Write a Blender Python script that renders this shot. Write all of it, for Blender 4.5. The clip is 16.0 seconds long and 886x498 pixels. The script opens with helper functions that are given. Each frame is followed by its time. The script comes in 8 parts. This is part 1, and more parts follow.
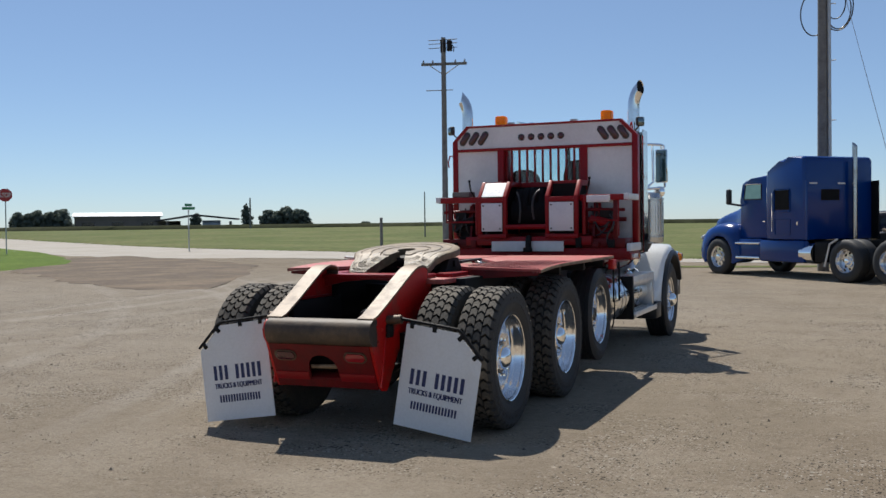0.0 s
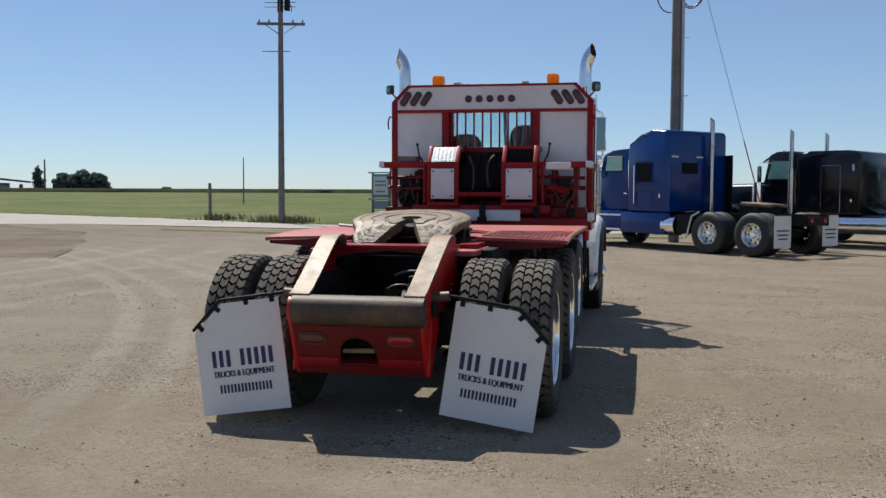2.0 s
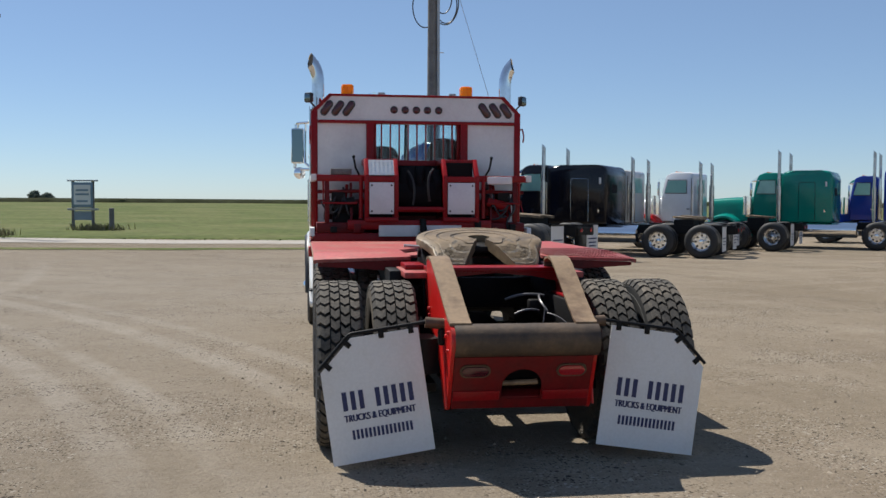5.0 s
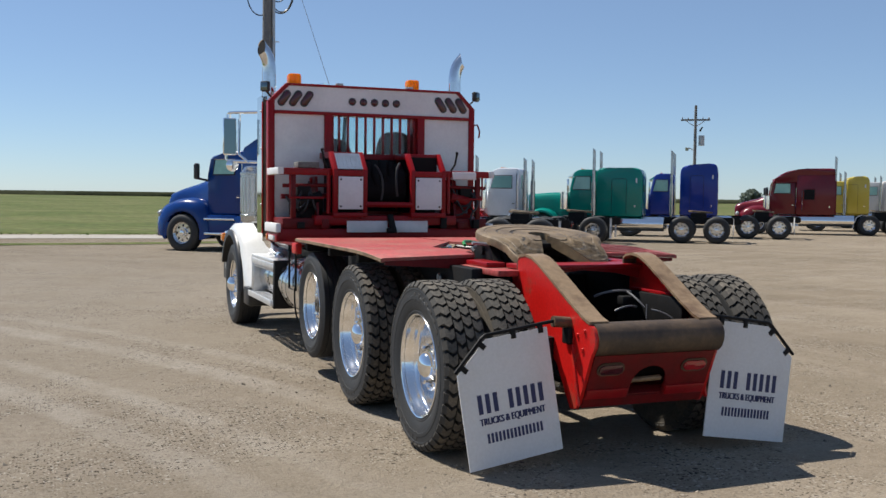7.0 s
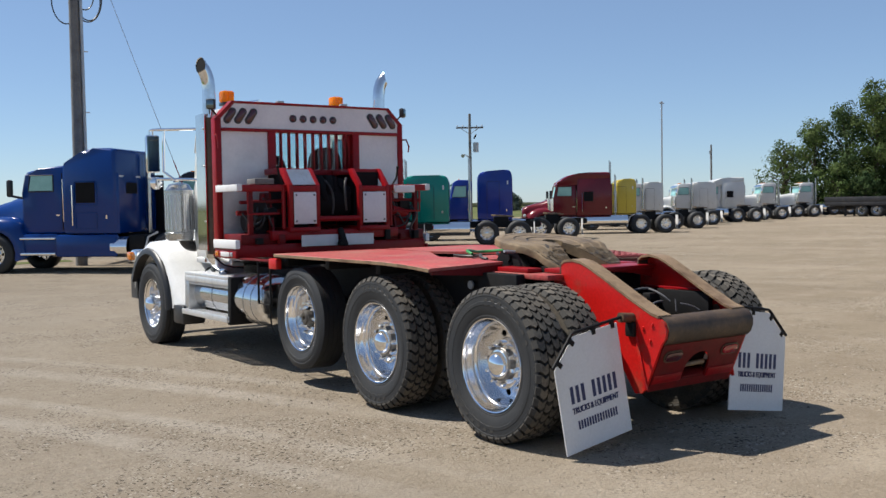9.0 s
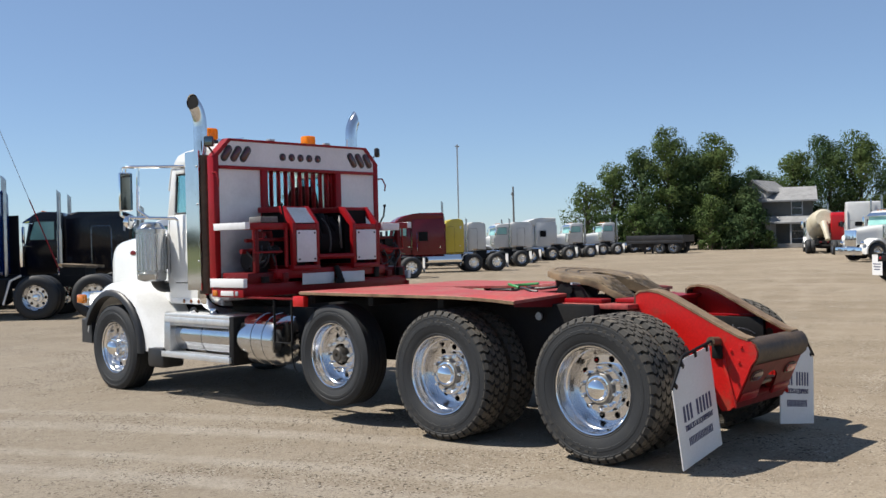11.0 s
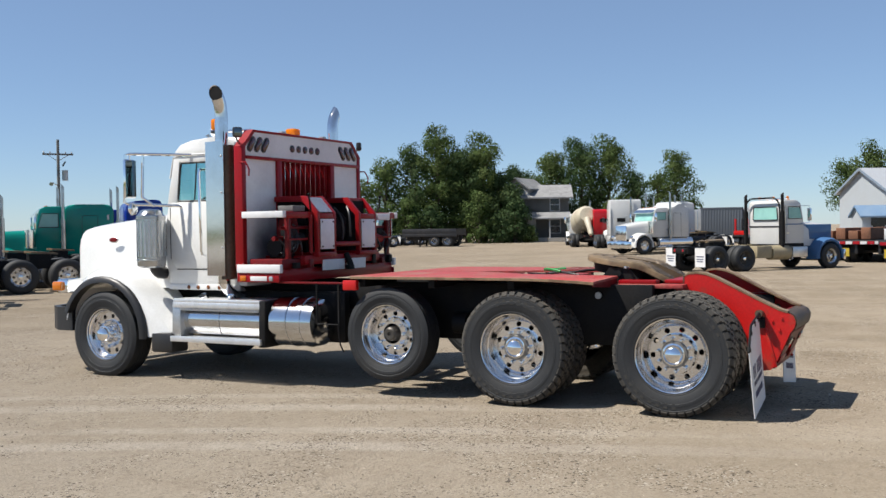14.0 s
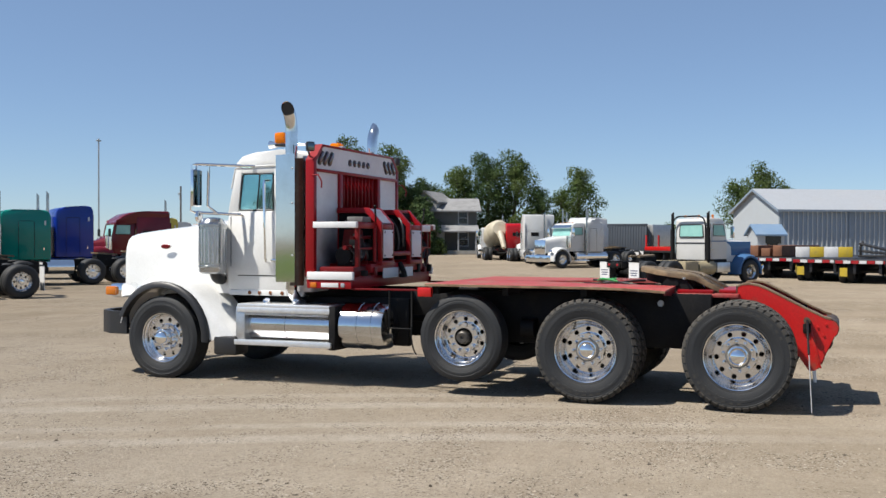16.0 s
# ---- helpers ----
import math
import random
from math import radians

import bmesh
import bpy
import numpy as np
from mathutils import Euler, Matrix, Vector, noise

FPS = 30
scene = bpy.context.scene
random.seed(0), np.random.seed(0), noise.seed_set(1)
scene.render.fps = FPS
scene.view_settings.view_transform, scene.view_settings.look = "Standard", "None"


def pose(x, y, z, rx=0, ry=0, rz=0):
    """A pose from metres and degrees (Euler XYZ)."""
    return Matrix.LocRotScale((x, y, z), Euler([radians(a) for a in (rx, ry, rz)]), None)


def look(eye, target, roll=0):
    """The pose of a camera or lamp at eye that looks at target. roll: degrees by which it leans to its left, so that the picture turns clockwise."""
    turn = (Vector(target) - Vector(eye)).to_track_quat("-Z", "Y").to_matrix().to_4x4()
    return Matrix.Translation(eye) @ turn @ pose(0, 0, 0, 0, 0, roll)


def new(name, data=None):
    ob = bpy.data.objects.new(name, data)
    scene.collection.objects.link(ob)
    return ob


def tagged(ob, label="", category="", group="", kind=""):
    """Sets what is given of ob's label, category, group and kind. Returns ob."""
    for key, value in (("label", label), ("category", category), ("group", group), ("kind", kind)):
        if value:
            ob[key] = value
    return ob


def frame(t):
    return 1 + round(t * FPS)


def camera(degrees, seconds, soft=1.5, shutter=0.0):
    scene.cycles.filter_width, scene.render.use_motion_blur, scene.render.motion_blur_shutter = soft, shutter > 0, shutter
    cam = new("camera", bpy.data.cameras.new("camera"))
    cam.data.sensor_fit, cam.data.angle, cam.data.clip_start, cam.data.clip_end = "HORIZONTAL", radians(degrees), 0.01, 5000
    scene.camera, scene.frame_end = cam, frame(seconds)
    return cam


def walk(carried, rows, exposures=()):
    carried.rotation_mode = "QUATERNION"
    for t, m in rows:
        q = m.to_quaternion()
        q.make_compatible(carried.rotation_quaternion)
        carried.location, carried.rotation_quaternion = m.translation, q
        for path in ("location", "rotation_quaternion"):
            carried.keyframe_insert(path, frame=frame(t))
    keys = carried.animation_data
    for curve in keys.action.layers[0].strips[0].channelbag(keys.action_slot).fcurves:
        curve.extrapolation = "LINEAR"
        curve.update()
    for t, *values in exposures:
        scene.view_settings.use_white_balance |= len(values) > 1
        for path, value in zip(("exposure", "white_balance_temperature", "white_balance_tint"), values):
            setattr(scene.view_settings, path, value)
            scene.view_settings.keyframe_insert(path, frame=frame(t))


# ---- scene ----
cam = camera(47.8, 16.0)
METRES, EYE, TILT, LEAN, TURN = 16.667, 1.548, -0.111, 1.584, 22.702
ROWS = [
    (0.0, 0.0, 0.0, 0.0, 0.02, -1.26, -0.86),
    (0.5, -0.0232, 0.0091, 0.0001, -3.9, -0.84, -2.22),
    (1.0, -0.047, 0.0287, -0.001, -5.69, -1.64, -1.31),
    (1.5, -0.0726, 0.0431, -0.0025, -7.87, -2.63, -1.12),
    (2.0, -0.0957, 0.0593, -0.0035, -11.29, -2.8, -1.74),
    (2.5, -0.1195, 0.0761, -0.002, -14.47, -2.31, -1.87),
    (3.0, -0.1485, 0.0876, -0.002, -18.0, -2.36, -1.05),
    (3.5, -0.1732, 0.1045, -0.0033, -21.45, -2.28, -1.22),
    (4.0, -0.2012, 0.1171, -0.0042, -24.66, -2.27, -1.65),
    (6.5, -0.3313, 0.2101, -0.004, -40.66, -0.87, -1.3),
    (7.0, -0.3537, 0.2321, -0.0064, -44.09, -1.77, -1.7),
    (7.5, -0.3812, 0.2476, -0.0062, -46.14, -2.43, -0.98),
    (8.0, -0.4077, 0.2649, -0.0062, -49.73, -2.23, -0.67),
    (8.5, -0.4293, 0.2867, -0.0062, -53.93, -1.16, -0.34),
    (9.0, -0.456, 0.3067, -0.0061, -58.05, -1.15, 0.19),
    (9.5, -0.4764, 0.3355, -0.0067, -61.53, -0.08, 0.57),
    (12.0, -0.5677, 0.4695, -0.0088, -75.19, 0.88, 0.47),
    (12.5, -0.5861, 0.4964, -0.0096, -77.9, 0.61, 0.28),
    (13.0, -0.5986, 0.5237, -0.0107, -80.51, -0.57, 0.73),
    (13.5, -0.61, 0.5511, -0.0096, -83.3, -0.36, 0.96),
    (14.0, -0.626, 0.5768, -0.0093, -84.75, 0.47, 0.8),
    (14.5, -0.6367, 0.6059, -0.0094, -84.93, 0.91, 1.42),
    (15.0, -0.6563, 0.6332, -0.0108, -86.74, 0.08, 0.78),
    (15.5, -0.6689, 0.6601, -0.0113, -88.56, -0.58, 0.19),
    (16.0, -0.679, 0.6904, -0.0101, -91.16, 1.11, 0.05),
]
EXPOSURES = [(0.0, 0.47), (3.5, 0.52), (7.0, 0.60), (9.0, 0.68), (12.5, 0.71), (16.0, 0.63)]
walk(cam, [(t, pose(3.622, -7.152, EYE, TILT, LEAN, TURN) @ pose(METRES * x, METRES * y, METRES * z, 90 + pitch, roll, yaw)) for t, x, y, z, yaw, pitch, roll in ROWS], EXPOSURES)

# ---- light ----
SUN_TO = Vector((-0.66, 0.75, 0.0)).normalized()
SUN_ELEV = radians(57)
world = bpy.data.worlds.new("sky")
scene.world = world
world.use_nodes = True
wn, wl = world.node_tree.nodes, world.node_tree.links
sky = wn.new("ShaderNodeTexSky")
sky.sky_type, sky.sun_disc = "NISHITA", False
sky.sun_elevation = SUN_ELEV
sky.sun_rotation = math.atan2(SUN_TO.x, SUN_TO.y)
sky.air_density, sky.dust_density, sky.ozone_density = 0.75, 0.12, 3.0
haze = wn.new("ShaderNodeVectorMath")
haze.operation = "MULTIPLY"
haze.inputs[1].default_value = (0.89, 0.98, 1.07)
wl.new(sky.outputs[0], haze.inputs[0])
veil = wn.new("ShaderNodeMix")
veil.data_type = "RGBA"
veil.inputs["Factor"].default_value = 0.24
veil.inputs["B"].default_value = (4.25, 5.65, 7.75, 1)
wl.new(haze.outputs[0], veil.inputs["A"])
wl.new(veil.outputs["Result"], wn["Background"].inputs[0])
wn["Background"].inputs[1].default_value = 0.066
sun = new("sun", bpy.data.lights.new("sun", "SUN"))
sun.data.energy, sun.data.angle, sun.data.color = 4.75, radians(0.53), (1.0, 0.95, 0.87)
SUN_DIR = Vector((SUN_TO.x * math.cos(SUN_ELEV), SUN_TO.y * math.cos(SUN_ELEV), math.sin(SUN_ELEV)))
sun.matrix_world = look(SUN_DIR * 60, (0, 0, 0))


# ---- materials ----
def mat(name, rgb, rough=0.5, metal=0.0, rgb2=None, scale=3.0, amount=0.6, fine=70.0, grain=0.12, bump=0.0, rvar=0.12, coat=0.0, lo=0.45, hi=0.68, colour_scale=0.72):
    """Base colour with a second one in large patches, a fine grain in the colour, and a fine relief."""
    # non-metal colours are scaled down, so that shade renders deeper against the sky
    rgb, rgb2 = [c * (1.0 if metal > 0.5 else colour_scale) for c in rgb], [c * (1.0 if metal > 0.5 else colour_scale) for c in (rgb2 or [0.7 * c for c in rgb])]
    m = bpy.data.materials.new(name)
    m.use_nodes = True
    n, k = m.node_tree.nodes, m.node_tree.links
    b = n["Principled BSDF"]
    at = n.new("ShaderNodeTexCoord")
    big, small = n.new("ShaderNodeTexNoise"), n.new("ShaderNodeTexNoise")
    big.inputs["Scale"].default_value, big.inputs["Detail"].default_value, big.inputs["Roughness"].default_value = scale, 6, 0.62
    small.inputs["Scale"].default_value, small.inputs["Detail"].default_value = fine, 4
    k.new(at.outputs["Object"], big.inputs["Vector"])
    k.new(at.outputs["Object"], small.inputs["Vector"])
    span = n.new("ShaderNodeMapRange")
    span.inputs["From Min"].default_value, span.inputs["From Max"].default_value, span.inputs["To Max"].default_value = lo, hi, amount
    k.new(big.outputs["Fac"], span.inputs["Value"])
    mix = n.new("ShaderNodeMix")
    mix.data_type = "RGBA"
    mix.inputs["A"].default_value = (*rgb, 1)
    mix.inputs["B"].default_value = (*rgb2, 1)
    k.new(span.outputs[0], mix.inputs["Factor"])
    tone = n.new("ShaderNodeMapRange")
    tone.inputs["From Min"].default_value, tone.inputs["From Max"].default_value = 0.3, 0.7
    tone.inputs["To Min"].default_value, tone.inputs["To Max"].default_value = 1 - grain, 1 + grain
    k.new(small.outputs["Fac"], tone.inputs["Value"])
    scaled = n.new("ShaderNodeVectorMath")
    scaled.operation = "SCALE"
    k.new(mix.outputs["Result"], scaled.inputs[0])
    k.new(tone.outputs[0], scaled.inputs["Scale"])
    k.new(scaled.outputs[0], b.inputs["Base Color"])
    gloss = n.new("ShaderNodeMapRange")
    gloss.inputs["To Min"].default_value, gloss.inputs["To Max"].default_value = max(0.02, rough - rvar), min(1, rough + rvar)
    k.new(big.outputs["Fac"], gloss.inputs["Value"])
    k.new(gloss.outputs[0], b.inputs["Roughness"])
    b.inputs["Metallic"].default_value = metal
    b.inputs["Coat Weight"].default_value = coat
    b.inputs["Coat Roughness"].default_value = 0.08
    if bump:
        relief = n.new("ShaderNodeBump")
        relief.inputs["Strength"].default_value, relief.inputs["Distance"].default_value = bump, 0.01
        k.new(small.outputs["Fac"], relief.inputs["Height"])
        k.new(relief.outputs[0], b.inputs["Normal"])
    return m


def lamp_plastic(name, rgb, through_light=0.25):
    m = mat(name, rgb, 0.15, 0, None, 30, 0.3, 90, 0.1, rvar=0.05, coat=0.5)
    b = m.node_tree.nodes["Principled BSDF"]
    b.inputs["Transmission Weight"].default_value = through_light
    b.inputs["Subsurface Weight"].default_value = 0.0
    return m


def clear_glass(name, rgb):
    m = bpy.data.materials.new(name)
    m.use_nodes = True
    b = m.node_tree.nodes["Principled BSDF"]
    b.inputs["Base Color"].default_value = (*rgb, 1)
    b.inputs["Roughness"].default_value = 0.02
    b.inputs["IOR"].default_value = 1.45
    b.inputs["Transmission Weight"].default_value = 1.0
    return m


WHITE = mat("white_paint", (0.78, 0.78, 0.76), 0.25, 0, (0.62, 0.60, 0.56), 1.6, 0.35, 40, 0.03, rvar=0.08, coat=0.6, colour_scale=0.88)
RACK_WHITE = mat("rack_white_sheet", (0.69, 0.69, 0.69), 0.42, 0, (0.50, 0.50, 0.51), 2.2, 0.5, 30, 0.03, colour_scale=1.0)
RED = mat("red_paint", (0.34, 0.008, 0.013), 0.34, 0, (0.24, 0.016, 0.015), 3.0, 0.55, 50, 0.12, bump=0.05, coat=0.3)
RED_WORN = mat("worn_red_deck", (0.43, 0.055, 0.050), 0.58, 0, (0.37, 0.17, 0.125), 2.6, 0.8, 30, 0.3, bump=0.25)
RED_BRIGHT = mat("bright_red_steel", (0.62, 0.010, 0.008), 0.38, 0, (0.26, 0.07, 0.04), 5.0, 0.8, 55, 0.12, bump=0.1, lo=0.56, hi=0.70)
NOSE = mat("oily_dark_steel", (0.062, 0.040, 0.025), 0.6, 0.0, (0.165, 0.105, 0.058), 4.0, 0.9, 34, 0.16, bump=0.2, lo=0.50, hi=0.72)
RUST = mat("worn_brown_steel", (0.095, 0.058, 0.036), 0.5, 0.25, (0.17, 0.112, 0.07), 5.0, 0.9, 34, 0.14, bump=0.2)
BLACK = mat("black_frame_paint", (0.010, 0.010, 0.011), 0.6, 0, (0.030, 0.026, 0.021), 4.0, 0.5, 60, 0.2, bump=0.1)
BLACK_PLASTIC = mat("black_plastic", (0.022, 0.022, 0.024), 0.45, 0, (0.04, 0.037, 0.033), 6, 0.4, 90, 0.1)
RUBBER = mat("tyre_rubber", (0.017, 0.019, 0.022), 0.66, 0, (0.034, 0.034, 0.033), 3.5, 0.6, 80, 0.2, bump=0.12)
FLANK = mat("tread_flank_rubber", (0.050, 0.047, 0.042), 0.85, 0, (0.085, 0.075, 0.062), 5.0, 0.8, 70, 0.2)
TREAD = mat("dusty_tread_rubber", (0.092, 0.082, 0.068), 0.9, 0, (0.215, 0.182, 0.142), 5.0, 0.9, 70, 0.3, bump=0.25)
ALU = mat("polished_aluminium", (0.84, 0.84, 0.85), 0.15, 1.0, (0.70, 0.70, 0.70), 9, 0.35, 120, 0.03, rvar=0.05)
CHROME = mat("chrome", (0.88, 0.89, 0.90), 0.05, 1.0, (0.74, 0.75, 0.76), 7, 0.3, 60, 0.03, rvar=0.035)
STEP_ALU = mat("pale_step_aluminium", (0.74, 0.75, 0.76), 0.38, 0.7, (0.58, 0.58, 0.58), 7, 0.6, 90, 0.08, bump=0.05)
DULL_ALU = mat("dull_aluminium", (0.62, 0.63, 0.64), 0.34, 0.9, (0.42, 0.42, 0.42), 6, 0.6, 90, 0.08, bump=0.05)
GREASE = mat("worn_fifth_wheel_steel", (0.25, 0.176, 0.096), 0.58, 0.0, (0.085, 0.058, 0.034), 4.5, 0.9, 26, 0.14, bump=0.3, lo=0.42, hi=0.66)
GREASE_DARK = mat("caked_grease", (0.055, 0.043, 0.03), 0.5, 0.1, (0.26, 0.20, 0.125), 22, 0.9, 60, 0.4, bump=0.8, lo=0.44, hi=0.60)
RAMP = mat("bare_worn_steel", (0.29, 0.195, 0.110), 0.56, 0.0, (0.13, 0.072, 0.036), 6.0, 0.95, 34, 0.14, bump=0.2)
# near-black for sheets that stand in for shaded hollows, and for black cloth and panes
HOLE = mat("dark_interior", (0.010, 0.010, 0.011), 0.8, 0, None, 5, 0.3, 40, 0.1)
# darker copy of the red: shade put into the colour, plus grime patches
RED_DIRTY_SHADED = mat("dirty_shaded_red", (0.18, 0.008, 0.010), 0.45, 0, (0.085, 0.016, 0.015), 6.0, 0.6, 40, 0.15, bump=0.1)
for deep in (RED, RED_DIRTY_SHADED):
    deep.node_tree.nodes["Principled BSDF"].inputs["Specular IOR Level"].default_value = 0.22
    deep.node_tree.nodes["Principled BSDF"].inputs["Coat Weight"].default_value = 0.0
for dull in (HOLE, BLACK):
    dull.node_tree.nodes["Principled BSDF"].inputs["Specular IOR Level"].default_value = 0.18
AMBER = lamp_plastic("amber_plastic", (0.95, 0.27, 0.01))
BEACON = lamp_plastic("beacon_plastic", (1.0, 0.42, 0.015), 0.0)
bn, bl = BEACON.node_tree.nodes, BEACON.node_tree.links
lit, both = bn.new("ShaderNodeBsdfTranslucent"), bn.new("ShaderNodeMixShader")
lit.inputs["Color"].default_value = (1.0, 0.50, 0.03, 1)
both.inputs["Fac"].default_value = 0.6
bl.new(bn["Principled BSDF"].outputs[0], both.inputs[1])
bl.new(lit.outputs[0], both.inputs[2])
bl.new(both.outputs[0], bn["Material Output"].inputs["Surface"])
RED_LENS = mat("dark_red_lens", (0.085, 0.009, 0.016), 0.2, 0, None, 30, 0.3, 90, 0.1, coat=0.4)
RED_LENS_B = lamp_plastic("red_lens", (0.55, 0.02, 0.03))
CLEAR_LENS = mat("clear_lens", (0.55, 0.58, 0.6), 0.1, 0.3, (0.3, 0.32, 0.34), 40, 0.6, 90, 0.1)
GLASS = clear_glass("teal_window_glass", (0.74, 0.86, 0.88))
DOOR_GLASS = clear_glass("teal_door_glass", (0.42, 0.72, 0.72))
STACK_CHROME = mat("stack_chrome", (0.70, 0.70, 0.71), 0.07, 1.0, (0.52, 0.50, 0.47), 6, 0.5, 60, 0.04, rvar=0.035)
SHIELD = mat("brushed_shield_steel", (0.66, 0.66, 0.66), 0.07, 1.0, (0.54, 0.53, 0.52), 2.5, 0.5, 90, 0.03, rvar=0.03)
TANK_ALU = mat("satin_tank_aluminium", (0.66, 0.67, 0.69), 0.13, 1.0, (0.54, 0.54, 0.54), 5, 0.5, 110, 0.04, bump=0.02, rvar=0.06)
CLEANER = mat("weathered_stainless", (0.50, 0.51, 0.52), 0.22, 1.0, (0.38, 0.38, 0.37), 5, 0.5, 90, 0.06, rvar=0.06)
FLAP = mat("white_mud_flap_rubber", (0.63, 0.63, 0.63), 0.5, 0, (0.57, 0.55, 0.51), 3, 0.5, 60, 0.04, colour_scale=1.0)
INK = mat("navy_print", (0.014, 0.022, 0.11), 0.5, 0, None, 6, 0.2, 60, 0.08)
SILL_AMBER = mat("dusty_amber_lens", (0.22, 0.075, 0.025), 0.25, 0, None, 20, 0.4, 60, 0.1)
MIRROR = mat("mirror_glass", (0.16, 0.20, 0.21), 0.02, 1.0, None, 4, 0.05, 60, 0.01, rvar=0.01)
SEAT = mat("dark_red_seat_cloth", (0.085, 0.012, 0.014), 0.9, 0, (0.05, 0.012, 0.013), 5, 0.5, 90, 0.2)
LINE_GREY = mat("grey_air_line", (0.16, 0.16, 0.17), 0.4, 0, None, 8, 0.4)
GREEN_HOSE = mat("green_hose", (0.02, 0.30, 0.07), 0.4, 0, None, 6, 0.2)
WOOD = mat("weathered_wood", (0.22, 0.218, 0.215), 0.85, 0, (0.13, 0.124, 0.118), 3, 0.7, 40, 0.25, bump=0.3)
GALV = mat("galvanised_steel", (0.42, 0.43, 0.44), 0.45, 0.7, (0.3, 0.3, 0.3), 4, 0.5, 60, 0.1)
CONCRETE = mat("concrete", (0.42, 0.40, 0.36), 0.85, 0, (0.30, 0.28, 0.25), 3, 0.6, 50, 0.15, bump=0.2)


def darkened_sheet(name, rgb, centre, reach):
    """White sheet that turns blue-black towards one place, with an uneven edge."""
    m = mat(name, rgb, 0.42, 0, (0.50, 0.50, 0.52), 2.2, 0.5, 30, 0.03, colour_scale=1.0)
    n, k = m.node_tree.nodes, m.node_tree.links
    b = n["Principled BSDF"]
    at, far, cloud, add, span, mix = n.new("ShaderNodeTexCoord"), n.new("ShaderNodeVectorMath"), n.new("ShaderNodeTexNoise"), n.new("ShaderNodeMath"), n.new("ShaderNodeMapRange"), n.new("ShaderNodeMix")
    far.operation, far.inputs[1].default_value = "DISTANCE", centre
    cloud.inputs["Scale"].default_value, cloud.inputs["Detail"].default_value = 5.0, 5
    k.new(at.outputs["Object"], far.inputs[0])
    k.new(at.outputs["Object"], cloud.inputs["Vector"])
    add.operation, add.inputs[2].default_value = "MULTIPLY_ADD", 0.0
    add.inputs[1].default_value = 0.35
    k.new(cloud.outputs["Fac"], add.inputs[0])
    k.new(far.outputs["Value"], add.inputs[2])
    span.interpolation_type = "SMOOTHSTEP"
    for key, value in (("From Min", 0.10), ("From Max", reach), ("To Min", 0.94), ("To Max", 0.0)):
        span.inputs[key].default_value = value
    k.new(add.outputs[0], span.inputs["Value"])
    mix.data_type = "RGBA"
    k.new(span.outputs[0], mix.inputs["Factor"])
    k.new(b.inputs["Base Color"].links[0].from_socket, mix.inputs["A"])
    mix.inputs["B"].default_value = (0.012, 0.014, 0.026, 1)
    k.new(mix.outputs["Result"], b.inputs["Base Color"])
    return m


# ---- mesh helpers ----
def box(bm, x0, x1, y0, y1, z0, z1, bev=0.0, m=None):
    out = bmesh.ops.create_cube(bm, size=1.0)["verts"]
    for v in out:
        v.co = Vector(((x0 + x1) / 2 + v.co.x * (x1 - x0), (y0 + y1) / 2 + v.co.y * (y1 - y0), (z0 + z1) / 2 + v.co.z * (z1 - z0)))
    if bev:
        edges = list({e for v in out for e in v.link_edges})
        out = [v for v in bmesh.ops.bevel(bm, geom=edges, offset=bev, segments=2, profile=0.5, affect="EDGES")["verts"]]
    if m is not None:
        bmesh.ops.transform(bm, matrix=m, verts=out)
    return bm


def tube(bm, pts, r, n=8, cap=True):
    """A round bar along a polyline; r is one radius or one for each point."""
    pts = [Vector(p) for p in pts]
    rs = r if isinstance(r, (list, tuple)) else [r] * len(pts)
    rings, side = [], None
    for i, p in enumerate(pts):
        ahead = (pts[min(i + 1, len(pts) - 1)] - pts[max(i - 1, 0)]).normalized()
        if side is None:
            side = ahead.orthogonal().normalized()
        side = (side - ahead * side.dot(ahead)).normalized()
        other = ahead.cross(side)
        rings.append([bm.verts.new(p + (side * math.cos(a) + other * math.sin(a)) * rs[i]) for a in (2 * math.pi * j / n for j in range(n))])
    for a, b in zip(rings, rings[1:]):
        for j in range(n):
            bm.faces.new((a[j], a[(j + 1) % n], b[(j + 1) % n], b[j]))
    if cap:
        bm.faces.new(rings[0][::-1])
        bm.faces.new(rings[-1])
    return bm


def arc(p0, p1, p2, n=6):
    """Points of a soft bend from p0 by way of the corner p1 to p2."""
    p0, p1, p2 = Vector(p0), Vector(p1), Vector(p2)
    return [p0 * (1 - t) ** 2 + p1 * 2 * t * (1 - t) + p2 * t * t for t in (i / n for i in range(n + 1))]


def lathe(bm, profile, n=40, m=None, closed=False):
    """A profile of (x, radius) turned round the x axis."""
    rings = []
    for a, r in profile:
        rings.append([bm.verts.new((a, r * math.cos(2 * math.pi * j / n), r * math.sin(2 * math.pi * j / n))) for j in range(n)] if r > 1e-6 else [bm.verts.new((a, 0, 0))])
    for a, b in zip(rings, rings[1:] + rings[:1] if closed else rings[1:]):
        for j in range(n):
            q = [a[j % len(a)], a[(j + 1) % len(a)], b[(j + 1) % len(b)], b[j % len(b)]]
            q = [v for i, v in enumerate(q) if v not in q[:i]]
            if len(q) > 2:
                bm.faces.new(q)
    if m is not None:
        bmesh.ops.transform(bm, matrix=m, verts=[v for ring in rings for v in ring])
    return bm


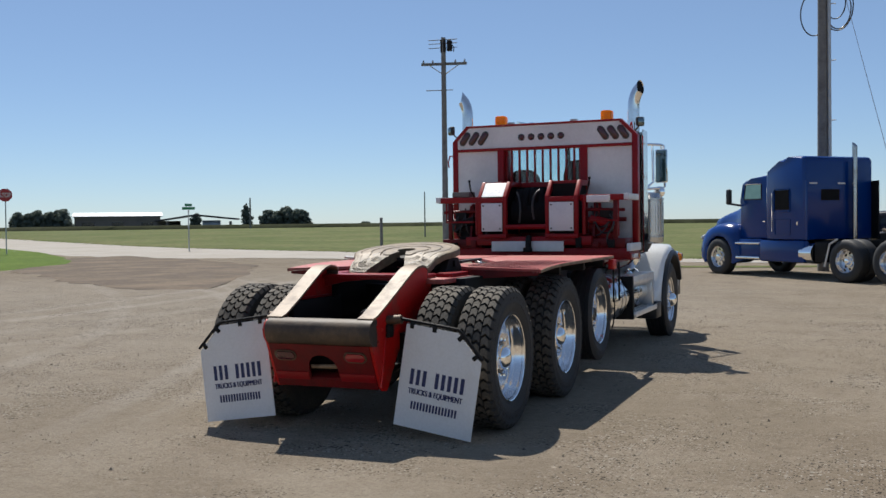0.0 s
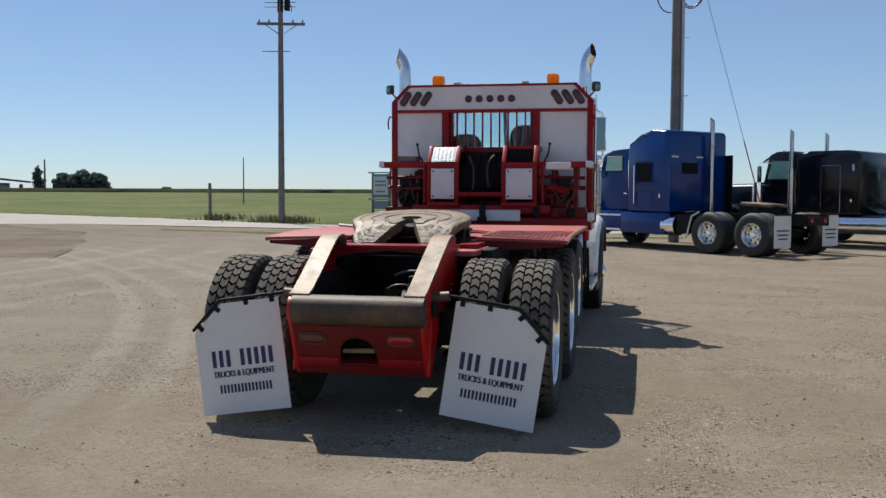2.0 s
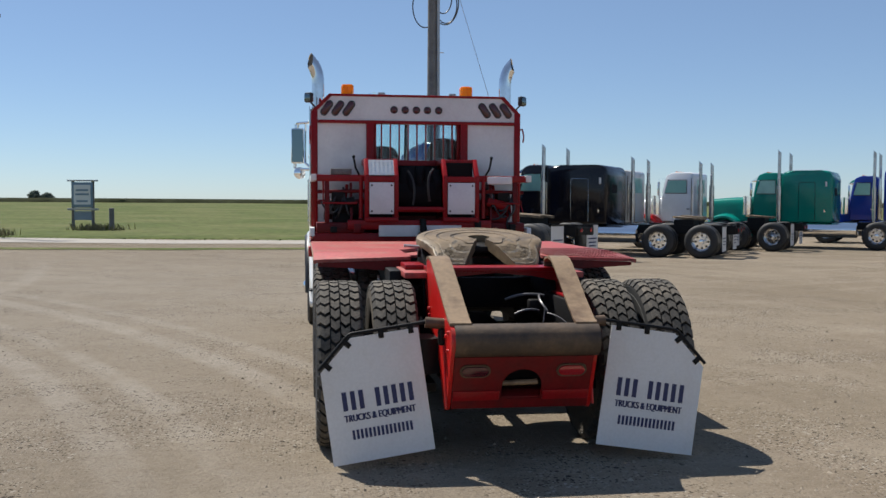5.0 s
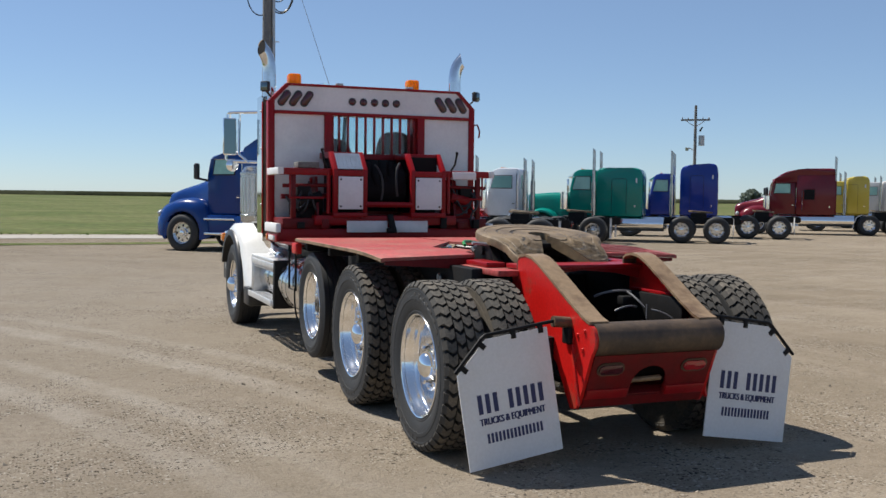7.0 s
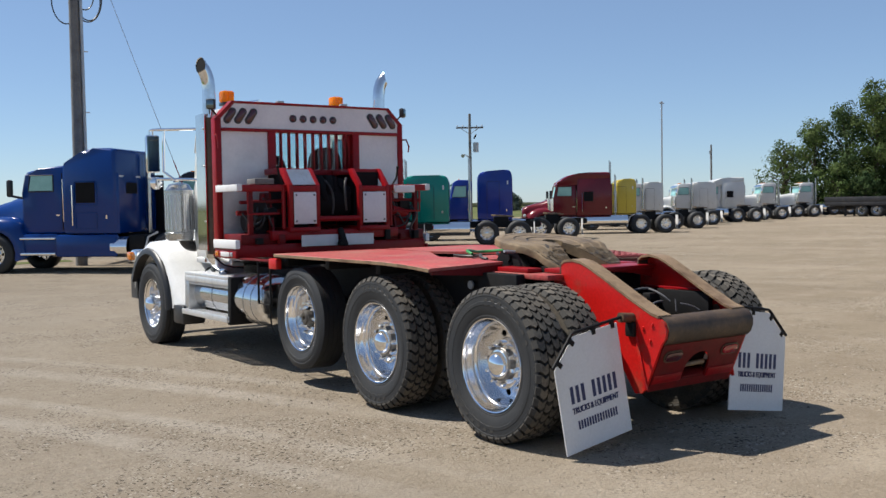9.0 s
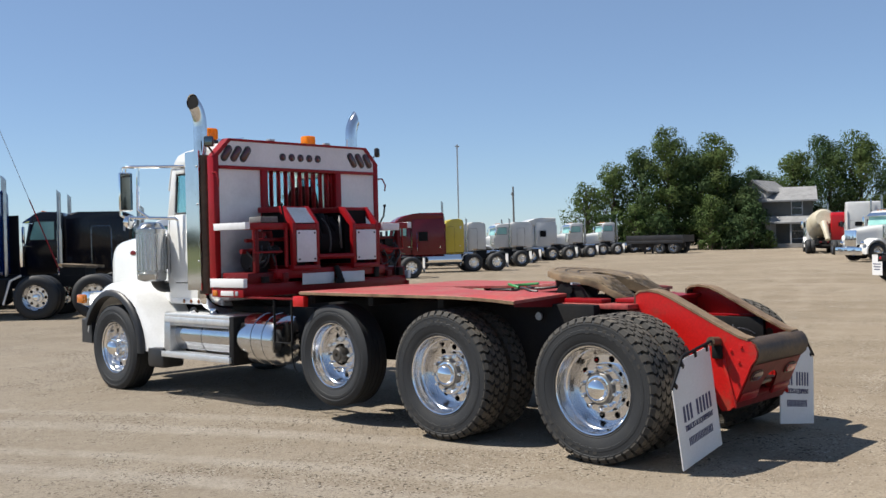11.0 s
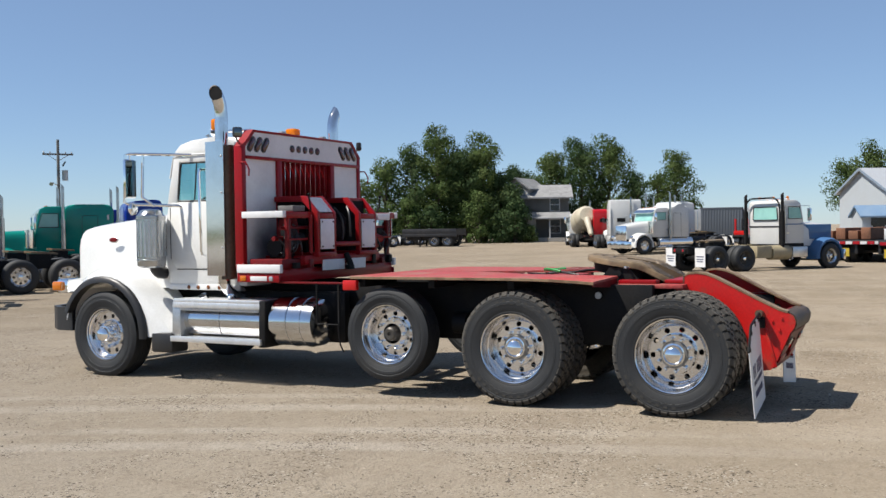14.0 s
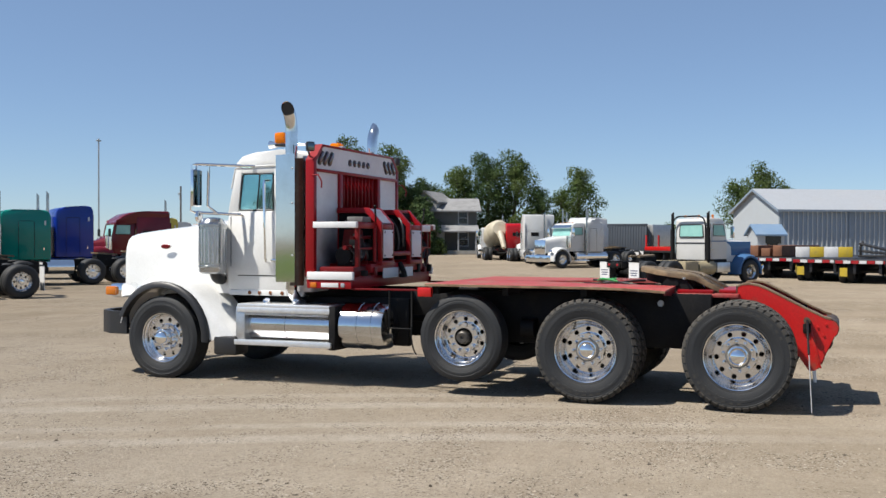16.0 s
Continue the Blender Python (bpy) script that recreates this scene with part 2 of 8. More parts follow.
def prism(bm, poly, a0, a1, axis="x", bev=0.0, m=None):
    """A flat outline pushed from a0 to a1 along an axis. The outline is in the other two axes, in their order."""
    def at(p, a):
        return {"x": (a, p[0], p[1]), "y": (p[0], a, p[1]), "z": (p[0], p[1], a)}[axis]
    lo, hi = [bm.verts.new(at(p, a0)) for p in poly], [bm.verts.new(at(p, a1)) for p in poly]
    n = len(poly)
    faces = [bm.faces.new((lo[i], lo[(i + 1) % n], hi[(i + 1) % n], hi[i])) for i in range(n)]
    faces += [bm.faces.new(lo[::-1]), bm.faces.new(hi)]
    verts = lo + hi
    if bev:
        edges = list({e for f in faces for e in f.edges})
        verts = bmesh.ops.bevel(bm, geom=edges, offset=bev, segments=2, profile=0.5, affect="EDGES")["verts"]
    if m is not None:
        bmesh.ops.transform(bm, matrix=m, verts=verts)
    return bm


def loft(bm, rings, cap=True):
    """Skin over rings of equal length."""
    rows = [[bm.verts.new(p) for p in ring] for ring in rings]
    n = len(rows[0])
    for a, b in zip(rows, rows[1:]):
        for j in range(n):
            bm.faces.new((a[j], a[(j + 1) % n], b[(j + 1) % n], b[j]))
    if cap:
        bm.faces.new(rows[0][::-1])
        bm.faces.new(rows[-1])
    return bm


def ball(bm, c, r, seg=10, squash=(1, 1, 1)):
    bmesh.ops.create_uvsphere(bm, u_segments=seg, v_segments=max(5, seg // 2 + 1), radius=1.0, matrix=Matrix.Translation(c) @ Matrix.Diagonal((r * squash[0], r * squash[1], r * squash[2], 1)))
    return bm


def mesh_of(name, bm, material, sharp=38):
    bmesh.ops.recalc_face_normals(bm, faces=bm.faces)
    me = bpy.data.meshes.new(name)
    bm.to_mesh(me)
    bm.free()
    me.materials.append(material)
    me.polygons.foreach_set("use_smooth", [True] * len(me.polygons))
    me.set_sharp_from_angle(angle=radians(sharp))
    return me


def place(name, me, parent, m=None, label=""):
    ob = new(name, me)
    ob.parent = parent
    if m is not None:
        ob.matrix_basis = m
    return tagged(ob, label)


def part(name, bm, material, parent, label="", m=None, sharp=38):
    return place(name, mesh_of(name, bm, material, sharp), parent, m, label)


def B():
    return bmesh.new()


def thing(name, m, label, category, group=""):
    ob = new(name)
    ob.empty_display_size = 0.2
    ob.matrix_basis = m
    return tagged(ob, label, category, group)


def smooth(a, b, v):
    t = min(1.0, max(0.0, (v - a) / (b - a)))
    return t * t * (3 - 2 * t)


def land(x, y):
    """The height of the ground."""
    d = math.hypot(x, y - 3)
    nw = max(0.0, -0.64 * x + 0.77 * y - 33)
    east = max(0.0, x - 30)
    return 0.10 * smooth(10, 20, d) + 1.25 * smooth(0, 110, nw) + 0.35 * smooth(0, 60, east)


# ---- ground ----
def dirt_material():
    m = bpy.data.materials.new("packed_tan_gravel")
    m.use_nodes = True
    n, k = m.node_tree.nodes, m.node_tree.links
    b = n["Principled BSDF"]
    at = n.new("ShaderNodeTexCoord")

    def noisy(scale, detail=5, rough=0.6, vec=None, dist=0.0):
        t = n.new("ShaderNodeTexNoise")
        t.inputs["Scale"].default_value, t.inputs["Detail"].default_value, t.inputs["Roughness"].default_value, t.inputs["Distortion"].default_value = scale, detail, rough, dist
        k.new(vec or at.outputs["Object"], t.inputs["Vector"])
        return t.outputs["Fac"]

    def span(v, a, c, lo, hi):
        t = n.new("ShaderNodeMapRange")
        for name, value in (("From Min", a), ("From Max", c), ("To Min", lo), ("To Max", hi)):
            t.inputs[name].default_value = value
        k.new(v, t.inputs["Value"])
        return t.outputs[0]

    def blend(fac, a, c):
        t = n.new("ShaderNodeMix")
        t.data_type = "RGBA"
        k.new(fac, t.inputs["Factor"])
        for name, value in (("A", a), ("B", c)):
            if isinstance(value, tuple):
                t.inputs[name].default_value = (*value, 1)
            else:
                k.new(value, t.inputs[name])
        return t.outputs["Result"]

    # long, bent streaks that lorry tyres have drawn
    turn = n.new("ShaderNodeMapping")
    turn.inputs["Rotation"].default_value = (0, 0, radians(-52))
    turn.inputs["Scale"].default_value = (1.0, 0.22, 1.0)
    k.new(at.outputs["Object"], turn.inputs["Vector"])
    streak = noisy(1.5, 6, 0.65, turn.outputs[0], 1.2)
    turn2 = n.new("ShaderNodeMapping")
    turn2.inputs["Rotation"].default_value = (0, 0, radians(25))
    turn2.inputs["Scale"].default_value = (0.9, 0.18, 1.0)
    k.new(at.outputs["Object"], turn2.inputs["Vector"])
    streak2 = noisy(1.2, 6, 0.65, turn2.outputs[0], 1.4)
    patch, mid, fine, bed = noisy(0.16, 5), noisy(1.4, 6, 0.65), noisy(38, 5, 0.7), noisy(0.75, 5, 0.7, None, 0.6)
    c = blend(span(patch, 0.40, 0.64, 0, 1), (0.315, 0.254, 0.176), (0.405, 0.333, 0.240))
    c = blend(span(streak, 0.48, 0.66, 0, 0.28), c, (0.475, 0.395, 0.295))
    c = blend(span(streak2, 0.53, 0.72, 0, 0.20), c, (0.275, 0.212, 0.145))
    # wide bends that lorries have worn
    shift = n.new("ShaderNodeMapping")
    shift.inputs["Location"].default_value = (24, 6, 0)
    k.new(at.outputs["Object"], shift.inputs["Vector"])
    rings = n.new("ShaderNodeTexWave")
    rings.wave_type, rings.rings_direction = "RINGS", "Z"
    for name, value in (("Scale", 0.15), ("Distortion", 5.0), ("Detail", 4.0), ("Detail Scale", 0.6), ("Detail Roughness", 0.6)):
        rings.inputs[name].default_value = value
    k.new(shift.outputs[0], rings.inputs["Vector"])
    worn = n.new("ShaderNodeMath")
    worn.operation = "MULTIPLY"
    k.new(span(rings.outputs["Fac"], 0.55, 0.9, 0, 0.30), worn.inputs[0])
    k.new(span(noisy(0.22, 3), 0.42, 0.58, 0.1, 1), worn.inputs[1])
    c = blend(worn.outputs[0], c, (0.225, 0.170, 0.115))
    for centre, scale, seed in (((-16, -44, 0), 0.21, 0.27), ((30, 12, 0), 0.17, 0.31), ((6, -60, 0), 0.26, 0.37)):
        # thin pale lines that single tyres have left
        shift = n.new("ShaderNodeMapping")
        shift.inputs["Location"].default_value = centre
        k.new(at.outputs["Object"], shift.inputs["Vector"])
        line = n.new("ShaderNodeTexWave")
        line.wave_type, line.rings_direction = "RINGS", "Z"
        for name, value in (("Scale", scale), ("Distortion", 2.2), ("Detail", 3.0), ("Detail Scale", 0.35), ("Detail Roughness", 0.5)):
            line.inputs[name].default_value = value
        k.new(shift.outputs[0], line.inputs["Vector"])
        faint = n.new("ShaderNodeMath")
        faint.operation = "MULTIPLY"
        k.new(span(line.outputs["Fac"], 0.80, 0.97, 0, 0.20), faint.inputs[0])
        k.new(span(noisy(seed, 4, 0.6), 0.46, 0.58, 0.0, 1), faint.inputs[1])
        c = blend(faint.outputs[0], c, (0.50, 0.42, 0.315))
        faint = n.new("ShaderNodeMath")
        faint.operation = "MULTIPLY"
        k.new(span(line.outputs["Fac"], 0.45, 0.70, 0.20, 0), faint.inputs[0])
        k.new(span(noisy(seed * 1.3, 4, 0.6), 0.50, 0.62, 0.0, 1), faint.inputs[1])
        c = blend(faint.outputs[0], c, (0.25, 0.19, 0.13))
    def times(a, d):
        t = n.new("ShaderNodeMath")
        t.operation = "MULTIPLY"
        k.new(a, t.inputs[0])
        k.new(d, t.inputs[1])
        return t.outputs[0]

    def from_spot(x, y):
        """The distance from a point of the lot, a little uneven."""
        flat = n.new("ShaderNodeVectorMath")
        flat.operation = "MULTIPLY"
        flat.inputs[1].default_value = (1, 1, 0)
        k.new(at.outputs["Object"], flat.inputs[0])
        t = n.new("ShaderNodeVectorMath")
        t.operation = "DISTANCE"
        t.inputs[1].default_value = (x, y, 0)
        k.new(flat.outputs[0], t.inputs[0])
        return t.outputs["Value"]

    # the open lot towards the road lies under pale dust
    c = blend(times(span(from_spot(-8, 10), 5, 16, 0.62, 0), span(noisy(0.5, 5, 0.65), 0.30, 0.60, 0.55, 1)), c, (0.475, 0.412, 0.325))
    # bends that twin tyres have pressed into it
    bend_a, bend_b = from_spot(-31.6, -10), from_spot(-40, 10)
    breaks = times(span(noisy(0.9, 5, 0.7), 0.36, 0.56, 0.25, 1), span(from_spot(-6, 9), 7.5, 12, 1, 0.06))
    for around, radius, wide, much in ((bend_a, 30.75, 0.20, 0.75), (bend_a, 31.35, 0.16, 0.65), (bend_a, 32.45, 0.22, 0.75), (bend_a, 33.1, 0.16, 0.5), (bend_a, 28.6, 0.25, 0.5), (bend_b, 30.2, 0.28, 0.85), (bend_b, 29.0, 0.22, 0.6), (bend_b, 31.9, 0.3, 0.5), (bend_b, 33.6, 0.25, 0.45)):
        off = n.new("ShaderNodeMath")
        off.operation = "SUBTRACT"
        k.new(around, off.inputs[0])
        off.inputs[1].default_value = radius
        far = n.new("ShaderNodeMath")
        far.operation = "ABSOLUTE"
        k.new(off.outputs[0], far.inputs[0])
        c = blend(times(span(far.outputs[0], wide * 0.5, wide, much, 0), breaks), c, (0.53, 0.465, 0.375))
    c = blend(span(mid, 0.50, 0.72, 0, 0.30), c, (0.28, 0.215, 0.145))
    grit = noisy(9.0, 6, 0.78)
    c = blend(span(grit, 0.50, 0.66, 0, 0.32), c, (0.235, 0.180, 0.122))
    c = blend(span(grit, 0.48, 0.34, 0, 0.26), c, (0.50, 0.42, 0.315))
    c = blend(span(fine, 0.45, 0.65, 0.0, 0.36), c, (0.22, 0.165, 0.11))

    def specks(scale, colour, share, near, c):
        """Small stones: single cells of one kind, thick where the gravel lies loose."""
        cells = n.new("ShaderNodeTexVoronoi")
        cells.inputs["Scale"].default_value = scale
        k.new(at.outputs["Object"], cells.inputs["Vector"])
        apart = n.new("ShaderNodeSeparateColor")
        k.new(cells.outputs["Color"], apart.inputs[0])
        few, size, both = span(apart.outputs[0], share, share + 0.02, 1, 0), span(cells.outputs["Distance"], near * 0.7, near, 1, 0), n.new("ShaderNodeMath")
        both.operation = "MULTIPLY"
        k.new(few, both.inputs[0])
        k.new(size, both.inputs[1])
        thick = n.new("ShaderNodeMath")
        thick.operation = "MULTIPLY"
        k.new(both.outputs[0], thick.inputs[0])
        k.new(span(bed, 0.46, 0.58, 0.10, 1.0), thick.inputs[1])
        return blend(thick.outputs[0], c, colour)

    c = specks(52, (0.060, 0.046, 0.034), 0.36, 0.46, c)
    c = specks(47, (0.55, 0.49, 0.40), 0.22, 0.42, c)
    c = specks(24, (0.075, 0.058, 0.042), 0.13, 0.38, c)
    c = specks(21, (0.52, 0.46, 0.37), 0.10, 0.36, c)
    c = specks(12, (0.070, 0.054, 0.040), 0.07, 0.26, c)
    # ground colour scaled down as well, to deepen the shade on it
    dusty = n.new("ShaderNodeVectorMath")
    dusty.operation = "MULTIPLY"
    dusty.inputs[1].default_value = (0.735, 0.747, 0.775)
    k.new(c, dusty.inputs[0])
    k.new(dusty.outputs[0], b.inputs["Base Color"])
    b.inputs["Roughness"].default_value = 0.95
    b.inputs["Specular IOR Level"].default_value = 0.10
    b.inputs["Diffuse Roughness"].default_value = 0.5
    relief, relief2 = n.new("ShaderNodeBump"), n.new("ShaderNodeBump")
    relief.inputs["Strength"].default_value, relief.inputs["Distance"].default_value = 0.9, 0.018
    relief2.inputs["Strength"].default_value, relief2.inputs["Distance"].default_value = 0.8, 0.06
    k.new(fine, relief.inputs["Height"])
    k.new(mid, relief2.inputs["Height"])
    relief3 = n.new("ShaderNodeBump")
    relief3.inputs["Strength"].default_value, relief3.inputs["Distance"].default_value = 0.6, 0.022
    k.new(grit, relief3.inputs["Height"])
    k.new(relief2.outputs[0], relief3.inputs["Normal"])
    k.new(relief3.outputs[0], relief.inputs["Normal"])
    k.new(relief.outputs[0], b.inputs["Normal"])
    return m


DIRT = dirt_material()
GRASS = mat("field_grass", (0.100, 0.128, 0.042), 0.95, 0, (0.165, 0.168, 0.075), 0.13, 0.9, 2.5, 0.3, bump=0.6, lo=0.40, hi=0.62)
LAWN = mat("mown_green_grass", (0.095, 0.15, 0.026), 0.95, 0, (0.15, 0.20, 0.05), 0.2, 0.8, 4, 0.3, bump=0.6)
CROP = mat("dark_far_crop", (0.050, 0.056, 0.028), 0.95, 0, (0.06, 0.07, 0.035), 0.05, 0.7, 1.0, 0.2)
ROAD = mat("pale_gravel_road", (0.44, 0.415, 0.375), 0.95, 0, (0.37, 0.335, 0.285), 0.3, 0.7, 12, 0.12, bump=0.3)
DARK_DIRT = mat("damp_dark_dirt", (0.15, 0.122, 0.098), 0.95, 0, (0.25, 0.20, 0.15), 0.5, 0.9, 10, 0.2, bump=0.4)
for matte in (GRASS, LAWN, CROP, ROAD, DARK_DIRT):
    matte.node_tree.nodes["Principled BSDF"].inputs["Specular IOR Level"].default_value = 0.06

bm = B()
SEG = 160
radii = [0.0] + [0.4 * 1.085 ** i for i in range(0, 112)]
rows = []
for r in radii:
    ring = []
    for j in range(SEG if r else 1):
        a = 2 * math.pi * j / SEG
        x, y = r * math.sin(a), 3 + r * math.cos(a)
        low = 0.012 * noise.noise((x * 0.5, y * 0.5, 3.1)) + 0.03 * noise.noise((x * 0.11, y * 0.11, 1.7)) * smooth(3, 9, r)
        ring.append(bm.verts.new((x, y, land(x, y) + low * (1 if r < 60 else 0))))
    rows.append(ring)
for a, b in zip(rows, rows[1:]):
    for j in range(SEG):
        q = [a[j % len(a)], a[(j + 1) % len(a)], b[(j + 1) % len(b)], b[j % len(b)]]
        if len(a) == 1:
            q = q[1:] if q[0] is q[1] else q
        bm.faces.new(q)
ground = tagged(new("ground", mesh_of("ground", bm, DIRT, 80)), "packed tan gravel and dirt lot with tyre tracks", "ground", kind="structure")


def sheet(name, near, steps, way, material, up, label, wobble=0.6):
    """A strip of ground cover that starts at a bent line and reaches away from it."""
    pts = []
    for (x0, y0), (x1, y1) in zip(near, near[1:]):
        n = max(2, int(math.hypot(x1 - x0, y1 - y0) / 1.2)) if abs(x0) < 90 and abs(x1) < 90 else 8
        pts += [(x0 + (x1 - x0) * i / n, y0 + (y1 - y0) * i / n) for i in range(n)]
    pts.append(near[-1])
    bm = B()
    rows = []
    for i, (x, y) in enumerate(pts):
        w = wobble * (noise.noise((x * 0.35, y * 0.35, 7.7)) + 0.5 * noise.noise((x * 1.6, y * 1.6, 2.2)))
        row = []
        for s in steps:
            px, py = x + way[0] * (s + (w if s == 0 else 0)), y + way[1] * (s + (w if s == 0 else 0))
            row.append(bm.verts.new((px, py, land(px, py) + (up if s else 0.004))))
        rows.append(row)
    for a, b in zip(rows, rows[1:]):
        for j in range(len(steps) - 1):
            bm.faces.new((a[j], b[j], b[j + 1], a[j + 1]))
    return tagged(new(name, mesh_of(name, bm, material, 80)), label, "ground", kind="structure")


FIELD_EDGE = [(-420, 245), (-160, 116), (-69.7, 62.1), (-54, 54), (-44, 49), (-35.9, 45.3), (-29.8, 43.5), (-22.9, 41.2), (-14.5, 36.4), (-6, 33.2), (0, 32.4), (10, 34), (22, 42), (45, 62), (90, 95), (300, 230), (900, 600)]
sheet("grass_field", FIELD_EDGE, (0, 0.5, 2, 5, 9, 14, 20, 28, 38, 50, 65, 80, 100, 125, 160, 200, 300, 600, 2400), (-0.05, 1.0), GRASS, 0.07, "green grass field behind the gravel road")
sheet("far_crop", [(-900, 560), (-220, 172), (-140, 122), (-113, 112), (-96, 124), (-71, 142), (0, 160), (120, 190), (600, 500)], (0, 0.6, 30, 200, 1500), (0.0, 1.0), CROP, 0.7, "dark band of far crop at the horizon")
def band(name, lower, upper, material, up, label, rows=8, wobble=0.25):
    """A strip of ground between two bent lines with as many points each."""
    def fine(line):
        out = []
        for p, q in zip(line, line[1:]):
            out += [(p[0] + (q[0] - p[0]) * i / 8, p[1] + (q[1] - p[1]) * i / 8) for i in range(8)]
        return out + [line[-1]]
    bm, grid = B(), []
    for p, q in zip(fine(lower), fine(upper)):
        w = wobble * (noise.noise((p[0] * 0.4, p[1] * 0.4, 3.3)) + 0.5 * noise.noise((p[0] * 1.7, p[1] * 1.7, 1.2)))
        row = []
        for i in range(rows + 1):
            x, y = p[0] + (q[0] - p[0]) * i / rows, p[1] + (q[1] - p[1]) * i / rows + (w if i in (0, rows) else 0)
            row.append(bm.verts.new((x, y, land(x, y) + (up if 0 < i < rows else 0.012))))
        grid.append(row)
    for a, b in zip(grid, grid[1:]):
        for i in range(rows):
            bm.faces.new((a[i], b[i], b[i + 1], a[i + 1]))
    return tagged(new(name, mesh_of(name, bm, material, 80)), label, "ground", kind="structure")


band("gravel_road", [(-300, 176), (-120, 86), (-60, 49), (-47.4, 41.3), (-31.3, 31.4), (-26.3, 31.2), (-22.7, 32.7), (-14, 31.2), (-6, 29.6), (0, 29.0), (8, 29.3)],
     [(-300, 187), (-120, 95.5), (-69.7, 62.4), (-54, 54.3), (-40, 47.3), (-31, 44.0), (-23, 41.4), (-14, 36.0), (-6, 32.9), (0, 32.3), (8, 33.2)], ROAD, 0.025, "pale gravel road along the grass field")
sheet("grass_verge", [(-16, 27.6), (-10, 25.6), (-5, 25.0), (0, 25.2), (3, 25.8)], (0, 0.25, 0.7), (-0.1, 1.0), GRASS, 0.03, "thin strip of grass beside the road", 0.35)
sheet("grass_island", [(-58, 48), (-50, 43.4), (-41, 38.0), (-34, 32.4), (-29, 28.2), (-26.4, 25), (-25, 21.4), (-24.7, 19.0)], (0, 0.6, 3.0, 8.0, 20.0, 45.0), (-0.90, -0.45), LAWN, 0.05, "mown grass island between road and lot", 0.3)
band("dark_dirt_patch", [(-11.0, 13.0), (-13.5, 12.6), (-18.5, 15.6), (-24, 19.2), (-33, 26)], [(-11.8, 15.0), (-13.6, 19.0), (-17.5, 25.0), (-24, 30), (-31, 34.6)], DARK_DIRT, 0.032, "darker packed dirt beside the road", 8, 1.0)


def tufts(name, spots, count, spread, tall, material, label, seed=4):
    rnd = random.Random(seed)
    verts, faces = [], []
    for _ in range(count):
        cx, cy = rnd.choice(spots)
        x, y = cx + rnd.gauss(0, spread), cy + rnd.gauss(0, spread)
        z, a, h = land(x, y) + 0.02, rnd.uniform(0, 6.28), tall * rnd.uniform(0.5, 1.2)
        w, lx, ly = 0.02 + 0.02 * rnd.random(), rnd.gauss(0, 0.25) * h, rnd.gauss(0, 0.25) * h
        i = len(verts)
        verts += [(x - w * math.cos(a), y - w * math.sin(a), z), (x + w * math.cos(a), y + w * math.sin(a), z), (x + lx * 0.4 + w * 0.7, y + ly * 0.4, z + h * 0.6), (x + lx, y + ly, z + h)]
        faces += [(i, i + 1, i + 2), (i, i + 2, i + 3)]
    me = bpy.data.meshes.new(name)
    me.from_pydata(verts, [], faces)
    me.materials.append(material)
    return tagged(new(name, me), label, "grass", kind="stuff")


DRY = mat("dry_weeds", (0.30, 0.26, 0.13), 0.95, 0, (0.10, 0.14, 0.035), 1.2, 0.9, 9, 0.2)
edge = []
for (x0, y0), (x1, y1) in zip(FIELD_EDGE[2:12], FIELD_EDGE[3:13]):
    edge += [(x0 + (x1 - x0) * i / 20, y0 + (y1 - y0) * i / 20 + 0.7) for i in range(20)]
tufts("roadside_grass", edge, 4000, 0.7, 0.05, LAWN, "uneven grass along the field's edge")
tufts("tall_weeds", [(-14.4, 36.6), (-13.6, 36.4), (-19.2, 39.4), (-18.2, 39.4), (-11.6, 43.6), (-10.9, 43.6), (-15.6, 37.2), (-10.4, 44.0)], 1000, 0.34, 0.36, DRY, "tall dry weeds round posts and poles", 8)


def pebbles(count, x0, x1, y0, y1, smallest, largest, seed, material):
    """Loose stones, in drifts."""
    rnd = random.Random(seed)
    verts, faces = [], []
    quads = [(0, 1, 4), (1, 2, 4), (2, 3, 4), (3, 0, 4)]
    while count:
        x, y = rnd.uniform(x0, x1), rnd.uniform(y0, y1)
        if noise.noise((x * 0.6, y * 0.6, 5.0)) + 0.5 * noise.noise((x * 2.1, y * 2.1, 9.0)) < rnd.uniform(-0.35, 0.35):
            continue
        count -= 1
        s = smallest + (largest - smallest) * rnd.random() ** 3
        a, z = rnd.uniform(0, 6.28), land(x, y) - 0.002
        i = len(verts)
        for j in range(4):
            r = s * rnd.uniform(0.7, 1.2)
            verts.append((x + r * math.cos(a + j * 1.57), y + r * math.sin(a + j * 1.57), z))
        verts.append((x + s * rnd.uniform(-0.3, 0.3), y + s * rnd.uniform(-0.3, 0.3), z + s * rnd.uniform(0.5, 1.0)))
        faces += [tuple(i + v for v in q) for q in quads]
    me = bpy.data.meshes.new("pebbles")
    me.from_pydata(verts, [], faces)
    me.materials.append(material)
    return tagged(new("pebbles", me), "loose pebbles on the packed dirt", "gravel", kind="stuff")


STONE = mat("pebble_stone", (0.46, 0.39, 0.30), 0.9, 0, (0.30, 0.24, 0.175), 7, 0.9, 30, 0.2)
DARK_STONE = mat("dark_pebble_stone", (0.13, 0.105, 0.08), 0.9, 0, (0.22, 0.175, 0.13), 7, 0.9, 30, 0.2)
pebbles(20000, -10, 9, -8, 9, 0.004, 0.014, 5, STONE)
pebbles(16000, -10, 9, -8, 9, 0.004, 0.013, 15, DARK_STONE)
pebbles(1100, -12, 14, -8, 16, 0.010, 0.024, 6, STONE)
pebbles(900, -12, 14, -8, 16, 0.010, 0.022, 16, DARK_STONE)


